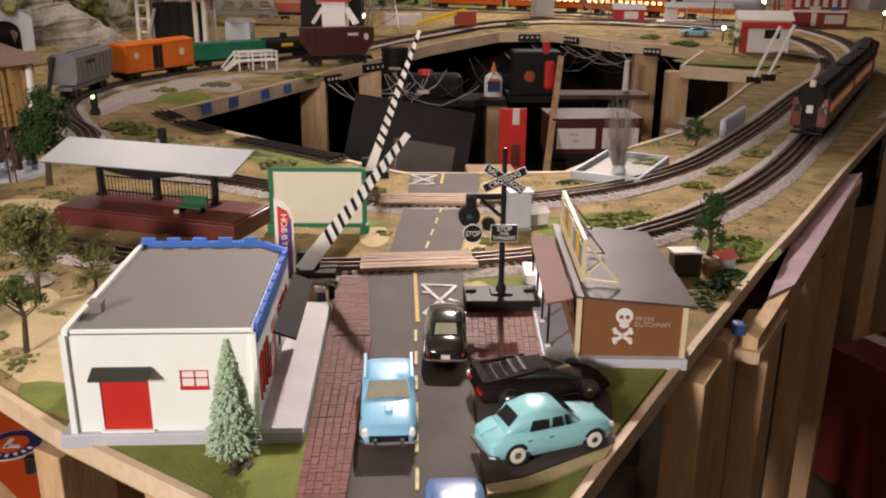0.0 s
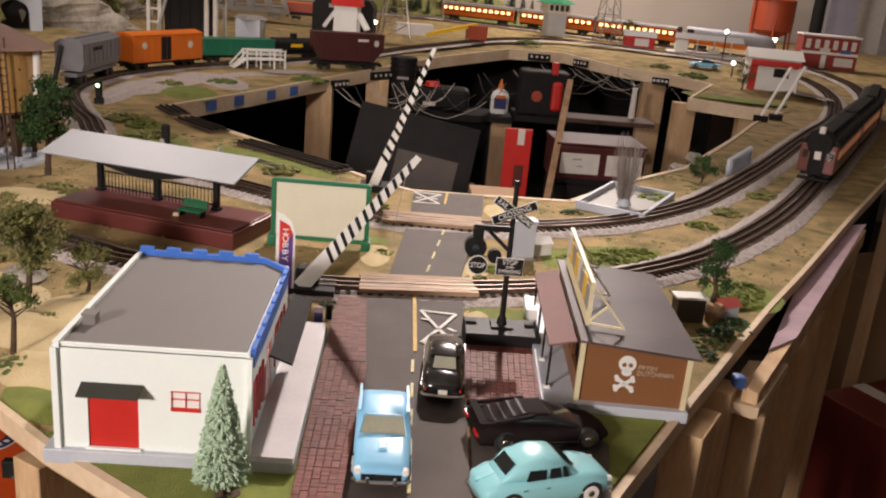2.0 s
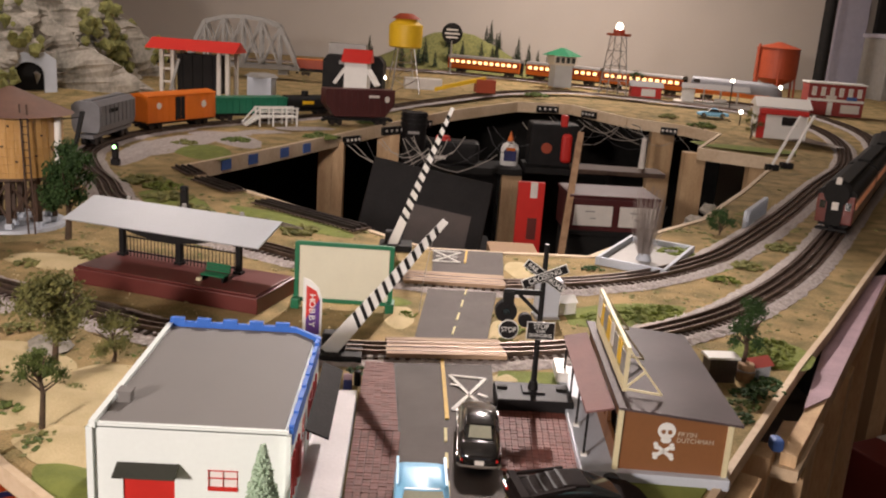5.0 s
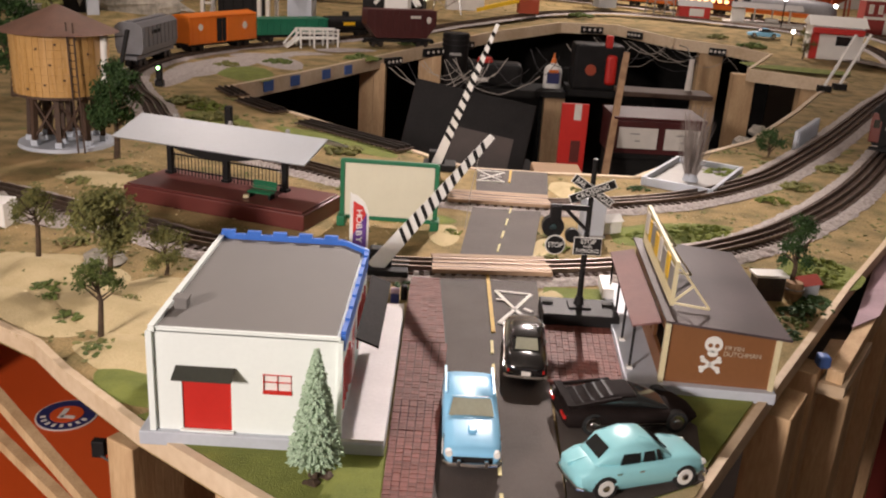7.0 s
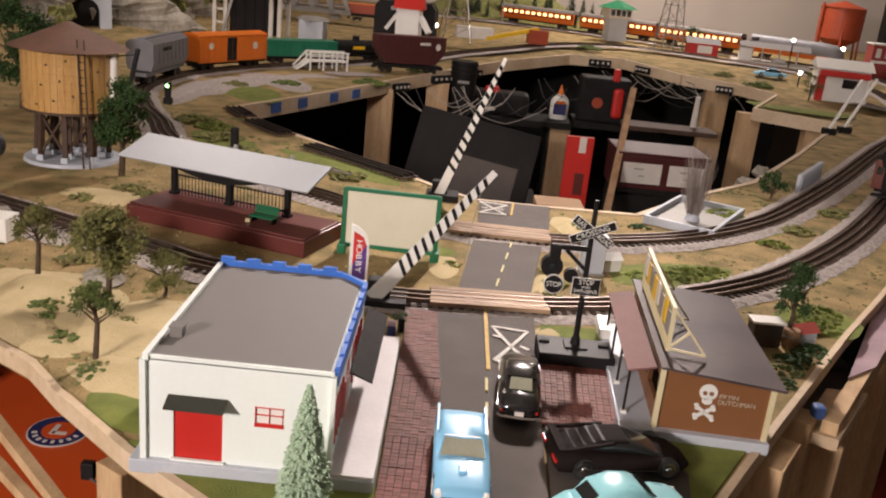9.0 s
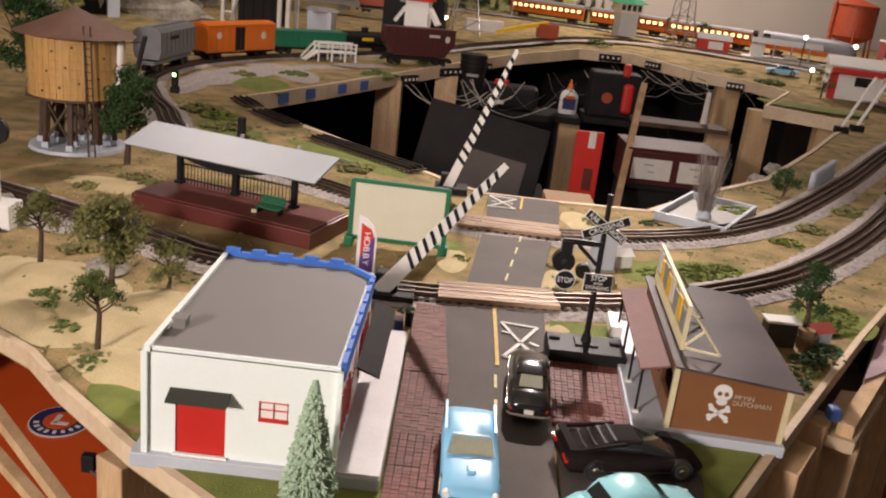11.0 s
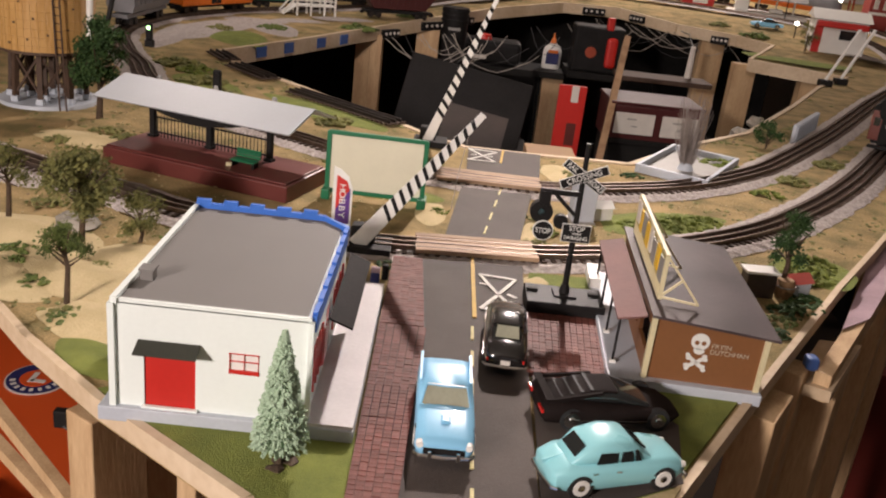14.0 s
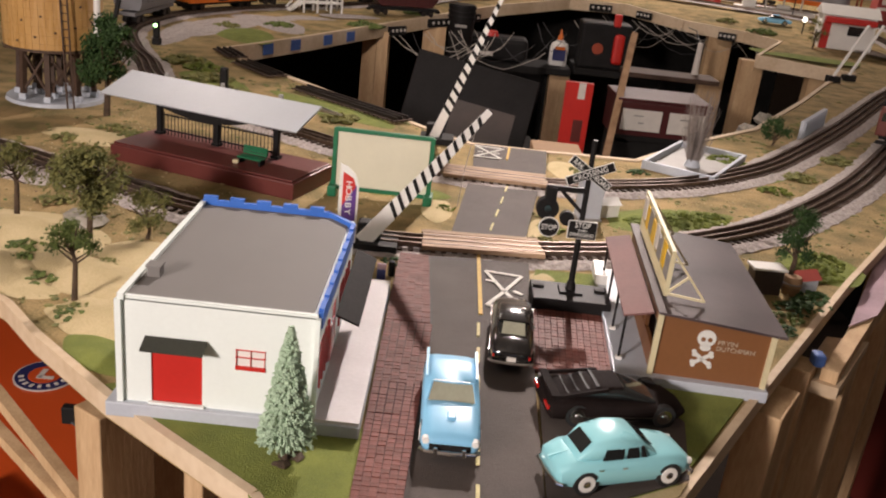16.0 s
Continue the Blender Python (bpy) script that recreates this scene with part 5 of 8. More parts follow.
fir = conifer("conifer_tree", "frosted pale green model fir on the lawn", -0.085, 0.483, 0.118, 0.0215, FROST, 3, 2400, 0.21)
random.seed(4)
bm = bmesh.new()
for k in range(7):
    clump(bm, (random.uniform(-0.01, 0.01), random.uniform(-0.007, 0.007), 0.002), random.uniform(0.004, 0.007), 0.4, 0.5)
part("root_ball", bm, BARK, fir, "dark earth clod at the foot")
tree("tree", "small dark green model tree on the sand", -0.346, 0.716, 0.096, 0.030, LEAFMID, 420, 11, 0.42, size=0.9)
tree("tree", "olive model tree with open crown on the sand", -0.396, 0.877, 0.112, 0.058, LEAFOLIVE, 1000, 12, 0.38, size=0.75)
tree("tree", "sparse olive model tree on the sand", -0.505, 0.925, 0.105, 0.036, LEAFOLIVE, 420, 13, 0.4, size=0.8)
tree("tree", "dense dark green model tree beside the water tower", -0.594, 1.444, 0.178, 0.062, LEAF, 1100, 14, 0.28, size=0.9)
tree("tree", "dark green model tree behind the diner", 0.462, 0.955, 0.110, 0.034, LEAF, 520, 15, 0.36, size=1.0)
tree("tree", "dark green model tree behind the water tower", -1.02, 1.95, 0.26, 0.085, LEAF, 800, 16, 0.2)
tree("tree", "olive shrub tree beside the shop", -0.335, 0.90, 0.060, 0.036, LEAFOLIVE, 420, 17, 0.15, size=0.8)
tree("tree", "dark bushy tree near the curve", 0.715, 1.80, 0.060, 0.04, LEAF, 300, 18, 0.05)
tree("tree", "dark green model tree by the far house", 1.17, 4.55, 0.13, 0.06, LEAF, 120, 19, 0.2)
tree("tree", "bushy green tree by the white stand", 1.40, 3.47, 0.12, 0.05, LEAFOLIVE, 160, 21, 0.1)


def bush(x, y, r, leaf, seed, label, n=26, flat=0.4):
    random.seed(seed)
    bm = bmesh.new()
    for k in range(n):
        a, q = random.uniform(0, math.tau), math.sqrt(random.random()) * r
        clump(bm, (q * math.cos(a) * 1.2, q * math.sin(a), r * flat * (1 - q / r) * random.uniform(0.2, 1) + 0.002), r * random.uniform(0.10, 0.22), 0.5, 0.6)
    ob = part("bush", bm, leaf)
    ob.matrix_world = pose(x, y, deck_z(y))
    return tagged(ob, label, "bush", group="bushes")


TURF = mat("bright_turf", (0.21, 0.25, 0.045), 0.95, c2=(0.10, 0.135, 0.024), scale=60, bump=0.9, bscale=600)
spots = [(-0.333, 0.693, 0.017, LEAFOLIVE), (-0.398, 0.757, 0.02, LEAFMID), (-0.485, 0.867, 0.02, LEAFOLIVE), (-0.348, 0.814, 0.013, LEAFOLIVE), (-0.439, 0.804, 0.014, LEAFMID), (-0.288, 0.921, 0.018, LEAFOLIVE), (-0.33, 0.684, 0.017, LEAFMID), (-0.45, 0.842, 0.022, LEAFMID), (-0.43, 0.86, 0.018, LEAFOLIVE), (-0.49, 0.99, 0.02, LEAFOLIVE), (0.476, 0.911, 0.022, LEAF), (0.49, 0.94, 0.02, LEAF), (0.455, 0.895, 0.020, LEAF), (0.432, 0.862, 0.018, LEAFMID), (0.418, 0.828, 0.015, LEAF),
         (0.525, 1.03, 0.035, TURF), (0.55, 1.075, 0.03, TURF), (0.322, 1.16, 0.03, TURF), (0.385, 1.19, 0.035, TURF), (0.43, 1.21, 0.03, TURF), (0.36, 1.443, 0.018, LEAF), (0.60, 1.42, 0.025, TURF), (0.68, 1.53, 0.03, LEAFOLIVE),
         (-0.55, 1.36, 0.022, LEAFOLIVE), (-0.50, 1.33, 0.025, LEAFOLIVE), (-0.13, 1.24, 0.018, TURF), (-0.15, 1.33, 0.022, LEAFOLIVE), (-0.45, 1.72, 0.04, LEAFOLIVE), (-0.52, 1.83, 0.045, LEAFOLIVE), (-0.62, 2.0, 0.05, LEAFOLIVE),
         (-0.56, 1.95, 0.04, TURF), (-0.30, 1.66, 0.03, LEAFOLIVE), (-0.2, 1.6, 0.035, LEAFOLIVE), (-0.68, 2.62, 0.035, LEAFOLIVE), (-0.55, 2.75, 0.04, LEAFMID), (-0.60, 1.28, 0.02, LEAFOLIVE), (0.158, 1.04, 0.016, LEAFOLIVE), (0.170, 1.09, 0.018, TURF),
         (0.165, 1.15, 0.014, LEAFOLIVE), (0.02, 1.13, 0.014, TURF), (0.0, 1.39, 0.02, LEAFOLIVE), (0.24, 1.40, 0.02, LEAFOLIVE), (0.56, 1.60, 0.035, TURF), (-0.035, 0.905, 0.014, LEAF), (-0.02, 0.90, 0.010, LEAFMID), (0.82, 1.70, 0.03, LEAFOLIVE),
         (-0.30, 2.95, 0.05, LEAFMID), (-0.15, 3.3, 0.04, LEAFMID), (0.6, 4.15, 0.05, LEAFMID), (1.15, 3.8, 0.04, LEAFOLIVE), (1.25, 3.65, 0.05, LEAFMID), (-0.57, 0.86, 0.02, LEAFOLIVE), (-0.63, 1.0, 0.03, LEAFMID), (-0.70, 1.18, 0.02, LEAFOLIVE)]
for k, (x, y, r, leaf) in enumerate(spots):
    bush(x, y, r, leaf, 40 + k, "low clump of olive green scrub on the ground" if leaf is LEAFOLIVE else "low cushion of bright green turf on the ground" if leaf is TURF else "low clump of dark green scrub on the ground", n=int(26 + r * 900))


# pale sand mounds on the left, grass patches
def mound(x, y, rx, ry, h, material, seed, label, turn=0):
    random.seed(seed)
    bm = bmesh.new()
    n, rows = 40, []
    centre = bm.verts.new((0, 0, h))
    for q in (0.2, 0.4, 0.6, 0.8, 1.0):
        ring = []
        for k in range(n):
            a = k * math.tau / n
            wob = 1 + 0.22 * noise.noise((math.cos(a) * 1.5 + seed, math.sin(a) * 1.5, q * 0.4))
            z = h * (0.5 + 0.5 * math.cos(math.pi * q)) * (1 + 0.3 * noise.noise((math.cos(a) * q * 2, math.sin(a) * q * 2, seed))) + (0.0012 if q < 1 else 0.0004)
            ring.append(bm.verts.new((rx * q * wob * math.cos(a), ry * q * wob * math.sin(a), z)))
        rows.append(ring)
    for k in range(n):
        bm.faces.new((centre, rows[0][k], rows[0][(k + 1) % n]))
    for a, b in zip(rows, rows[1:]):
        for k in range(n):
            bm.faces.new((a[k], b[k], b[(k + 1) % n], a[(k + 1) % n]))
    ob = smooth(part("mound", bm, material), 80)
    ob.matrix_world = pose(x, y, deck_z(y), 0, 0, turn)
    return tagged(ob, label, "ground mound", kind="structure")


for k, (x, y, rx, ry, h, t) in enumerate([(-0.36, 0.78, 0.10, 0.05, 0.010, -20), (-0.30, 0.68, 0.07, 0.04, 0.008, -30), (-0.47, 0.88, 0.10, 0.06, 0.012, -20), (-0.31, 0.84, 0.07, 0.05, 0.008, 0), (-0.44, 0.77, 0.09, 0.04, 0.006, -35),
                                            (-0.55, 1.30, 0.10, 0.04, 0.005, -10), (0.50, 1.20, 0.10, 0.035, 0.003, 35), (0.155, 1.08, 0.02, 0.06, 0.004, -10), (0.148, 0.90, 0.02, 0.03, 0.004, 0), (0.01, 1.12, 0.022, 0.05, 0.003, 0), (0.62, 1.33, 0.09, 0.03, 0.003, 45), (0.225, 1.41, 0.03, 0.06, 0.006, 0)]):
    mound(x, y, rx, ry, h, SANDLIGHT, 60 + k, "pale sand mound of the scenery", t)
for k, (x, y, rx, ry, t) in enumerate([(0.36, 1.19, 0.11, 0.05, 25), (0.545, 1.05, 0.065, 0.055, 40), (0.60, 1.52, 0.12, 0.04, 45), (-0.23, 1.68, 0.16, 0.05, -38), (-0.05, 1.19, 0.08, 0.03, 0), (-0.50, 1.80, 0.15, 0.06, -50), (-0.6, 2.5, 0.08, 0.15, 20), (-0.28, 0.62, 0.05, 0.03, -40), (1.32, 3.3, 0.2, 0.12, -20)]):
    mound(x, y, rx, ry, 0.003, GRASS, 80 + k, "patch of green scenic grass", t)

for k, (x, y, rx, ry, t) in enumerate([(-0.70, 2.66, 0.085, 0.30, -12), (-0.51, 3.00, 0.085, 0.26, -52), (-0.60, 2.84, 0.08, 0.26, 32), (-0.35, 3.13, 0.06, 0.16, -55), (-0.77, 2.42, 0.05, 0.24, 4), (-0.60, 1.09, 0.09, 0.03, -20), (1.60, 3.55, 0.06, 0.30, 15)]):
    mound(x, y, rx, ry, 0.002, BALLAST, 97 + k, "spill of pale ballast beside the track", t)

# loose gravel and tufts, too many to count
random.seed(9)
bm = bmesh.new()
for k in range(1500):
    x, y = random.uniform(-0.62, 0.62), random.uniform(0.66, 1.5)
    if -0.25 < x < 0.24 and y < 0.95:
        continue
    if y < 0.66 - (x + 0.38) * 0.9 and x < -0.2 or y < 0.70 + (x - 0.35) * 1.55 and x > 0.3:
        continue
    if -0.06 < x < 0.2 and 0.95 < y:
        continue
    clump(bm, (x, y, 1.0015), random.uniform(0.0008, 0.0022), 0.5, 0.7)
tagged(part("gravel", bm, SANDLIGHT), "loose gravel scattered over the scenery", "gravel", kind="stuff")
for x, y, r, lab in ((-0.425, 0.925, 0.026, "grey boulder on the sand"), (-0.66, 1.13, 0.03, "grey flat stone beside the track")):
    random.seed(int(r * 1000))
    bm = bmesh.new()
    clump(bm, (0, 0, 0.004), r, 0.28, 0.45, 2)
    ob = part("boulder", bm, ROCK)
    ob.matrix_world = pose(x, y, 1.0)
    tagged(ob, lab, "boulder")


# ---- water tower ----
def water_tower():
    ob = thing("water_tower", "yellow varnished wooden water tower with brown conical roof", "water tower", pose(-0.722, 1.535, 1.0))
    part("footing", rod(bmesh.new(), (0, 0, 0), (0, 0, 0.006), 0.088, 0.086, 40), BASEGREY, ob, "pale grey round footing")
    for ring, n in ((0.066, 8), (0.03, 4)):
        for k in range(n):
            a = k * math.tau / n + 0.2
            x, y = ring * math.cos(a), ring * math.sin(a)
            part("footing_block", block(x, y, 0.010, 0.013, 0.013, 0.012, pose(0, 0, 0), 0.001), BASEGREY, ob)
            part("leg", beam(bmesh.new(), (x, y, 0.014), (x * 0.92, y * 0.92, 0.098), 0.009, 0.009, up=(math.cos(a), math.sin(a), 0)), TIMBER, ob)
    for k in range(8):
        a, b = k * math.tau / 8 + 0.2, (k + 1) * math.tau / 8 + 0.2
        part("cross_brace", beam(bmesh.new(), (0.065 * math.cos(a), 0.065 * math.sin(a), 0.02), (0.062 * math.cos(b), 0.062 * math.sin(b), 0.092), 0.004, 0.004), TIMBER, ob)
        part("cross_brace", beam(bmesh.new(), (0.065 * math.cos(b), 0.065 * math.sin(b), 0.02), (0.062 * math.cos(a), 0.062 * math.sin(a), 0.092), 0.004, 0.004), TIMBER, ob)
    part("floor_deck", rod(bmesh.new(), (0, 0, 0.097), (0, 0, 0.102), 0.086, 0.086, 40), TIMBER, ob)
    bm = bmesh.new()
    rod(bm, (0, 0, 0.102), (0, 0, 0.212), 0.0842, 0.0842, 44)
    tank = part("tank", bm, TANKWOOD, ob, "glossy yellow staved tank")
    n = 44
    for k in range(n):
        a0, a1 = k * math.tau / n, (k + 0.95) * math.tau / n
        bm = bmesh.new()
        prism(bm, [(0.079 * math.cos(a0), 0.079 * math.sin(a0)), (0.0855 * math.cos(a0), 0.0855 * math.sin(a0)), (0.0855 * math.cos(a1), 0.0855 * math.sin(a1)), (0.079 * math.cos(a1), 0.079 * math.sin(a1))], 0.102, 0.212)
        part("stave", bm, TANKWOOD, tank)
    for k in range(7):
        z = 0.112 + k * 0.0148
        part("hoop", tube(bmesh.new(), [(0.0862 * math.cos(j * math.tau / 48), 0.0862 * math.sin(j * math.tau / 48), z) for j in range(49)], 0.0006, 6), TANKWOOD, tank)
    for k in range(14):
        a = -1.9 + k * 0.13
        z = 0.115 + (k * 37 % 11) * 0.009
        part("hoop_lug", block(0.0866 * math.cos(a), 0.0866 * math.sin(a), z, 0.003, 0.003, 0.003), TIMBER, tank)
    part("roof", rod(bmesh.new(), (0, 0, 0.212), (0, 0, 0.258), 0.106, 0.004, 40), TANKROOF, ob, "brown conical roof")
    for s in (-0.006, 0.006):
        part("ladder_rail", rod(bmesh.new(), (0.056 + s, -0.072, 0.0), (0.052 + s, -0.074, 0.235), 0.0016, 0.0016, 8), TIMBER, ob)
    for k in range(14):
        part("ladder_rung", rod(bmesh.new(), (0.050 - k * 0.0003, -0.0725, 0.03 + k * 0.0138), (0.062 - k * 0.0003, -0.0725, 0.03 + k * 0.0138), 0.0008, 0.0008, 6), TIMBER, ob)
    part("down_pipe", rod(bmesh.new(), (0.087, -0.02, 0.11), (0.090, -0.02, 0.208), 0.006, 0.006, 10), WHITE, ob, "white down pipe")
    part("spout", beam(bmesh.new(), (0.11, 0.0, 0.145), (0.128, 0.0, 0.22), 0.010, 0.006), BLACK, ob, "black water spout")
    part("spout_stay", rod(bmesh.new(), (0.07, 0, 0.20), (0.128, 0, 0.21), 0.001, 0.001, 6), BLACK, ob)
    return ob


water_tower()


# ---- rolling stock ----
def on_line(line, d):
    """Place and heading d metres along a track line."""
    pts = glide([(*p, 0) for p in line], 0.01)
    i = min(int(d / 0.01), len(pts) - 2)
    a, b = pts[max(0, i - 3)], pts[min(len(pts) - 1, i + 3)]
    p = pts[i]
    return pose(p.x, p.y, deck_z(p.y) + 0.0139, 0, 0, math.degrees(math.atan2(b.y - a.y, b.x - a.x)))


def length_to(line, x, y):
    pts = glide([(*p, 0) for p in line], 0.01)
    return 0.01 * min(range(len(pts)), key=lambda i: (pts[i].x - x) ** 2 + (pts[i].y - y) ** 2)


def trucks(ob, L, metal=BLACK):
    for s in (-1, 1):
        t = part("truck", block(s * L * 0.34, 0, 0.011, 0.045, 0.030, 0.010, bevel=0.001), metal, ob)
        for x in (-0.014, 0.014):
            part("wheelset", rod(bmesh.new(), (s * L * 0.34 + x, -0.0165, 0.008), (s * L * 0.34 + x, 0.0165, 0.008), 0.008, 0.008, 14), RAILDARK, t)
        part("coupler", block(s * (L / 2 + 0.004), 0, 0.013, 0.014, 0.008, 0.007), metal, ob)


def rolling(label, cat, line, d, name, group=""):
    return thing(name, label, cat, on_line(line, d), group)


L = 0.245
c = rolling("orange model boxcar with open dark door", "boxcar", LINE_B, length_to(LINE_B, -0.785, 2.90), "boxcar", "freight cars")
c.scale = (1.35,) * 3
part("body", block(0, 0, 0.050, L, 0.058, 0.064, bevel=0.002), ORANGE, c)
part("roof", prism(bmesh.new(), [(-0.032, 0.082), (0.032, 0.082), (0.0, 0.089)], -L / 2 - 0.002, L / 2 + 0.002, Matrix(((0, 0, 1, 0), (1, 0, 0, 0), (0, 1, 0, 0), (0, 0, 0, 1)))), ORANGE, c)
part("frame", block(0, 0, 0.017, L, 0.045, 0.008), BLACK, c)
for s in (-1, 1):
    part("door_opening", block(0.012, s * 0.0292, 0.049, 0.034, 0.001, 0.056), BLACKMATT, c, "dark open doorway")
    part("door", block(-0.030, s * 0.0302, 0.049, 0.046, 0.002, 0.058, bevel=0.0006), ORANGE, c)
    part("emblem", rod(bmesh.new(), (-0.075, s * 0.0288, 0.055), (-0.075, s * 0.0298, 0.055), 0.009, 0.009, 18), PAPER, c)
    part("emblem", rod(bmesh.new(), (0.085, s * 0.0288, 0.058), (0.085, s * 0.0298, 0.058), 0.008, 0.008, 18), PAPER, c)
    for k in range(12):
        part("rib", block(-L / 2 + 0.010 + k * 0.0204, s * 0.0293, 0.05, 0.0012, 0.0008, 0.062), ORANGE, c)
trucks(c, L)

c = rolling("grey covered model hopper car", "hopper car", LINE_B, length_to(LINE_B, -0.885, 2.52), "hopper_car", "freight cars")
c.scale = (1.28,) * 3
bm = bmesh.new()
prism(bm, [(-0.026, 0.030), (0.026, 0.030), (0.031, 0.045), (0.031, 0.088), (0.020, 0.097), (-0.020, 0.097), (-0.031, 0.088), (-0.031, 0.045)], -0.11, 0.11, Matrix(((0, 0, 1, 0), (1, 0, 0, 0), (0, 1, 0, 0), (0, 0, 0, 1))))
part("body", bm, HOPPER, c)
for k in range(9):
    for s in (-1, 1):
        part("rib", block(-0.10 + k * 0.025, s * 0.0318, 0.066, 0.002, 0.0014, 0.044), HOPPER, c)
part("hatch_walk", block(0, 0, 0.0985, 0.20, 0.018, 0.003), HOPPER, c)
part("frame", block(0, 0, 0.022, 0.235, 0.036, 0.008), HOPPER, c)
for k in (-0.055, 0, 0.055):
    part("chute", prism(bmesh.new(), [(-0.02, 0.03), (0.02, 0.03), (0.006, 0.012), (-0.006, 0.012)][::-1], k - 0.014, k + 0.014, Matrix(((0, 0, 1, 0), (1, 0, 0, 0), (0, 1, 0, 0), (0, 0, 0, 1)))), HOPPER, c)
part("lettering_bar", block(0.03, 0.0316, 0.074, 0.05, 0.001, 0.008), BLACKMATT, c, "dark illegible lettering")
part("lettering_bar", block(0.03, -0.0316, 0.074, 0.05, 0.001, 0.008), BLACKMATT, c, "dark illegible lettering")
trucks(c, 0.23)

c = rolling("green model gondola with ribbed sides", "gondola car", LINE_B, length_to(LINE_B, -0.585, 3.15), "gondola_car", "freight cars")
c.scale = (1.12, 1.2, 1.2)
part("body", block(0, 0, 0.044, 0.255, 0.060, 0.044, bevel=0.002), GREENCAR, c)
part("top_rim", block(0, 0, 0.067, 0.258, 0.064, 0.004), GREENCAR, c)
for k in range(11):
    for s in (-1, 1):
        part("rib", block(-0.115 + k * 0.023, s * 0.031, 0.044, 0.0025, 0.002, 0.040), GREENCAR, c)
part("frame", block(0, 0, 0.018, 0.25, 0.04, 0.008), BLACK, c)
trucks(c, 0.25)

c = rolling("black model tank car with dome", "tank car", LINE_B, length_to(LINE_B, -0.400, 3.30), "tank_car", "freight cars")
c.scale = (1,) * 3
smooth(part("tank", rod(bmesh.new(), (-0.09, 0, 0.05), (0.09, 0, 0.05), 0.027, 0.027, 24), BLACK, c))
part("dome", rod(bmesh.new(), (0, 0, 0.07), (0, 0, 0.092), 0.014, 0.013, 18), BLACK, c)
for s in (-1, 1):
    part("stripe", block(0.0, s * 0.0272, 0.05, 0.05, 0.001, 0.012), YELLOW, c, "yellow lettering band")
part("frame", block(0, 0, 0.02, 0.20, 0.036, 0.006), BLACK, c)
trucks(c, 0.20)

c = thing("hopper_car", "dark red model coal hopper car", "hopper car", pose(-0.195, 3.235, deck_z(3.235) + 0.002, 0, 0, 22), "freight cars")
c.scale = (1.03, 1.1, 1.35)
bm = bmesh.new()
prism(bm, [(-0.13, 0.10), (-0.13, 0.060), (-0.095, 0.026), (0.095, 0.026), (0.13, 0.060), (0.13, 0.10)], -0.031, 0.031, pose(0, 0, 0, 90))
part("body", bm, BROWNCAR, c)
for k in range(10):
    for s in (-1, 1):
        part("rib", block(-0.1 + k * 0.0222, s * 0.032, 0.066, 0.003, 0.002, 0.060), BROWNCAR, c)
for s in (-1, 1):
    part("lettering_bar", block(0.05, s * 0.0335, 0.082, 0.04, 0.001, 0.007), PAPER, c, "pale illegible lettering")
    part("emblem", rod(bmesh.new(), (0.10, s * 0.0325, 0.075), (0.10, s * 0.0338, 0.075), 0.009, 0.009, 18), PAPER, c)
part("frame", block(0, 0, 0.018, 0.25, 0.04, 0.008), BLACK, c)
trucks(c, 0.25)


def coach(line, d, paint, stripe, lit, label, L=0.39, ridge=True):
    ob = rolling(label, "passenger coach", line, d, "passenger_coach", "passenger trains")
    ax = Matrix(((0, 0, 1, 0), (1, 0, 0, 0), (0, 1, 0, 0), (0, 0, 0, 1)))
    part("body", block(0, 0, 0.046, L, 0.062, 0.050, bevel=0.0015), paint, ob)
    part("skirt", block(0, 0, 0.019, L * 0.96, 0.050, 0.008), BLACK, ob)
    prof = [(0.033, 0.071), (0.031, 0.078), (0.024, 0.083), (0.013, 0.085), (0.0, 0.086)]
    prof = prof + [(-x, z) for x, z in prof[-2::-1]]
    smooth(part("roof", prism(bmesh.new(), prof, -L / 2, L / 2, ax), BLACKMATT if ridge else COACHROOF, ob), 50)
    if ridge:
        part("clerestory", block(0, 0, 0.088, L * 0.96, 0.026, 0.008, bevel=0.002), BLACKMATT, ob)
    for s in (-1, 1):
        if stripe:
            part("stripe", block(0, s * 0.0315, 0.052, L, 0.0012, 0.022), stripe, ob, "dark red window band")
        n = 12
        for k in range(n):
            x = -L * 0.44 + L * 0.88 * k / (n - 1)
            w = part("window", block(x, s * 0.0322, 0.055, L * 0.046, 0.0012, 0.013), lit, ob, "warmly lit window")
            part("sill", block(x, s * 0.0326, 0.0475, L * 0.05, 0.0016, 0.0012), paint, w)
    part("diaphragm", block(-L / 2 - 0.003, 0, 0.045, 0.006, 0.026, 0.052), BLACKMATT, ob)
    part("diaphragm", block(L / 2 + 0.003, 0, 0.045, 0.006, 0.026, 0.052), BLACKMATT, ob)
    trucks(ob, L)
    return ob


STRIPE = mat("dark_red_band", (0.30, 0.03, 0.02), 0.4, var=0.1)
# the lit orange train stands on the back line
base_d = 2.02
for k in range(3):
    c = coach(LINE_C, base_d + 0.05 + k * 0.50, COACHORANGE, STRIPE, LIT, "orange model passenger coach with lit windows, on the back line", ridge=False)
    c.scale = (1.2,) * 3


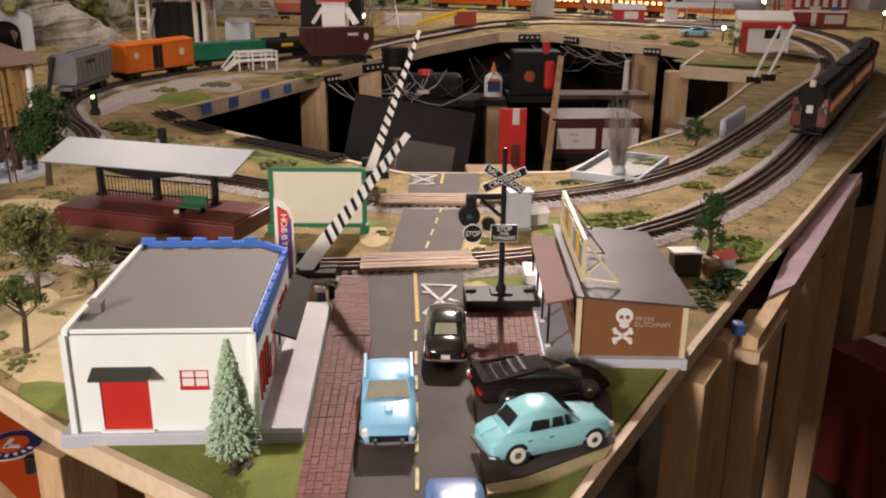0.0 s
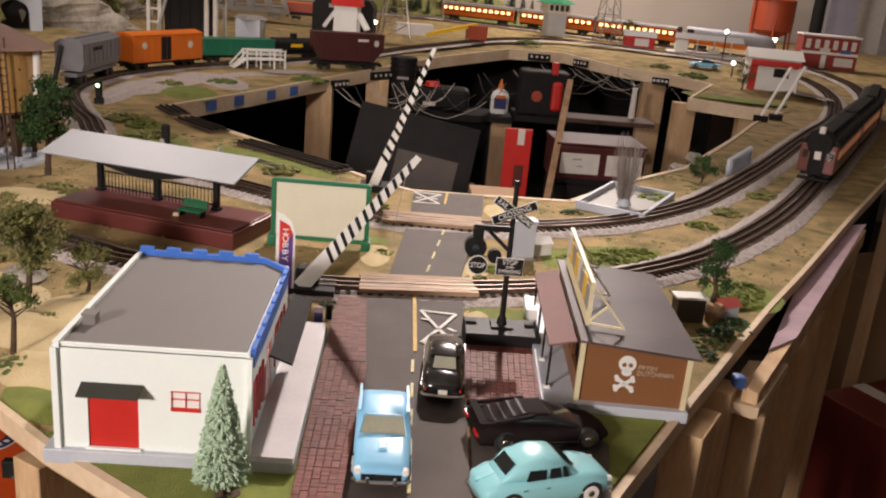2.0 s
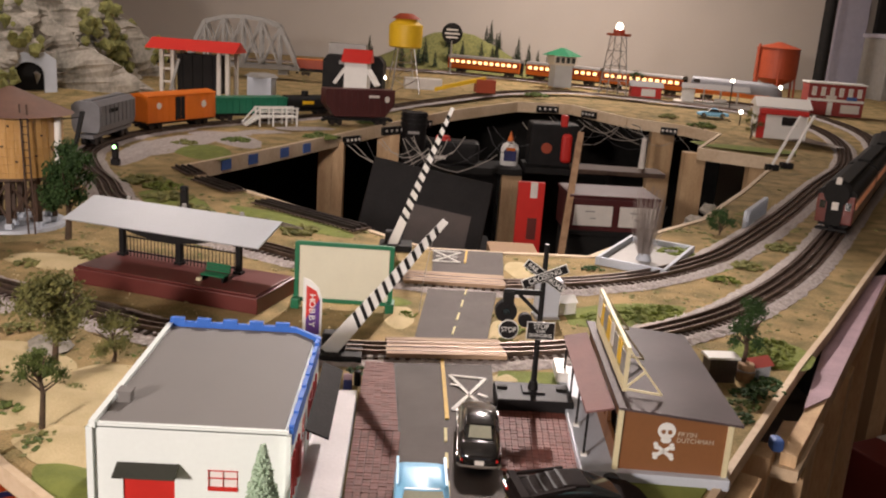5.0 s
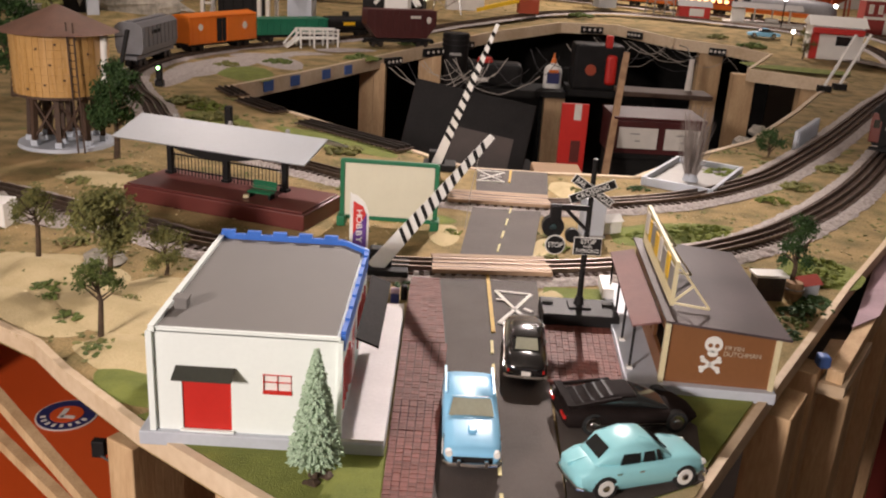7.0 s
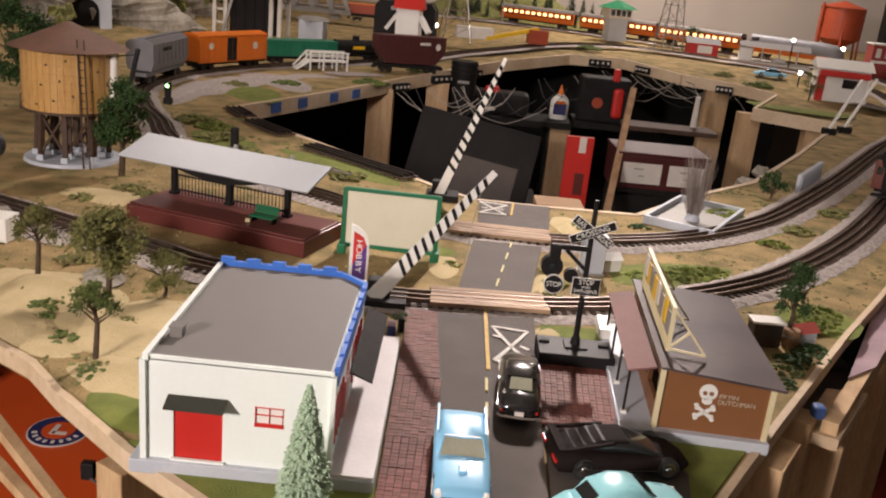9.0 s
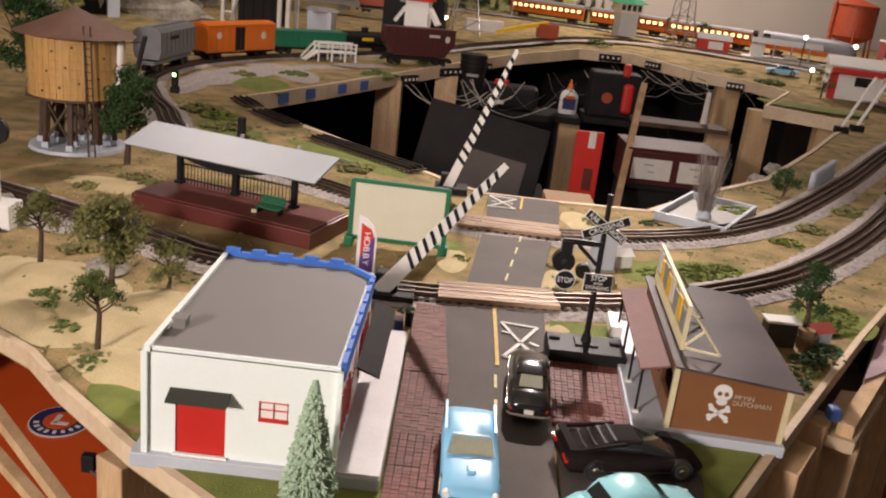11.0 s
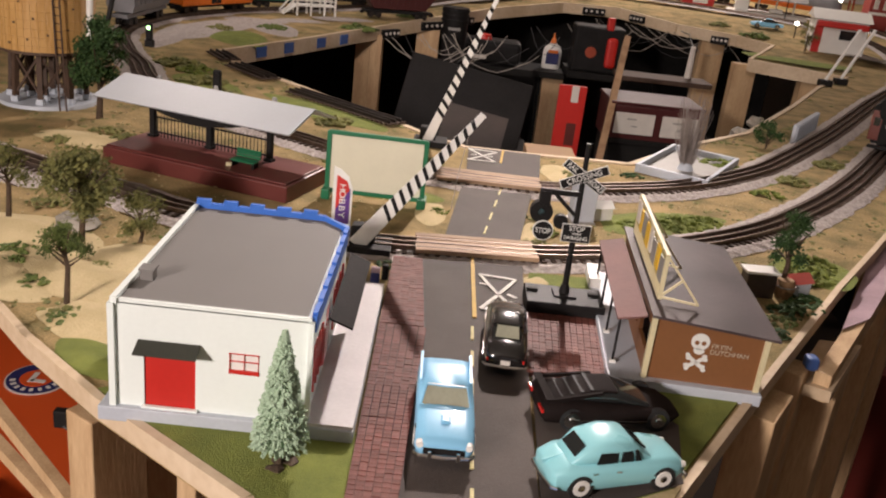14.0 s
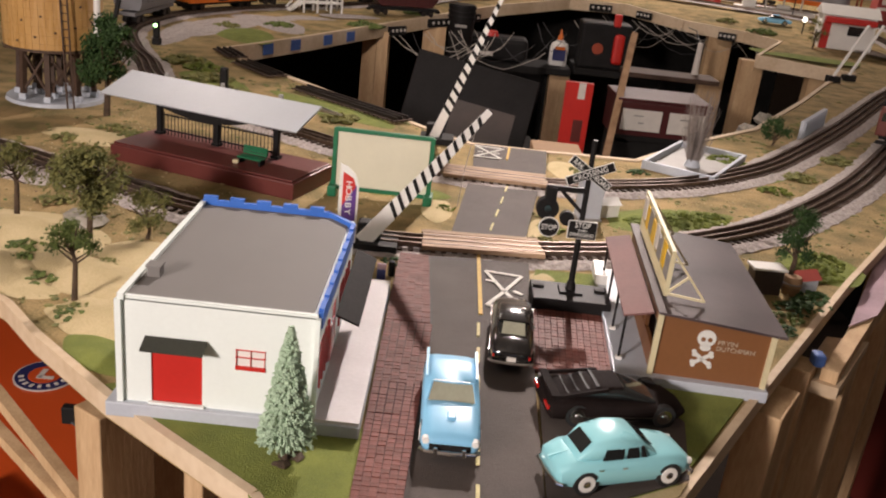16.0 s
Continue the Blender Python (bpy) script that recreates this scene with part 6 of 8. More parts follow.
# streamlined grey engine ahead of the orange coaches
def streamliner(line, d):
    ob = rolling("streamlined grey model engine with orange skirt on the back line", "steam engine", line, d, "streamlined_engine", "passenger trains")
    bm = bmesh.new()
    rings = []
    for x, w, hgt in ((-0.19, 0.029, 0.092), (0.10, 0.029, 0.092), (0.16, 0.028, 0.088), (0.19, 0.022, 0.078), (0.20, 0.010, 0.060)):
        rings.append([(x, w * math.cos(a), 0.024 + (hgt - 0.024) * max(0, math.sin(a)) ** 0.7) for a in [math.pi * k / 14 for k in range(15)]])
    loft(bm, rings)
    smooth(part("shell", bm, HOPPER, ob), 60)
    part("skirt", block(-0.01, 0, 0.030, 0.36, 0.0605, 0.018, bevel=0.002), COACHORANGE, ob, "orange skirt")
    part("headlight", rod(bmesh.new(), (0.186, 0, 0.078), (0.198, 0, 0.076), 0.008, 0.007, 16), BULB, ob, "glowing headlight")
    for s in (-1, 1):
        part("cab_window", block(-0.165, s * 0.0285, 0.072, 0.03, 0.002, 0.014), DARKGLASS, ob)
    trucks(ob, 0.36)
    ob.scale = (1.2,) * 3
    return ob


streamliner(LINE_C, base_d + 0.05 + 3 * 0.50)


# the maroon train stands on the near line's outer curve, its last coach towards the crossing
d0 = length_to(LINE_A, 0.985, 1.80)
for k in range(3):
    c = coach(LINE_A, d0 + 0.26 + k * 0.535, COACHRED, None, LITDIM, "maroon heavyweight model coach with dim lit windows on the curve")
    c.scale = (1.28,) * 3
    if k == 0:
        e = -0.1965
        part("end_wall", block(e, 0, 0.047, 0.003, 0.060, 0.050, bevel=0.001), COACHRED, c, "maroon end of the last coach")
        part("end_door", block(e - 0.0025, 0, 0.043, 0.002, 0.018, 0.042), COACHRED, c)
        part("door_window", block(e - 0.004, 0, 0.053, 0.0012, 0.011, 0.014), PAPER, c, "pale end door window")
        for y in (-0.021, 0.021):
            part("end_window", block(e - 0.002, y, 0.054, 0.0012, 0.010, 0.014), DARKGLASS, c)
            part("grab_rail", rod(bmesh.new(), (e - 0.006, y * 0.6, 0.03), (e - 0.006, y * 0.6, 0.06), 0.0007, 0.0007, 6), BLACK, c)
        smooth(part("roof_hood", rod(bmesh.new(), (e - 0.004, 0, 0.074), (e + 0.004, 0, 0.074), 0.020, 0.026, 20), BLACKMATT, c, "dark roof end"), 50)
        part("marker_lamp", block(e - 0.003, 0.0, 0.098, 0.012, 0.010, 0.012, bevel=0.002), PAPER, c, "pale roof marker lamp")
        part("end_step", block(e - 0.006, 0, 0.012, 0.014, 0.052, 0.004), BLACK, c)


# ---- far scenery ----
def place(x, y, turn=0):
    return pose(x, y, deck_z(y), 0, 0, turn)


# red water tank
o = thing("water_tank", "red oxide round water tank on legs", "water tank", place(2.12, 5.1))
part("tank", rod(bmesh.new(), (0, 0, 0.12), (0, 0, 0.29), 0.120, 0.120, 36), TANKRED, o)
part("bowl", rod(bmesh.new(), (0, 0, 0.075), (0, 0, 0.12), 0.04, 0.120, 36), TANKRED, o)
part("roof", rod(bmesh.new(), (0, 0, 0.29), (0, 0, 0.325), 0.128, 0.01, 36), TANKRED, o)
part("riser", rod(bmesh.new(), (0, 0, 0), (0, 0, 0.08), 0.016), TANKRED, o)
for k in range(6):
    a = k * math.tau / 6 + 0.3
    part("leg", rod(bmesh.new(), (0.125 * math.cos(a), 0.125 * math.sin(a), 0), (0.116 * math.cos(a), 0.116 * math.sin(a), 0.16), 0.006), TANKRED, o)
part("ladder", block(-0.125, -0.03, 0.16, 0.008, 0.02, 0.30), TANKRED, o)

# red facade building with white windows
o = thing("row_building", "two-storey red brick model building with white windows and cornice", "building", place(2.05, 4.15, -8) @ Matrix.Scale(0.8, 4))
part("wall", block(0, 0.06, 0.095, 0.33, 0.14, 0.19), BRICKRED, o)
part("cornice", block(0, 0.056, 0.192, 0.345, 0.155, 0.010, bevel=0.002), WHITE, o)
part("sign_band", block(0, -0.011, 0.092, 0.33, 0.006, 0.016), WHITE, o)
for k in range(6):
    w = part("window", block(-0.132 + k * 0.053, -0.0105, 0.142, 0.026, 0.004, 0.052), SIGNWHITE, o, "white window")
    part("glass", block(-0.132 + k * 0.053, -0.0130, 0.142, 0.018, 0.002, 0.042), PAPER, w)
part("door", block(-0.03, -0.0115, 0.042, 0.03, 0.004, 0.078), SIGNWHITE, o)
part("shop_window", block(0.09, -0.0115, 0.045, 0.11, 0.004, 0.05), PAPER, o)
part("roof", block(0, 0.06, 0.186, 0.32, 0.13, 0.004), ROOFGREY, o)
for x, z in ((-0.03, 0.11), (0.09, 0.108)):
    part("sign", block(x, -0.016, z, 0.06, 0.004, 0.022), BLUETAPE if x > 0 else PAPER, o)

# white refreshment stand with red roof front
o = thing("roadside_stand", "white model stand with red awning and red door", "building", place(1.53, 3.50, -12))
part("body", block(0, 0.05, 0.065, 0.20, 0.13, 0.13, bevel=0.002), WHITE, o)
part("roof", prism(bmesh.new(), [(-0.085, 0.13), (0.085, 0.13), (0.0, 0.165)], -0.11, 0.11, Matrix(((0, 0, 1, 0), (1, 0, 0, 0.05), (0, 1, 0, 0), (0, 0, 0, 1)))), WHITE, o)
part("red_awning", block(0.0, -0.030, 0.112, 0.19, 0.05, 0.022, bevel=0.004), RED, o, "red awning")
part("door", block(-0.080, -0.017, 0.05, 0.03, 0.004, 0.10), RED, o, "red door")
part("window", block(0.03, -0.017, 0.075, 0.06, 0.004, 0.035), DARKGLASS, o)
part("canopy_post", rod(bmesh.new(), (0.09, -0.05, 0), (0.09, -0.05, 0.11), 0.004), WHITE, o)

# open canopy halt
o = thing("canopy_station", "small model station with grey canopy and pale platform", "station", place(1.47, 4.22, -14))
part("platform", block(0, 0, 0.008, 0.36, 0.12, 0.016), PAPER, o)
part("roof", prism(bmesh.new(), [(-0.075, 0.082), (0.075, 0.082), (0.0, 0.104)], -0.15, 0.17, Matrix(((0, 0, 1, 0), (1, 0, 0, 0), (0, 1, 0, 0), (0, 0, 0, 1)))), ROOFGREY, o)
part("kiosk", block(-0.115, 0, 0.045, 0.06, 0.07, 0.06), WHITE, o)
for x in (-0.04, 0.04, 0.12):
    part("post", rod(bmesh.new(), (x, 0, 0.016), (x, 0, 0.09), 0.004), PAPER, o)
part("car_shape", block(0.04, -0.02, 0.03, 0.06, 0.03, 0.02, bevel=0.005), PAPER, o)

# small red house
o = thing("small_house", "small red and white model house", "building", place(1.19, 4.42, -6))
part("wall", block(0, 0, 0.03, 0.15, 0.09, 0.06), RED, o)
part("roof", prism(bmesh.new(), [(-0.055, 0.06), (0.055, 0.06), (0.0, 0.088)], -0.085, 0.085, Matrix(((0, 0, 1, 0), (1, 0, 0, 0), (0, 1, 0, 0), (0, 0, 0, 1)))), ROOFGREY, o)
part("front", block(0.01, -0.046, 0.033, 0.07, 0.004, 0.036), WHITE, o)


def lattice_tower(name, label, x, y, w, h, topfn, seg=4, material=STEEL):
    o = thing(name, label, "tower", place(x, y, 12))
    s = w * 0.55
    for sx in (-1, 1):
        for sy in (-1, 1):
            part("leg", rod(bmesh.new(), (sx * w / 2, sy * w / 2, 0), (sx * s / 2, sy * s / 2, h), 0.0035, 0.0028, 8), material, o)
    for k in range(seg):
        f0, f1 = k / seg, (k + 1) / seg
        a, b = (w + (s - w) * f0) / 2, (w + (s - w) * f1) / 2
        for q in range(4):
            c0, c1 = [(-1, -1), (1, -1), (1, 1), (-1, 1)][q], [(-1, -1), (1, -1), (1, 1), (-1, 1)][(q + 1) % 4]
            part("brace", rod(bmesh.new(), (c0[0] * a, c0[1] * a, f0 * h), (c1[0] * b, c1[1] * b, f1 * h), 0.0016, 0.0016, 6), material, o)
            part("girt", rod(bmesh.new(), (c0[0] * b, c0[1] * b, f1 * h), (c1[0] * b, c1[1] * b, f1 * h), 0.0016, 0.0016, 6), material, o)
    topfn(o, h)
    return o


def bulb_ball(r, z):
    bm = bmesh.new()
    bmesh.ops.create_icosphere(bm, subdivisions=2, radius=r, matrix=Matrix.Translation((0, 0, z)))
    return bm


def beacon_top(o, h):
    part("gallery", rod(bmesh.new(), (0, 0, h), (0, 0, h + 0.012), 0.062, 0.062, 20), TANKRED, o, "red gallery")
    part("drum", rod(bmesh.new(), (0, 0, h + 0.012), (0, 0, h + 0.03), 0.03, 0.03, 20), TANKRED, o)
    smooth(part("lamp", bulb_ball(0.019, h + 0.047), BULB, o, "glowing beacon lamp"))


lattice_tower("beacon_tower", "grey lattice beacon tower with red gallery and glowing lamp", 1.04, 4.50, 0.11, 0.30, beacon_top)


def sphere_top(o, h):
    bm = bmesh.new()
    rings = []
    for z, r in ((0.0, 0.066), (0.006, 0.074), (0.06, 0.076), (0.10, 0.076), (0.118, 0.050), (0.128, 0.046)):
        rings.append([(r * math.cos(k * math.tau / 28), r * math.sin(k * math.tau / 28), h + z) for k in range(28)])
    loft(bm, rings)
    smooth(part("yellow_tank", bm, YELLOW, o, "bright yellow tank"))
    part("red_cap", rod(bmesh.new(), (0, 0, h + 0.126), (0, 0, h + 0.150), 0.066, 0.030, 28), TANKRED, o, "dark red cap")


lattice_tower("yellow_tower", "yellow model water tank on a silver lattice tower", -0.04, 3.98, 0.13, 0.20, sphere_top, 3, CHROME)

# green roofed switch tower
o = thing("switch_tower", "pale grey model switch tower with green roof", "building", place(0.82, 4.86, 10))
part("body", block(0, 0, 0.06, 0.10, 0.10, 0.12), BASEGREY, o)
part("cabin", block(0, 0, 0.145, 0.125, 0.125, 0.05), PAPER, o)
for k in range(4):
    part("window", block(-0.045 + k * 0.03, -0.064, 0.148, 0.02, 0.003, 0.03), DARKGLASS, o)
part("roof", rod(bmesh.new(), (0, 0, 0.17), (0, 0, 0.212), 0.12, 0.012, 4), GREEN, o, "green hipped roof")

# coaling stage with a red roof
o = thing("coaling_station", "model coaling station with red roof and grey conveyor bay", "industrial building", place(-0.84, 3.46, -8))
part("roof", prism(bmesh.new(), [(-0.075, 0.205), (0.075, 0.205), (0.0, 0.245)], -0.19, 0.17, Matrix(((0, 0, 1, 0), (1, 0, 0, 0), (0, 1, 0, 0), (0, 0, 0, 1)))), RED, o, "red gable roof")
for x in (-0.13, -0.085, 0.10, 0.135):
    for y in (-0.05, 0.05):
        part("post", block(x, y, 0.10, 0.014, 0.014, 0.205), PAPER, o, "pale post")
for k in range(4):
    part("girt", block(-0.107, -0.05, 0.03 + k * 0.05, 0.05, 0.006, 0.008), PAPER, o)
part("bunker", block(0.01, 0.0, 0.115, 0.16, 0.09, 0.15), DARKSHEET, o, "dark ribbed bunker")
for k in range(4):
    part("rib", block(-0.05 + k * 0.04, -0.047, 0.115, 0.006, 0.006, 0.15), BLACKMATT, o)
part("conveyor", beam(bmesh.new(), (-0.10, -0.06, 0.02), (-0.06, -0.05, 0.17), 0.02, 0.01), STEEL, o)

# truss bridge along the back wall
o = thing("truss_bridge", "grey steel model truss bridge near the back wall", "bridge", place(-0.845, 4.40, 4))
for y in (-0.06, 0.06):
    n = 7
    xs = [-0.27 + 0.54 * k / (n - 1) for k in range(n)]
    tops = [0.04, 0.235, 0.262, 0.268, 0.260, 0.232, 0.04]
    for k in range(n):
        if 0 < k < n - 1:
            part("vertical", beam(bmesh.new(), (xs[k], y, 0.04), (xs[k], y, tops[k]), 0.012, 0.012, up=(1, 0, 0)), STEEL, o)
        if k < n - 1:
            part("top_chord", beam(bmesh.new(), (xs[k], y, tops[k]), (xs[k + 1], y, tops[k + 1]), 0.018, 0.018), STEEL, o)
            if 0 < k < n - 2:
                for a, b in ((tops[k], 0.04), (0.04, tops[k + 1])):
                    part("diagonal", beam(bmesh.new(), (xs[k], y, a), (xs[k + 1], y, b), 0.008, 0.008), STEEL, o)
    part("bottom_chord", block(0, y, 0.035, 0.56, 0.012, 0.02), STEEL, o)
part("deck", block(0, 0, 0.030, 1.0, 0.10, 0.014), BLACKMATT, o)
for x in (-0.45, -0.2, 0.2, 0.45):
    part("pier", block(x, 0, 0.0115, 0.05, 0.10, 0.023), STEEL, o)

# black engine house behind the freight cars, hut with red roof
o = thing("coal_tipple", "black arched model tipple with grey top", "industrial building", place(-0.25, 3.80, -4))
part("body", prism(bmesh.new(), [(-0.13, 0.0), (0.13, 0.0), (0.13, 0.15), (0.11, 0.175), (-0.11, 0.175), (-0.13, 0.15)], -0.06, 0.06, pose(0, 0, 0, 90)), BLACK, o)
part("window_row", block(0, -0.062, 0.145, 0.12, 0.004, 0.016), STEEL, o)
part("upper", block(-0.03, 0.0, 0.20, 0.16, 0.08, 0.045), STEEL, o)
o = thing("trackside_hut", "small white model hut with red roof above the hopper", "hut", place(-0.225, 3.60, -6))
part("wall", block(0, 0, 0.09, 0.095, 0.09, 0.18), WHITE, o)
part("roof", prism(bmesh.new(), [(-0.055, 0.178), (0.055, 0.178), (0.0, 0.23)], -0.06, 0.06, Matrix(((0, 0, 1, 0), (1, 0, 0, 0), (0, 1, 0, 0), (0, 0, 0, 1)))), RED, o, "red gable roof")
for s in (-1, 1):
    part("chute", beam(bmesh.new(), (s * 0.05, -0.02, 0.15), (s * 0.09, -0.03, 0.09), 0.04, 0.012), WHITE, o)
o = thing("conveyor_wagon", "white and yellow model crane wagon on the back track", "wagon", place(0.08, 3.98, 8))
part("body", block(-0.03, 0, 0.045, 0.17, 0.06, 0.05, bevel=0.003), PAPER, o)
part("boom", beam(bmesh.new(), (0.02, -0.02, 0.025), (0.26, 0.0, 0.085), 0.03, 0.016), YELLOW, o, "yellow boom")
part("cab", block(0.26, 0.0, 0.05, 0.09, 0.06, 0.06), TANKRED, o)
o = thing("loading_stair", "white model stock ramp with railings beside the boxcar", "ramp", place(-0.50, 3.12, 28))
part("deck", block(0.02, 0, 0.035, 0.14, 0.05, 0.006), WHITE, o)
for x in (-0.05, 0.0, 0.05, 0.09):
    for s in (-1, 1):
        part("post", block(x, s * 0.024, 0.034, 0.006, 0.006, 0.068), WHITE, o)
for s in (-1, 1):
    part("handrail", block(0.02, s * 0.024, 0.066, 0.15, 0.005, 0.005), WHITE, o)
    part("handrail", block(0.02, s * 0.024, 0.052, 0.15, 0.004, 0.004), WHITE, o)
    part("stair_rail", beam(bmesh.new(), (-0.05, s * 0.024, 0.066), (-0.10, s * 0.024, 0.012), 0.005, 0.005), WHITE, o)
part("ramp", beam(bmesh.new(), (-0.05, 0, 0.035), (-0.10, 0, 0.004), 0.05, 0.005), WHITE, o)
o = thing("grey_hut", "pale green model hut beside the coaling station", "hut", place(-0.62, 3.62, -6))
part("wall", block(0, 0, 0.045, 0.10, 0.08, 0.09), BASEGREY, o)
part("roof", rod(bmesh.new(), (0, 0, 0.09), (0, 0, 0.105), 0.075, 0.05, 4), STEEL, o)


# ---- mountain ----
def mountain():
    o = thing("mountain", "rocky plaster model mountain with clumps of scrub", "mountain", pose(-1.98, 3.85, 1.0) @ Matrix.Diagonal((1.15, 1.0, 1.5, 1)))
    bm = bmesh.new()
    n, m = 120, 60
    rows = []
    for j in range(m + 1):
        f = j / m
        row = []
        for i in range(n):
            a = i * math.tau / n
            d = Vector((math.cos(a), math.sin(a), 0))
            k = noise.fractal((d.x * 2.6, d.y * 2.6, f * 1.6 + 4), 0.7, 2.1, 6)
            crag = noise.fractal((d.x * 9, d.y * 9, f * 9), 0.9, 2.2, 5)
            r = 0.62 * (1 - f ** 1.7) * (1 + 0.42 * k + 0.10 * crag) + 0.01
            row.append(bm.verts.new((d.x * r * 1.02, d.y * r * 0.95, 0.62 * f + 0.05 * noise.noise((d.x * 4, d.y * 4, f * 6)) * (f > 0))))
        rows.append(row)
    for a, b in zip(rows, rows[1:]):
        for i in range(n):
            bm.faces.new((a[i], a[(i + 1) % n], b[(i + 1) % n], b[i]))
    bm.faces.new(rows[-1])
    pts = [v.co.copy() for row in rows[1:-3] for v in row if v.co.y < 0.25]
    part("rock_face", bm, ROCK, o)
    random.seed(31)
    bm = bmesh.new()
    for p in random.sample(pts, 120):
        for q in range(12):
            clump(bm, p * 1.02 + Vector((random.gauss(0, 0.020), random.gauss(0, 0.020), random.gauss(0, 0.020))), random.uniform(0.010, 0.024), 0.55, 0.8)
    tagged(part("scrub", bm, LEAFOLIVE, o, "dull olive scrub"), kind="stuff")
    return o


mountain()
o = thing("tunnel_portal", "grey stone model tunnel portal at the mountain foot", "tunnel portal", place(-1.50, 3.45, 25))
bm = bmesh.new()
n = 14
outer = [(-0.10, 0.0)] + [(-0.10 + 0.20 * k / n, 0.13 + 0.045 * math.sin(math.pi * k / n)) for k in range(n + 1)] + [(0.10, 0.0)]
inner = [(0.055 * math.cos(math.pi * k / n), 0.07 + 0.05 * math.sin(math.pi * k / n)) for k in range(n + 1)]
prism(bm, outer[::-1] + [(-0.055, 0.0)] + inner[::-1] + [(0.055, 0.0)], -0.03, 0.03, pose(0, 0, 0, 90))
part("arch", bm, BASEGREY, o)
part("darkness", block(0, 0.028, 0.06, 0.11, 0.004, 0.12), BLACKMATT, o)

# pine covered rise before the back wall
mound(0.25, 5.72, 0.72, 0.30, 0.25, LEAFOLIVE, 91, "olive grassy rise near the back wall", 0)
random.seed(77)
for k in range(26):
    x = random.uniform(-0.30, 0.85)
    h = random.uniform(0.09, 0.19)
    y = random.uniform(5.45, 5.80)
    z = 0.25 * (0.5 + 0.5 * math.cos(math.pi * min(1, math.hypot((x - 0.25) / 0.72, (y - 5.72) / 0.30))))
    c = conifer("fir_tree", "dark green model fir on the rise near the back wall", x, y, h, h * 0.22, FIR, 100 + k, 90, 0.06)
    c.location.z += z * 0.85
    c["group"] = "far firs"
o = thing("gondola_car", "orange model gondola behind the bridge", "gondola car", place(-0.45, 4.42, 4), "freight cars")
part("body", block(0, 0, 0.055, 0.26, 0.06, 0.05, bevel=0.002), TANKRED, o)
part("rim", block(0, 0, 0.082, 0.265, 0.064, 0.004), ORANGE, o)
trucks(o, 0.25)
# round sign on the rise
o = thing("round_sign", "dark round model sign with pale lettering bars", "sign", pose(0.22, 5.3, 1.10))
part("post", rod(bmesh.new(), (0, 0, 0), (0, 0, 0.2), 0.005), STEEL, o)
part("disc", rod(bmesh.new(), (0, 0.004, 0.24), (0, -0.004, 0.24), 0.062, 0.062, 28), BLACKMATT, o)
for k in range(3):
    part("lettering_bar", block(0, -0.0055, 0.262 - k * 0.022, 0.07 + 0.02 * (k == 1), 0.002, 0.010), PAPER, o)

# street lamps with glowing globes
for x, y, h in ((1.52, 4.10, 0.13), (1.44, 3.72, 0.05), (2.32, 4.05, 0.07), (-0.12, 3.80, 0.08)):
    o = thing("street_lamp", "small model street lamp with a glowing globe", "street lamp", place(x, y), "street lamps")
    part("post", rod(bmesh.new(), (0, 0, 0), (0, 0, h), 0.0025), BLACK, o)
    part("globe", bulb_ball(0.009, h + 0.008), BULB, o, "glowing white globe")

# pipe, dark cabinet and pale box by the wall at the far right
tagged(part("stove_pipe", rod(bmesh.new(), (2.61, 5.6, 0), (2.61, 5.6, 2.6), 0.042, 0.035, 20), BLACKMATT), "dark upright pipe near the back wall", "pipe")
tagged(part("curtain", block(3.29, 6.18, 1.3, 0.16, 0.05, 2.59), BLACKMATT), "dark narrow curtain near the wall", "curtain")
tagged(part("door_panel", block(3.08, 6.27, 1.2, 0.22, 0.04, 2.4, bevel=0.004), LAVENDER), "pale lavender door panel against the back wall", "door panel")
o = thing("tall_box", "pale grey tall cabinet standing beyond the layout", "cabinet", pose(3.42, 5.75, 0))
part("body", block(0.0, 0, 0.75, 0.80, 0.35, 1.5, bevel=0.01), STEEL, o)
part("top_edge", block(0.0, -0.005, 1.505, 0.82, 0.37, 0.03, bevel=0.006), LAVENDER, o, "pale top edge")

# ---- small things near the crossing ----
o = thing("relay_box", "pale grey relay box beside the track", "relay box", pose(0.232, 1.16, 1.0, 0, 0, 8))
part("body", block(0, 0, 0.030, 0.034, 0.024, 0.056, bevel=0.001), BASEGREY, o)
part("roof", block(0, 0, 0.060, 0.038, 0.028, 0.004), BASEGREY, o)
part("foot", block(0, 0, 0.002, 0.038, 0.028, 0.004), STEEL, o)
o = thing("white_shed", "small white lineside shed", "shed", pose(0.262, 1.185, 1.0, 0, 0, 20))
part("wall", block(0, 0, 0.010, 0.034, 0.024, 0.020), WHITE, o)
part("roof", prism(bmesh.new(), [(-0.015, 0.02), (0.015, 0.02), (0, 0.029)], -0.019, 0.019, Matrix(((0, 0, 1, 0), (1, 0, 0, 0), (0, 1, 0, 0), (0, 0, 0, 1)))), WHITE, o)
PALERED = mat("faded_red_roof", (0.50, 0.10, 0.08), 0.7, var=0.15, scale=60)
o = thing("garden_shed", "tiny grey shed with red roof behind the diner", "shed", pose(0.486, 0.965, 1.0, 0, 0, 24))
part("wall", block(0, 0, 0.009, 0.030, 0.022, 0.018), BASEGREY, o)
part("roof", prism(bmesh.new(), [(-0.014, 0.018), (0.014, 0.018), (0, 0.028)], -0.018, 0.018, Matrix(((0, 0, 1, 0), (1, 0, 0, 0), (0, 1, 0, 0), (0, 0, 0, 1)))), PALERED, o, "faded red roof")
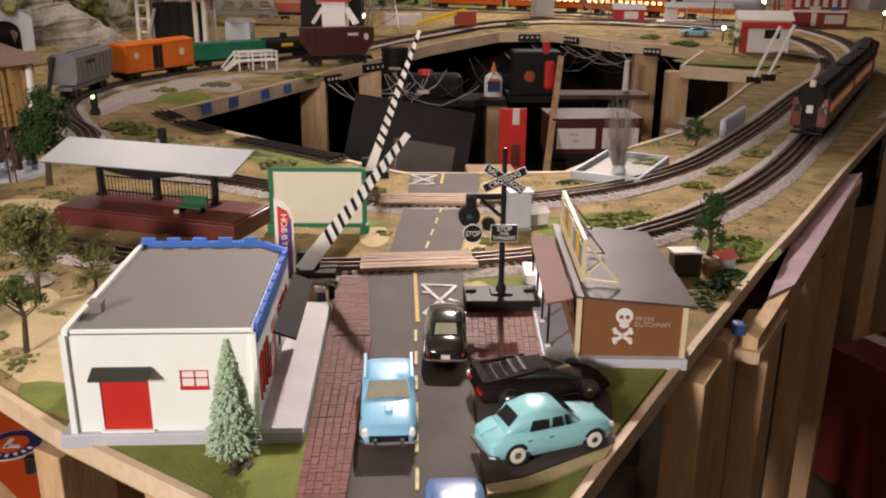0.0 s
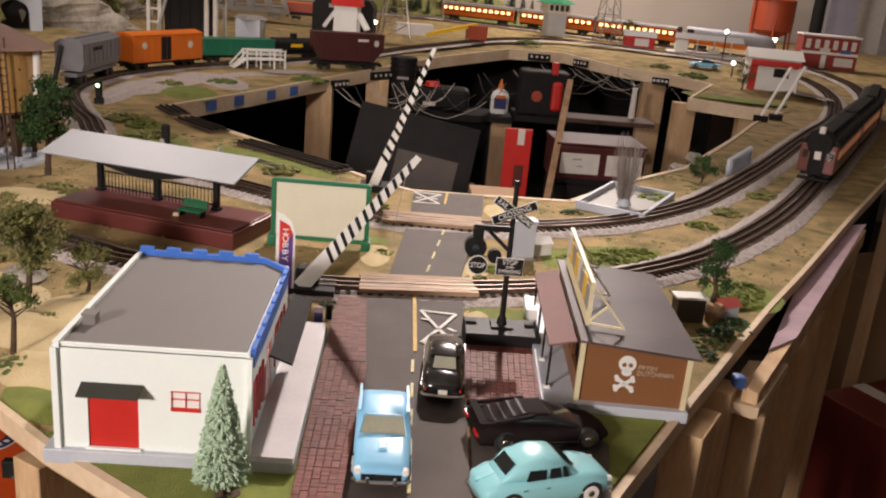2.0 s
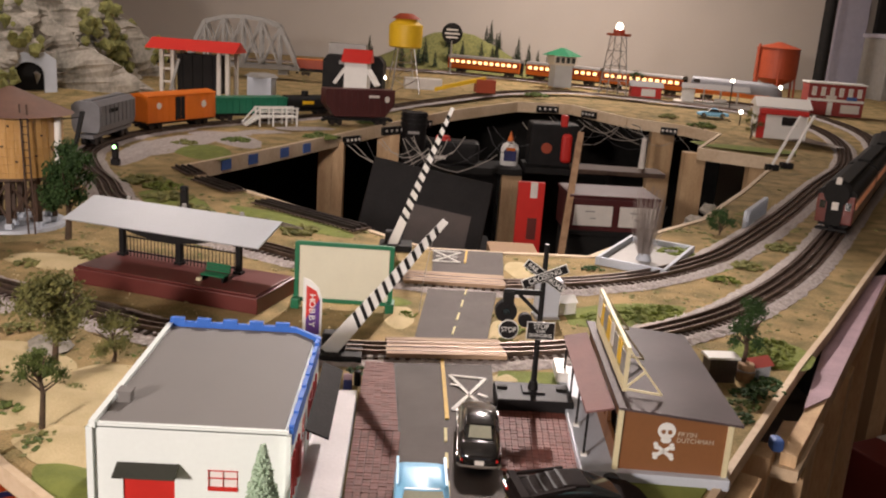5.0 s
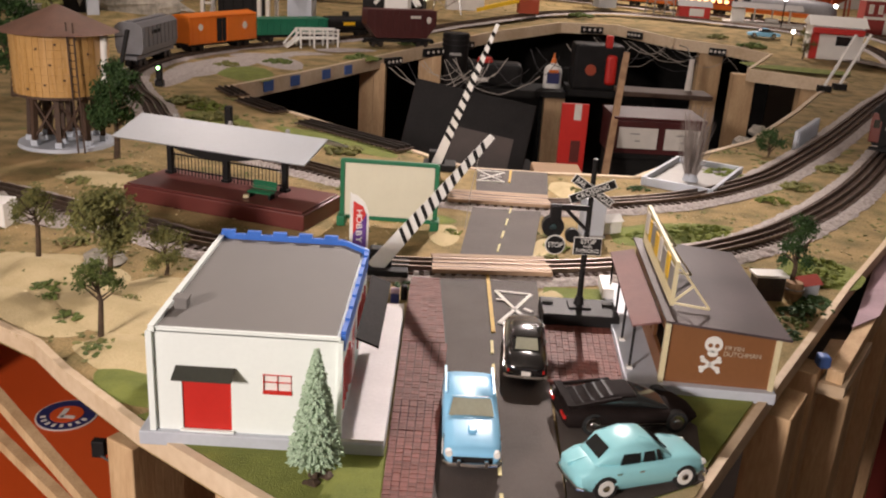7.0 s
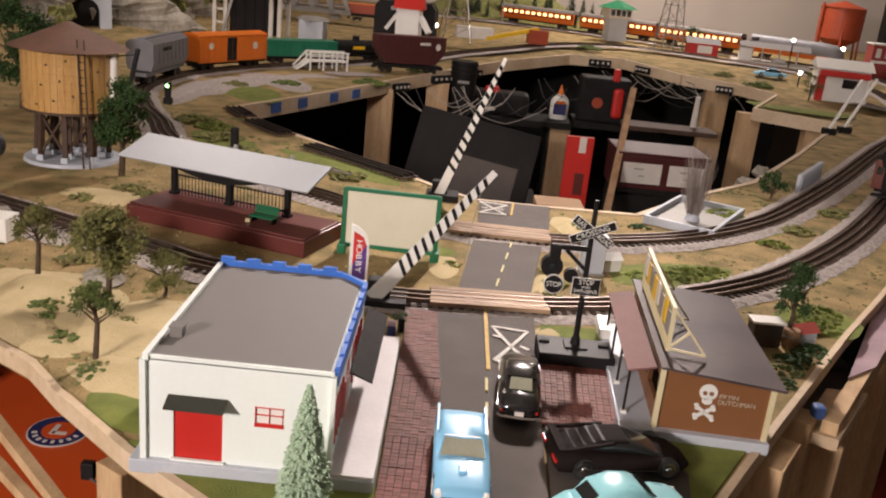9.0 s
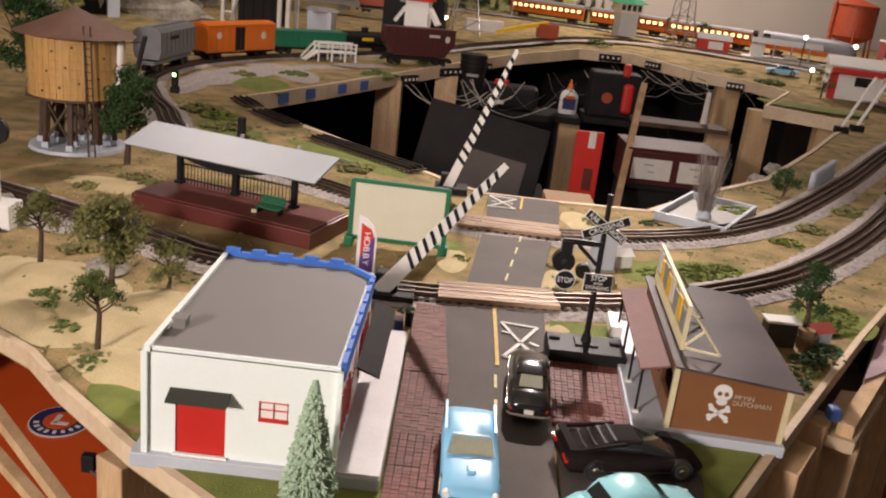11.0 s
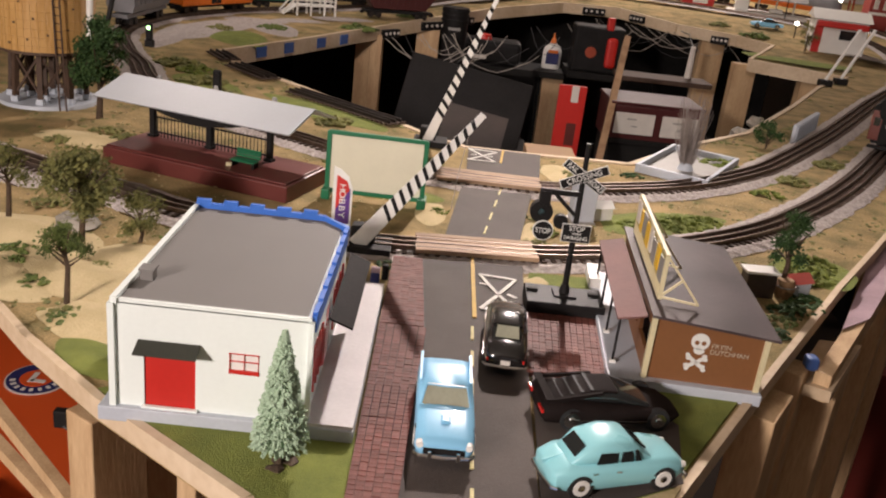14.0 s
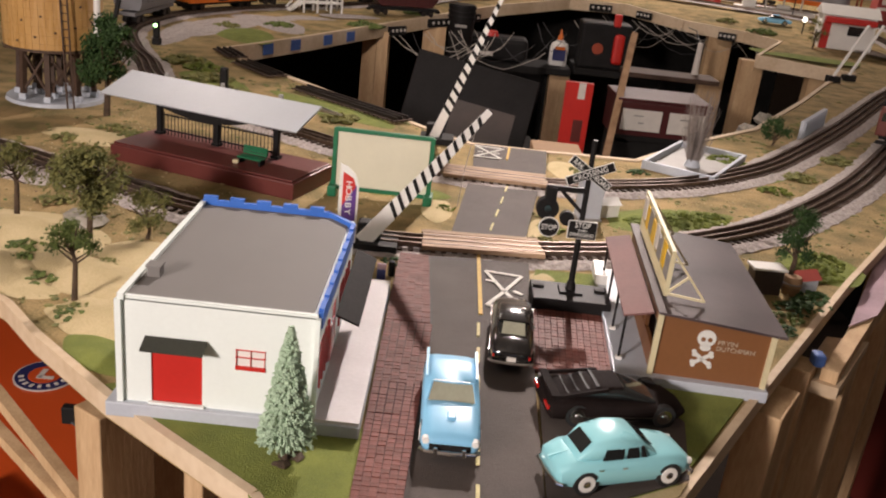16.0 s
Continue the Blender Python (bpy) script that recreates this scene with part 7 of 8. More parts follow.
o = thing("white_kiosk", "dark brown box with a white flat top behind the diner", "kiosk", pose(0.429, 0.945, 1.0, 0, 0, 4))
part("body", block(0, 0, 0.016, 0.038, 0.022, 0.032, bevel=0.001), DARKFILM, o)
part("top", block(0, 0, 0.0338, 0.044, 0.026, 0.0035, bevel=0.001), WHITE, o, "white flat top")
o = thing("barrel", "weathered brown model barrel behind the diner", "barrel", pose(0.465, 0.947, 1.0))
bm = bmesh.new()
loft(bm, [[(r * math.cos(k * math.tau / 18), r * math.sin(k * math.tau / 18), z) for k in range(18)] for z, r in ((0, 0.010), (0.012, 0.013), (0.024, 0.010))])
part("staves", bm, CARD, o)
part("hoop", tube(bmesh.new(), [(0.0128 * math.cos(k * math.tau / 24), 0.0128 * math.sin(k * math.tau / 24), 0.016) for k in range(25)], 0.0008), STEEL, o)
o = thing("mail_box", "blue model mailbox on the porch corner", "mailbox", pose(-0.045, 0.832, 1.0))
part("body", block(0, 0, 0.013, 0.010, 0.010, 0.022, bevel=0.001), NAVY, o)
part("cap", rod(bmesh.new(), (-0.005, 0, 0.024), (0.005, 0, 0.024), 0.005, 0.005, 14), LILAC, o)
part("foot", block(0, 0, 0.0015, 0.012, 0.012, 0.003), NAVY, o)
o = thing("bumper_post", "black and grey fluted post beside the shop", "post", pose(-0.036, 0.868, 1.0))
part("post", rod(bmesh.new(), (0, 0, 0), (0, 0, 0.018), 0.004), BLACK, o)

# dwarf signals and mast
for x, y, lens in ((-0.757, 2.20, GREENLIGHT), (-0.452, 1.70, BLACK)):
    o = thing("dwarf_signal", "small black trackside signal with lit lens" if lens is GREENLIGHT else "small black trackside signal, unlit", "signal", place(x, y), "dwarf signals")
    part("base", block(0, 0, 0.008, 0.02, 0.018, 0.016), BLACK, o)
    part("head", block(0, 0, 0.037, 0.016, 0.014, 0.042, bevel=0.003), BLACK, o)
    part("lens", rod(bmesh.new(), (0, -0.007, 0.048), (0, -0.0085, 0.048), 0.005, 0.005, 14), lens, o)
o = thing("signal_mast", "white signal mast with round black target", "signal", pose(-0.622, 1.05, 1.0))
part("base", block(0, 0, 0.018, 0.05, 0.04, 0.036, bevel=0.002), WHITE, o)
part("mast", rod(bmesh.new(), (0, 0, 0.03), (0, 0, 0.118), 0.0045, 0.0035, 12), WHITE, o)
part("target", rod(bmesh.new(), (0, -0.006, 0.135), (0, 0.002, 0.135), 0.020, 0.020, 28), BLACK, o)

# pedestal fountain of spray
o = thing("fountain", "square white-rimmed model fountain with a spray plume", "fountain", pose(0.4875, 1.5495, 1.0, 0, 0, 60))
for x, y, sx, sy in ((0, -0.064, 0.228, 0.007), (0, 0.064, 0.228, 0.007), (-0.1105, 0, 0.007, 0.121), (0.1105, 0, 0.007, 0.121)):
    part("rim", block(x, y, 0.008, sx, sy, 0.016, bevel=0.001), BASEGREY, o, "pale rim")
part("basin", block(0, 0, 0.003, 0.214, 0.121, 0.004), STEEL, o)
random.seed(5)
bm = bmesh.new()
for k in range(170):
    a, q = random.uniform(0, math.tau), random.uniform(0.2, 1)
    h = random.uniform(0.06, 0.15)
    rod(bm, (-0.029 + 0.006 * math.cos(a), -0.002 + 0.006 * math.sin(a), 0.004), (-0.029 + 0.034 * q * math.cos(a), -0.002 + 0.034 * q * math.sin(a), h), 0.0006, 0.0003, 4)
tagged(part("plume", bm, WATER, o, "translucent spray strands"), kind="stuff")
part("pedestal", rod(bmesh.new(), (-0.029, -0.002, 0.004), (-0.029, -0.002, 0.018), 0.016, 0.010, 16), BASEGREY, o)

# retaining rails and white crossing arms by the curve
o = thing("retaining_wall", "grey ribbed retaining wall along the curve", "wall", pose(0.865, 1.98, 1.0, 0, 0, 58))
part("panel", block(0, 0, 0.022, 0.24, 0.008, 0.044), BASEGREY, o)
for k in range(10):
    part("rib", block(-0.11 + k * 0.0244, -0.005, 0.022, 0.004, 0.004, 0.044), BASEGREY, o)
for x, y, s in ((1.255, 2.86, 1), (1.335, 2.93, 1)):
    o = thing("raised_barrier", "raised white barrier arm at the curve", "barrier", pose(x, y, 1.0), "raised barriers")
    part("base", block(0, 0, 0.01, 0.04, 0.03, 0.02), BLACK, o)
    part("arm", beam(bmesh.new(), (0, 0, 0.02), (0.07, 0, 0.19), 0.016, 0.004), WHITE, o)
o = thing("rock_outcrop", "rough grey-green rock slope at the pit rim", "rock", pose(0.80, 2.08, 0.975, 0, 0, 58))
random.seed(8)
for k in range(14):
    bm = bmesh.new()
    clump(bm, (random.uniform(-0.15, 0.15), random.uniform(-0.01, 0.03), random.uniform(-0.02, 0.015)), random.uniform(0.015, 0.03), 0.35, 0.7, 2)
    part("stone", bm, ROCK, o)

# ---- the pit ----
o = thing("dark_panel", "large dark grey translucent sheet leaning in the pit", "panel", pose(0.065, 2.66, 0.80, -30, 9, -4))
part("sheet", block(0, 0, 0.0, 0.40, 0.012, 0.34, bevel=0.004), DARKSHEET, o)
part("inner_sheet", block(0.05, -0.009, -0.03, 0.20, 0.004, 0.14), DARKFILM, o)
o = thing("stand_box", "dark crate on the floor propping the sheet", "crate", pose(0.10, 2.75, 0))
part("body", block(0, 0, 0.35, 0.40, 0.30, 0.70, bevel=0.006), BLACKMATT, o)
# glue bottle on a ledge
o = thing("glue_bottle", "white glue bottle with orange cap and printed label", "bottle", pose(0.432, 3.60, 0.842))
bm = bmesh.new()
loft(bm, [[(r * 1.15 * math.cos(k * math.tau / 24), r * 0.75 * math.sin(k * math.tau / 24), z) for k in range(24)] for z, r in ((0, 0.030), (0.004, 0.033), (0.07, 0.033), (0.088, 0.028), (0.098, 0.014), (0.104, 0.012))])
b = smooth(part("bottle", bm, WHITE, o))
part("cap", rod(bmesh.new(), (0, 0, 0.103), (0, 0, 0.122), 0.013, 0.009, 16), ORANGE, o, "orange twist cap")
part("nozzle", rod(bmesh.new(), (0, 0, 0.122), (0, 0, 0.142), 0.006, 0.003, 12), ORANGE, o)
part("label", block(0, -0.0255, 0.045, 0.052, 0.003, 0.048, bevel=0.001), NAVY, o, "navy printed label")
part("label_band", block(0, -0.0275, 0.072, 0.040, 0.003, 0.012), ORANGE, o)
slab("ledge", "dark shelf ledge inside the pit", "shelf", 0.41, 3.60, 0.829, 0.14, 0.2, 0.025, BLACKMATT)
slab("ledge_post", "dark post carrying the ledge", "post", 0.43, 3.66, 0.407, 0.08, 0.08, 0.814, BLACKMATT)
# black sheets added under the decks, standing in for the pit's deep shade
slab("pit_dark_sheet", "added black sheet for the shade below the far deck", "panel", 0.3, 4.35, 0.5, 2.6, 0.03, 1.0, BLACKMATT)
slab("pit_dark_sheet", "added black sheet for the shade below the left deck", "panel", -0.75, 3.1, 0.48, 0.03, 2.2, 0.96, BLACKMATT)
slab("pit_dark_sheet", "added black sheet for the shade below the right deck", "panel", 1.75, 3.6, 0.48, 0.03, 1.4, 0.96, BLACKMATT)
# red sheet with tape
o = thing("red_board", "bright red board standing in the pit with a strip of tape", "board", pose(0.40, 2.62, 0, 0, 0, 0))
part("board", block(0, 0, 0.475, 0.085, 0.015, 0.95, bevel=0.002), RED, o)
part("tape", block(0.008, -0.009, 0.925, 0.022, 0.002, 0.05, None), PAPER, o, "strip of masking tape")
part("smudge", block(0.01, -0.0085, 0.80, 0.03, 0.001, 0.07), MAROON, o)
# black cabinet with red lever
o = thing("black_controller", "black control box with red lever on the pit shelf", "control box", pose(0.60, 3.55, 0.86))
part("body", block(0, 0, 0.09, 0.20, 0.12, 0.18, bevel=0.01), BLACK, o)
part("dial", rod(bmesh.new(), (-0.03, -0.061, 0.08), (-0.03, -0.064, 0.08), 0.022, 0.022, 20), TANKRED, o)
part("lever", block(0.050, -0.07, 0.085, 0.044, 0.03, 0.12, bevel=0.014), RED, o, "red lever")
part("lever", block(0.035, -0.05, 0.195, 0.028, 0.03, 0.05, bevel=0.006), RED, o)
slab("control_shelf", "dark shelf below the control box", "shelf", 0.66, 3.58, 0.8465, 0.34, 0.2, 0.025, BLACKMATT)
o = thing("black_engine_box", "black rounded gadget with a red knob in the pit", "control box", pose(0.16, 3.45, 0.86))
part("body", block(0, 0, 0.05, 0.26, 0.12, 0.09, bevel=0.02), BLACK, o)
part("red_knob", rod(bmesh.new(), (-0.02, -0.02, 0.095), (-0.02, -0.02, 0.112), 0.032, 0.028, 20), RED, o, "red knob")
part("lettering_bar", block(-0.03, -0.0615, 0.03, 0.05, 0.002, 0.014), PAPER, o)
slab("gadget_shelf", "dark shelf inside the pit", "shelf", 0.16, 3.47, 0.846, 0.36, 0.18, 0.025, BLACKMATT)
# dark red case with white papers
o = thing("paper_case", "dark red case with white printed cards on a dark stand", "case", pose(0.67, 2.66, 0.79, 0, 0, 2))
part("case", block(0, 0.06, 0.06, 0.29, 0.20, 0.12, bevel=0.006), DEEPRED, o)
part("lid", block(0, 0.06, 0.124, 0.296, 0.206, 0.010, bevel=0.003), DEEPRED, o, "dark red lid")
for x, w in ((-0.068, 0.125), (0.076, 0.118)):
    p = part("card", block(x, -0.043, 0.064, w, 0.003, 0.066, bevel=0.001), PAPER, o, "white printed card")
    for k in range(2):
        part("lettering_bar", block(x - 0.01 + k * 0.01, -0.0452, 0.078 - k * 0.022, 0.03 - k * 0.012, 0.001, 0.004), STEEL, p)
part("base_rail", block(0, -0.045, 0.008, 0.30, 0.012, 0.014), BLACKMATT, o)
tagged(part("case_stand", block(0.67, 2.72, 0.395, 0.28, 0.20, 0.79, bevel=0.004), BLACKMATT), "black stand below the dark red case", "stand")
# boards and shelf between the legs
tagged(part("leaning_board", beam(bmesh.new(), (0.425, 2.20, 0.62), (0.590, 2.90, 1.065), 0.050, 0.020, up=(1, 0, 0)), PINESHADED), "pine board leaning across the pit", "board")
tagged(part("pit_shelf", block(0.84, 3.36, 0.885, 0.36, 0.14, 0.018, None, 0.002), TIMBER), "brown shelf board below the far deck", "shelf")
tagged(part("shelf_post", block(0.84, 3.40, 0.438, 0.05, 0.05, 0.876), BLACKMATT), "dark post below the shelf board", "post")
o = thing("motor_can", "dark blue-grey ribbed can fixed at the far deck edge", "motor housing", pose(0.02, 3.33, 0.87))
smooth(part("can", rod(bmesh.new(), (0, 0, 0), (0, 0, 0.20), 0.048, 0.050, 28), DARKSHEET, o), 50)
for k in range(3):
    part("band", rod(bmesh.new(), (0, 0, 0.15 + k * 0.018), (0, 0, 0.158 + k * 0.018), 0.053, 0.053, 28), BLACK, o)
part("label_bar", block(0, -0.0495, 0.125, 0.045, 0.002, 0.010), STEEL, o)
part("bracket", block(0.0, 0.045, 0.14, 0.03, 0.06, 0.02), BLACK, o)
tagged(part("pit_tray", block(0.58, 2.14, 0.80, 0.36, 0.26, 0.02, bevel=0.004), DARKSHEET), "dark grey tray in the pit", "tray")
tagged(part("tray_stand", block(0.58, 2.16, 0.395, 0.30, 0.2, 0.79), BLACKMATT), "black stand below the tray", "stand")
tagged(part("pit_block", block(0.12, 1.72, 0.44, 0.26, 0.16, 0.88, bevel=0.004), BLACKMATT), "dark box in the pit behind the road stub", "box")
tagged(part("brick_block", block(0.235, 1.66, 0.955, 0.10, 0.08, 0.05, pose(0, 0, 0), 0.003), CARD), "rough tan wood offcut at the pit rim", "offcut")
tagged(part("offcut_stand", block(0.235, 1.68, 0.465, 0.08, 0.06, 0.93), BLACKMATT), "dark post below the offcut", "post")

# wires and terminal strips along the far edge
random.seed(21)
for k in range(30):
    x = random.uniform(-0.25, 1.2)
    y = 3.05 + abs(x - (-0.25)) * 0.85 if x < 0.6 else 3.85 - (x - 0.6) * 0.3
    y -= 0.04
    w = random.uniform(0.12, 0.4)
    s = random.uniform(0.03, 0.11)
    n = 12
    z0, z1 = deck_z(y) - 0.03, deck_z(y) - random.uniform(0.02, 0.08)
    pts = [(x + w * j / n, y - 0.02 * math.sin(math.pi * j / n) - (0.08 * w if x > 0.5 else -0.3 * w) * j / n * 0.3, z0 + (z1 - z0) * j / n - s * math.sin(math.pi * j / n) + random.uniform(-0.004, 0.004)) for j in range(n + 1)]
    tagged(part("cable", tube(bmesh.new(), pts, random.uniform(0.0010, 0.0017), 6), WIRE if k % 3 else WIREDARK), "thin wire sagging below the far deck edge" if k % 3 else "dark wire sagging below the far deck edge", "cable", group="cables")
for x, y, w, t in ((-0.20, 3.08, 0.09, 55), (-0.06, 3.30, 0.12, 50), (0.05, 3.44, 0.12, 48), (0.62, 3.92, 0.10, 5), (0.80, 3.86, 0.08, -50), (1.10, 3.62, 0.07, -20)):
    o = thing("terminal_strip", "black terminal strip with pale screws on the deck edge", "terminal strip", pose(x, y - 0.02, deck_z(y) - 0.022, 0, 0, t), "terminal strips")
    part("body", block(0, 0, 0, w, 0.014, 0.03, bevel=0.002), BLACK, o)
    for k in range(4):
        part("screw", rod(bmesh.new(), (-w * 0.36 + k * w * 0.24, -0.007, 0.002), (-w * 0.36 + k * w * 0.24, -0.0095, 0.002), 0.0055, 0.0055, 10), PAPER, o)
for k, (x, y) in enumerate(((-0.525, 2.40), (-0.47, 2.52), (-0.40, 2.68), (-0.345, 2.80))):
    ob = part("tape_strip", block(0, 0, 0, 0.045, 0.003, 0.030), BLUETAPE)
    ob.matrix_world = pose(x + 0.016, y - 0.008, 0.985, 0, 0, 65)
    tagged(ob, "strip of blue tape on the board edge", "tape", group="tape strips")
ob = part("hanging_tag", rod(bmesh.new(), (0, 0, -0.06), (0, 0, 0.06), 0.014, 0.010, 12), PAPER)
ob.matrix_world = pose(0.948, 3.40, 0.955)
tagged(ob, "pale tube hanging from the far deck edge", "tube")
tagged(part("hanging_wire", tube(bmesh.new(), [(0.948, 3.40, 1.01), (0.948, 3.5, 1.05), (0.96, 3.68, 1.04)], 0.002), WIREDARK), "dark wire holding the tube", "cable")

# ---- below the table at the near left ----
o = thing("orange_carton", "large orange-red carton with a round navy emblem", "carton", pose(-0.86, 1.33, 0, 0, 0, 0))
part("body", block(0.0, 0.0, 0.30, 0.96, 1.10, 0.60, bevel=0.004), ORANGERED, o)
m = pose(0.240, -0.123, 0.6005) @ Matrix.Scale(0.98, 4)
ring = part("emblem", rod(bmesh.new(), (0, 0, 0), (0, 0, 0.0015), 0.052, 0.052, 40), PAPER, o)
ring.matrix_basis = m
part("navy_ring", rod(bmesh.new(), (0, 0, 0.0015), (0, 0, 0.0025), 0.049, 0.049, 40), NAVY, ring)
part("orange_disc", rod(bmesh.new(), (0, 0, 0.0025), (0, 0, 0.0035), 0.028, 0.028, 32), ORANGERED, ring)
bm = block(-0.006, 0.001, 0.0039, 0.009, 0.032, 0.0008)
bx(bm, 0.006, -0.010, 0.0039, 0.024, 0.009, 0.0008)
part("pale_mark", bm, PAPER, ring)
for k in range(8):
    a = math.radians(200 + k * 20)
    part("lettering_bar", block(0, 0, 0.0029, 0.006, 0.009, 0.0008, pose(0.0385 * math.cos(a), 0.0385 * math.sin(a), 0, 0, 0, math.degrees(a) + 90)), PAPER, ring)
o = thing("yellow_carton", "yellow printed carton on the floor under the table", "carton", pose(-0.50, 0.70, 0, 0, 0, -31))
part("body", block(0, 0, 0.33, 0.30, 0.16, 0.66, bevel=0.003), YELLOW, o)
part("orange_panel", block(0, -0.081, 0.56, 0.20, 0.002, 0.10), ORANGE, o)
for k in range(3):
    part("lettering_bar", block(-0.01, -0.0825, 0.59 - k * 0.03, 0.14 - k * 0.02, 0.001, 0.012), MAROON, o)
o = thing("red_carton", "red carton on the floor under the table", "carton", pose(-0.13, 0.70, 0, 0, 0, -31))
part("body", block(0, 0, 0.30, 0.26, 0.18, 0.60, bevel=0.003), ORANGERED, o)
part("yellow_band", block(-0.02, -0.0915, 0.52, 0.20, 0.002, 0.035), YELLOW, o, "yellow printed band")
for k in range(5):
    part("lettering_bar", block(-0.09 + k * 0.035, -0.093, 0.52, 0.022, 0.001, 0.014), BLACKMATT, o)
o = thing("track_carton", "flat carton with a yellow lettered band under the table", "carton", pose(-0.296, 0.816, 0, 0, 0, 46))
part("body", block(0, 0, 0.35, 0.16, 0.044, 0.70, bevel=0.002), LAVENDER, o)
band = part("yellow_band", block(0, 0.004, 0.7008, 0.158, 0.027, 0.002), YELLOW, o, "yellow printed band")
letters("O AND O-", 0.013, BLACKMATT, band, pose(0, 0.004, 0.7022), 1.15)
tagged(part("plug_wire", tube(bmesh.new(), [(-0.352, 0.702, 0.866), (-0.33, 0.69, 0.862), (-0.30, 0.655, 0.868), (-0.262, 0.60, 0.862), (-0.225, 0.575, 0.85)], 0.0016), WIREDARK), "dark wire looped under the table edge", "cable")
tagged(part("junction_box", block(-0.352, 0.704, 0.873, 0.014, 0.010, 0.020, bevel=0.001), BLACK), "small black junction box under the table", "junction box")
# cartons beyond the right edge
DARKRED = mat("dark_red_carton", (0.16, 0.02, 0.014), 0.6, var=0.15, scale=8)
for x, y, z, sx, sy, sz, m_, lab in ((1.66, 2.53, 0.30, 0.34, 0.36, 0.60, CARD, "brown cardboard carton on the floor"), (1.42, 1.94, 0.20, 0.30, 0.30, 0.40, DARKRED, "dark red carton on the floor"), (1.95, 2.2, 0.40, 0.4, 0.34, 0.80, CARD, "brown cardboard carton on the floor")):
    o = thing("carton", lab, "carton", pose(x, y, 0, 0, 0, 25), "floor cartons")
    part("body", block(0, 0, z, sx, sy, sz, bevel=0.005), m_, o)
    part("tape", block(0, 0, sz + 0.0012, 0.05, sy * 0.98, 0.002), PAPER if m_ is DARKRED else CARD, o)
tagged(part("blue_clip", block(0.452, 0.800, 0.984, 0.014, 0.018, 0.016, None, 0.004), BLUETAPE), "small blue clip under the table rim", "clip")


# turf and ground litter, too many to count
def clear_of(x, y):
    """Whether a spot on the deck is free of roads, buildings, tracks and the pit."""
    if -0.25 < x < 0.26 and y < 0.93 or -0.03 < x < 0.22 and y < 1.53 or 0.19 < x < 0.38 and 0.63 < y < 0.96:
        return False
    if -0.52 < x < -0.15 and 1.08 < y < 1.36 or 0.36 < x < 0.62 and 1.40 < y < 1.68:
        return False
    def inside(ring):
        hit = False
        for (ax, ay), (qx, qy) in zip(ring, ring[1:] + ring[:1]):
            if (ay > y) != (qy > y) and x < ax + (y - ay) / (qy - ay) * (qx - ax):
                hit = not hit
        return hit
    if not inside(OUTER) or inside(PIT):
        return False
    return all((x - p.x) ** 2 + (y - p.y) ** 2 > 0.05 ** 2 for p in NEAR_LINES)


NEAR_LINES = [p for line in (LINE_A, LINE_B, LINE_C) for p in glide([(*q, 0) for q in line], 0.04)]
random.seed(57)
for name, material, count, lo, hi, label in (("turf", LEAFOLIVE, 1000, 0.002, 0.005, "olive scenic turf sprinkled over the deck"), ("turf", LEAFMID, 300, 0.002, 0.004, "green scenic turf sprinkled over the deck"), ("ground_litter", TIMBER, 80, 0.001, 0.0025, "dark twigs and earth sprinkled over the deck")):
    bm = bmesh.new()
    made = 0
    while made < count:
        if made % 3:
            x, y = random.uniform(-0.8, 0.95), random.uniform(0.55, 2.1)
        else:
            x, y = random.uniform(-1.2, 2.0), random.uniform(1.4, 5.0)
        if noise.noise((x * 9, y * 9, 3.0)) < -0.05 or not clear_of(x, y):
            continue
        k = 1.0 if y < 1.6 else 1.8
        clump(bm, (x, y, deck_z(y) + 0.0005), random.uniform(lo, hi) * k, 0.5, 0.25)
        made += 1
    tagged(part(name, bm, material), label, "turf", kind="stuff")


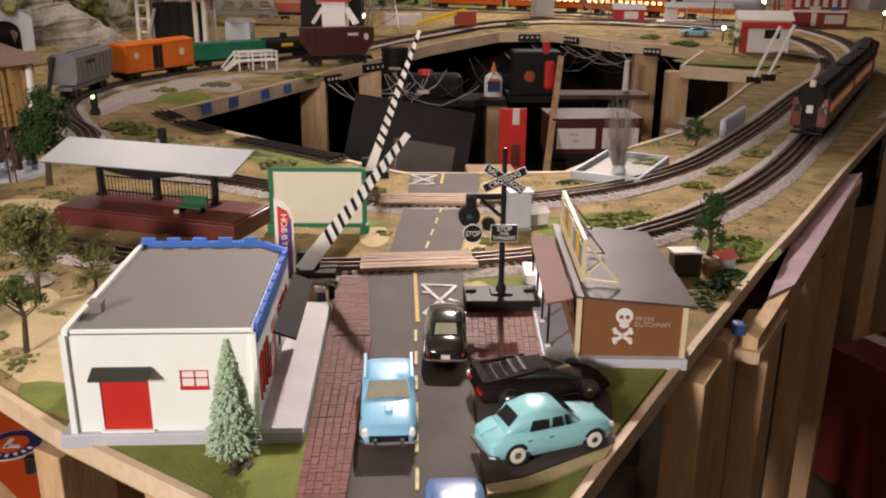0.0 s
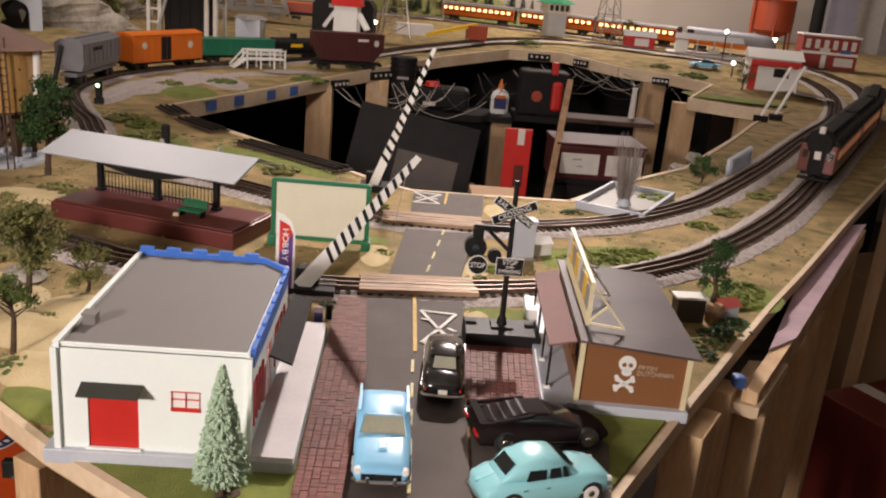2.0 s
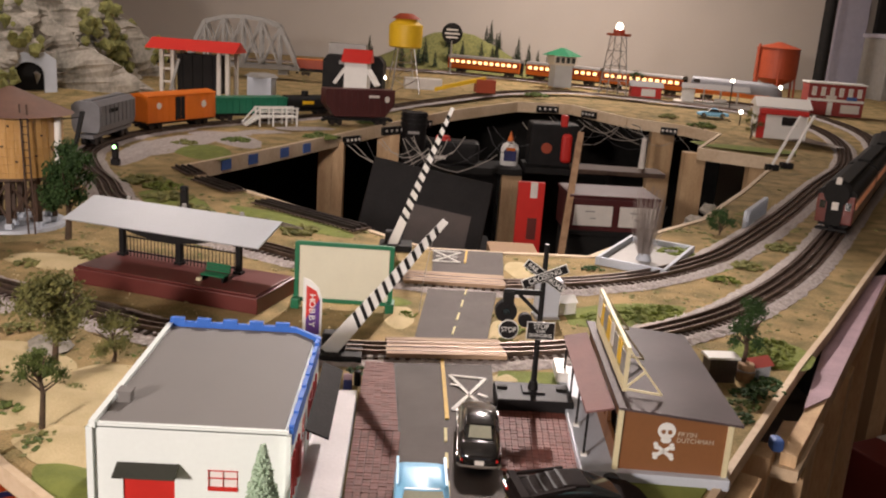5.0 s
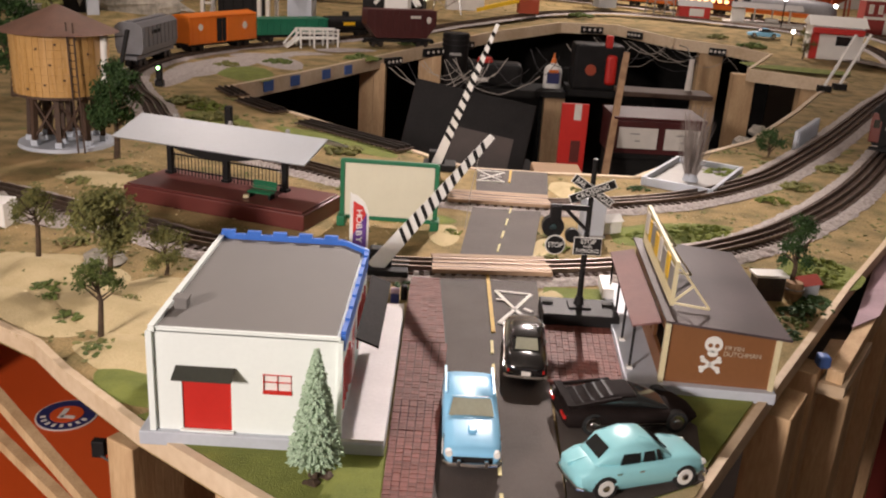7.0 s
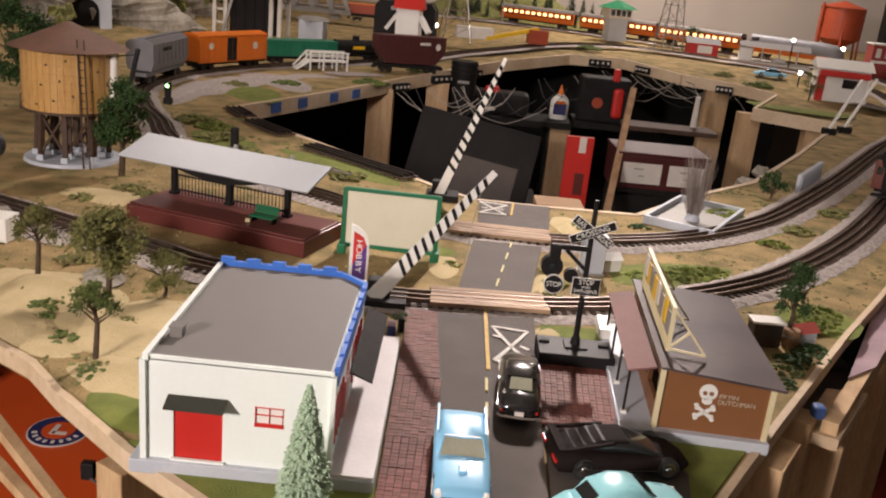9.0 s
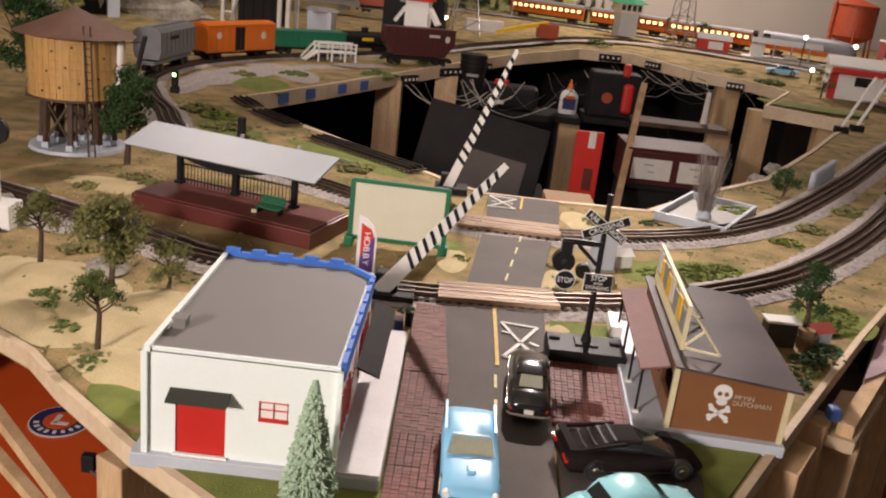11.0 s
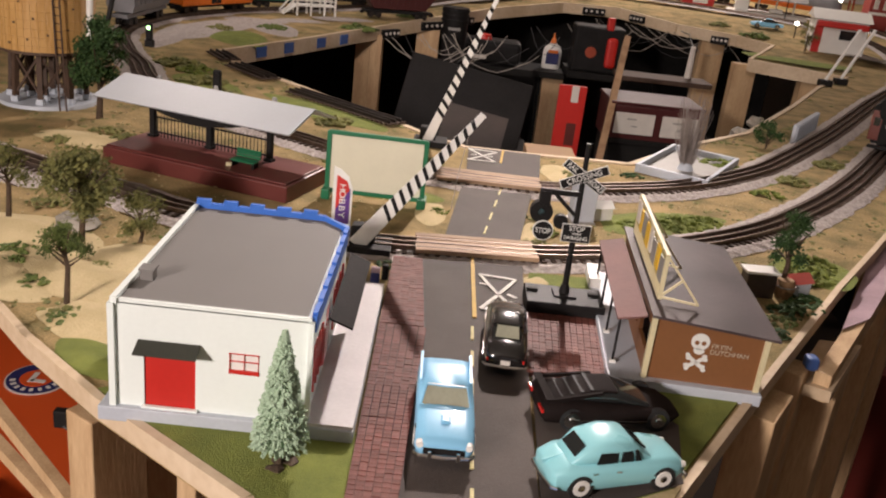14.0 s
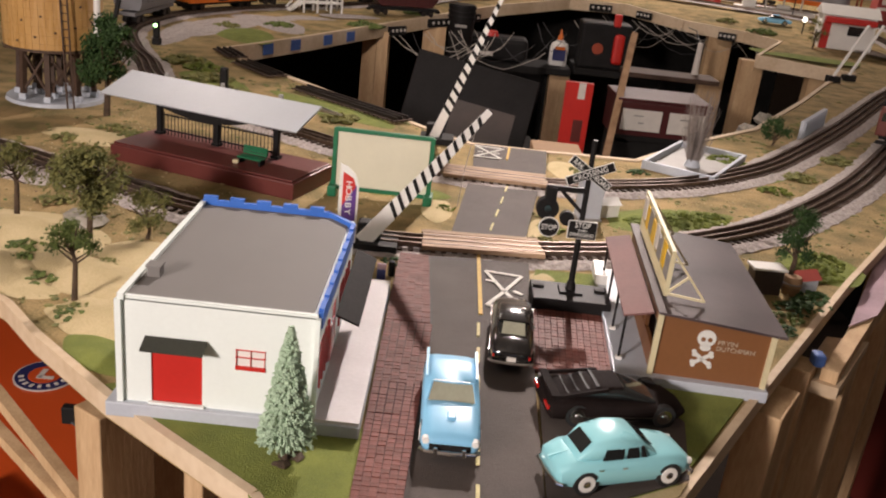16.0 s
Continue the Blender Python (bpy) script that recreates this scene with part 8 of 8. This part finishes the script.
# ---- brick pavers of both sidewalks ----
def pavers(name, quad, z, rows, cols, label):
    """A sidewalk slab with rows of single pavers; quad: near left, near right, far right, far left."""
    slab_ = tagged(part(name, prism(bmesh.new(), quad, 1.0, z - 0.0012), MORTAR), label, "sidewalk", kind="structure")
    a, b, c, d = [Vector((*p, 0)) for p in quad]
    shared = {}
    for r in range(rows):
        v = (r + 0.5) / rows
        lo, hi = a.lerp(d, v), b.lerp(c, v)
        w = (hi - lo).length / cols
        depth = ((a.lerp(d, (r + 1) / rows) - a.lerp(d, r / rows)).length) * 0.955
        turn = math.degrees(math.atan2(hi.y - lo.y, hi.x - lo.x))
        for q in range(cols):
            u = (q + 0.5 + (0.25 if r % 2 else -0.25)) / cols
            p = lo.lerp(hi, min(max(u, 0.5 / cols), 1 - 0.5 / cols)) if cols < 3 else lo.lerp(hi, (q + 0.5) / cols)
            key = (round(w, 3), round(depth, 4))
            if key not in shared:
                bm = block(0, 0, 0, w * 0.97, depth, 0.0022, bevel=0.0)
                top = [v_ for v_ in bm.verts if v_.co.z > 0]
                for v_ in top:
                    v_.co.x *= 0.975
                    v_.co.y *= 0.95
                me = bpy.data.meshes.new("paver")
                bm.to_mesh(me)
                bm.free()
                me.materials.append(PAVER)
                shared[key] = me
            ob = new("paver", shared[key])
            ob.parent = slab_
            ob.matrix_basis = pose(p.x, p.y, z - 0.0006 + random.uniform(-0.0003, 0.0003), 0, 0, turn)
    return slab_


random.seed(2)
pavers("sidewalk", [(-0.030, 0.40), (0.0075, 0.40), (0.0185, 0.735), (-0.031, 0.735)], 1.0075, 56, 6, "red brick paved sidewalk beside the road, near stretch")
pavers("sidewalk", [(-0.031, 0.737), (0.0160, 0.737), (0.0060, 0.925), (-0.030, 0.925)], 1.0075, 30, 5, "red brick paved sidewalk beside the road, far stretch")
pavers("sidewalk", [(0.119, 0.668), (0.198, 0.665), (0.2105, 0.812), (0.126, 0.812)], 1.006, 20, 12, "red brick paved parking pad beside the diner")
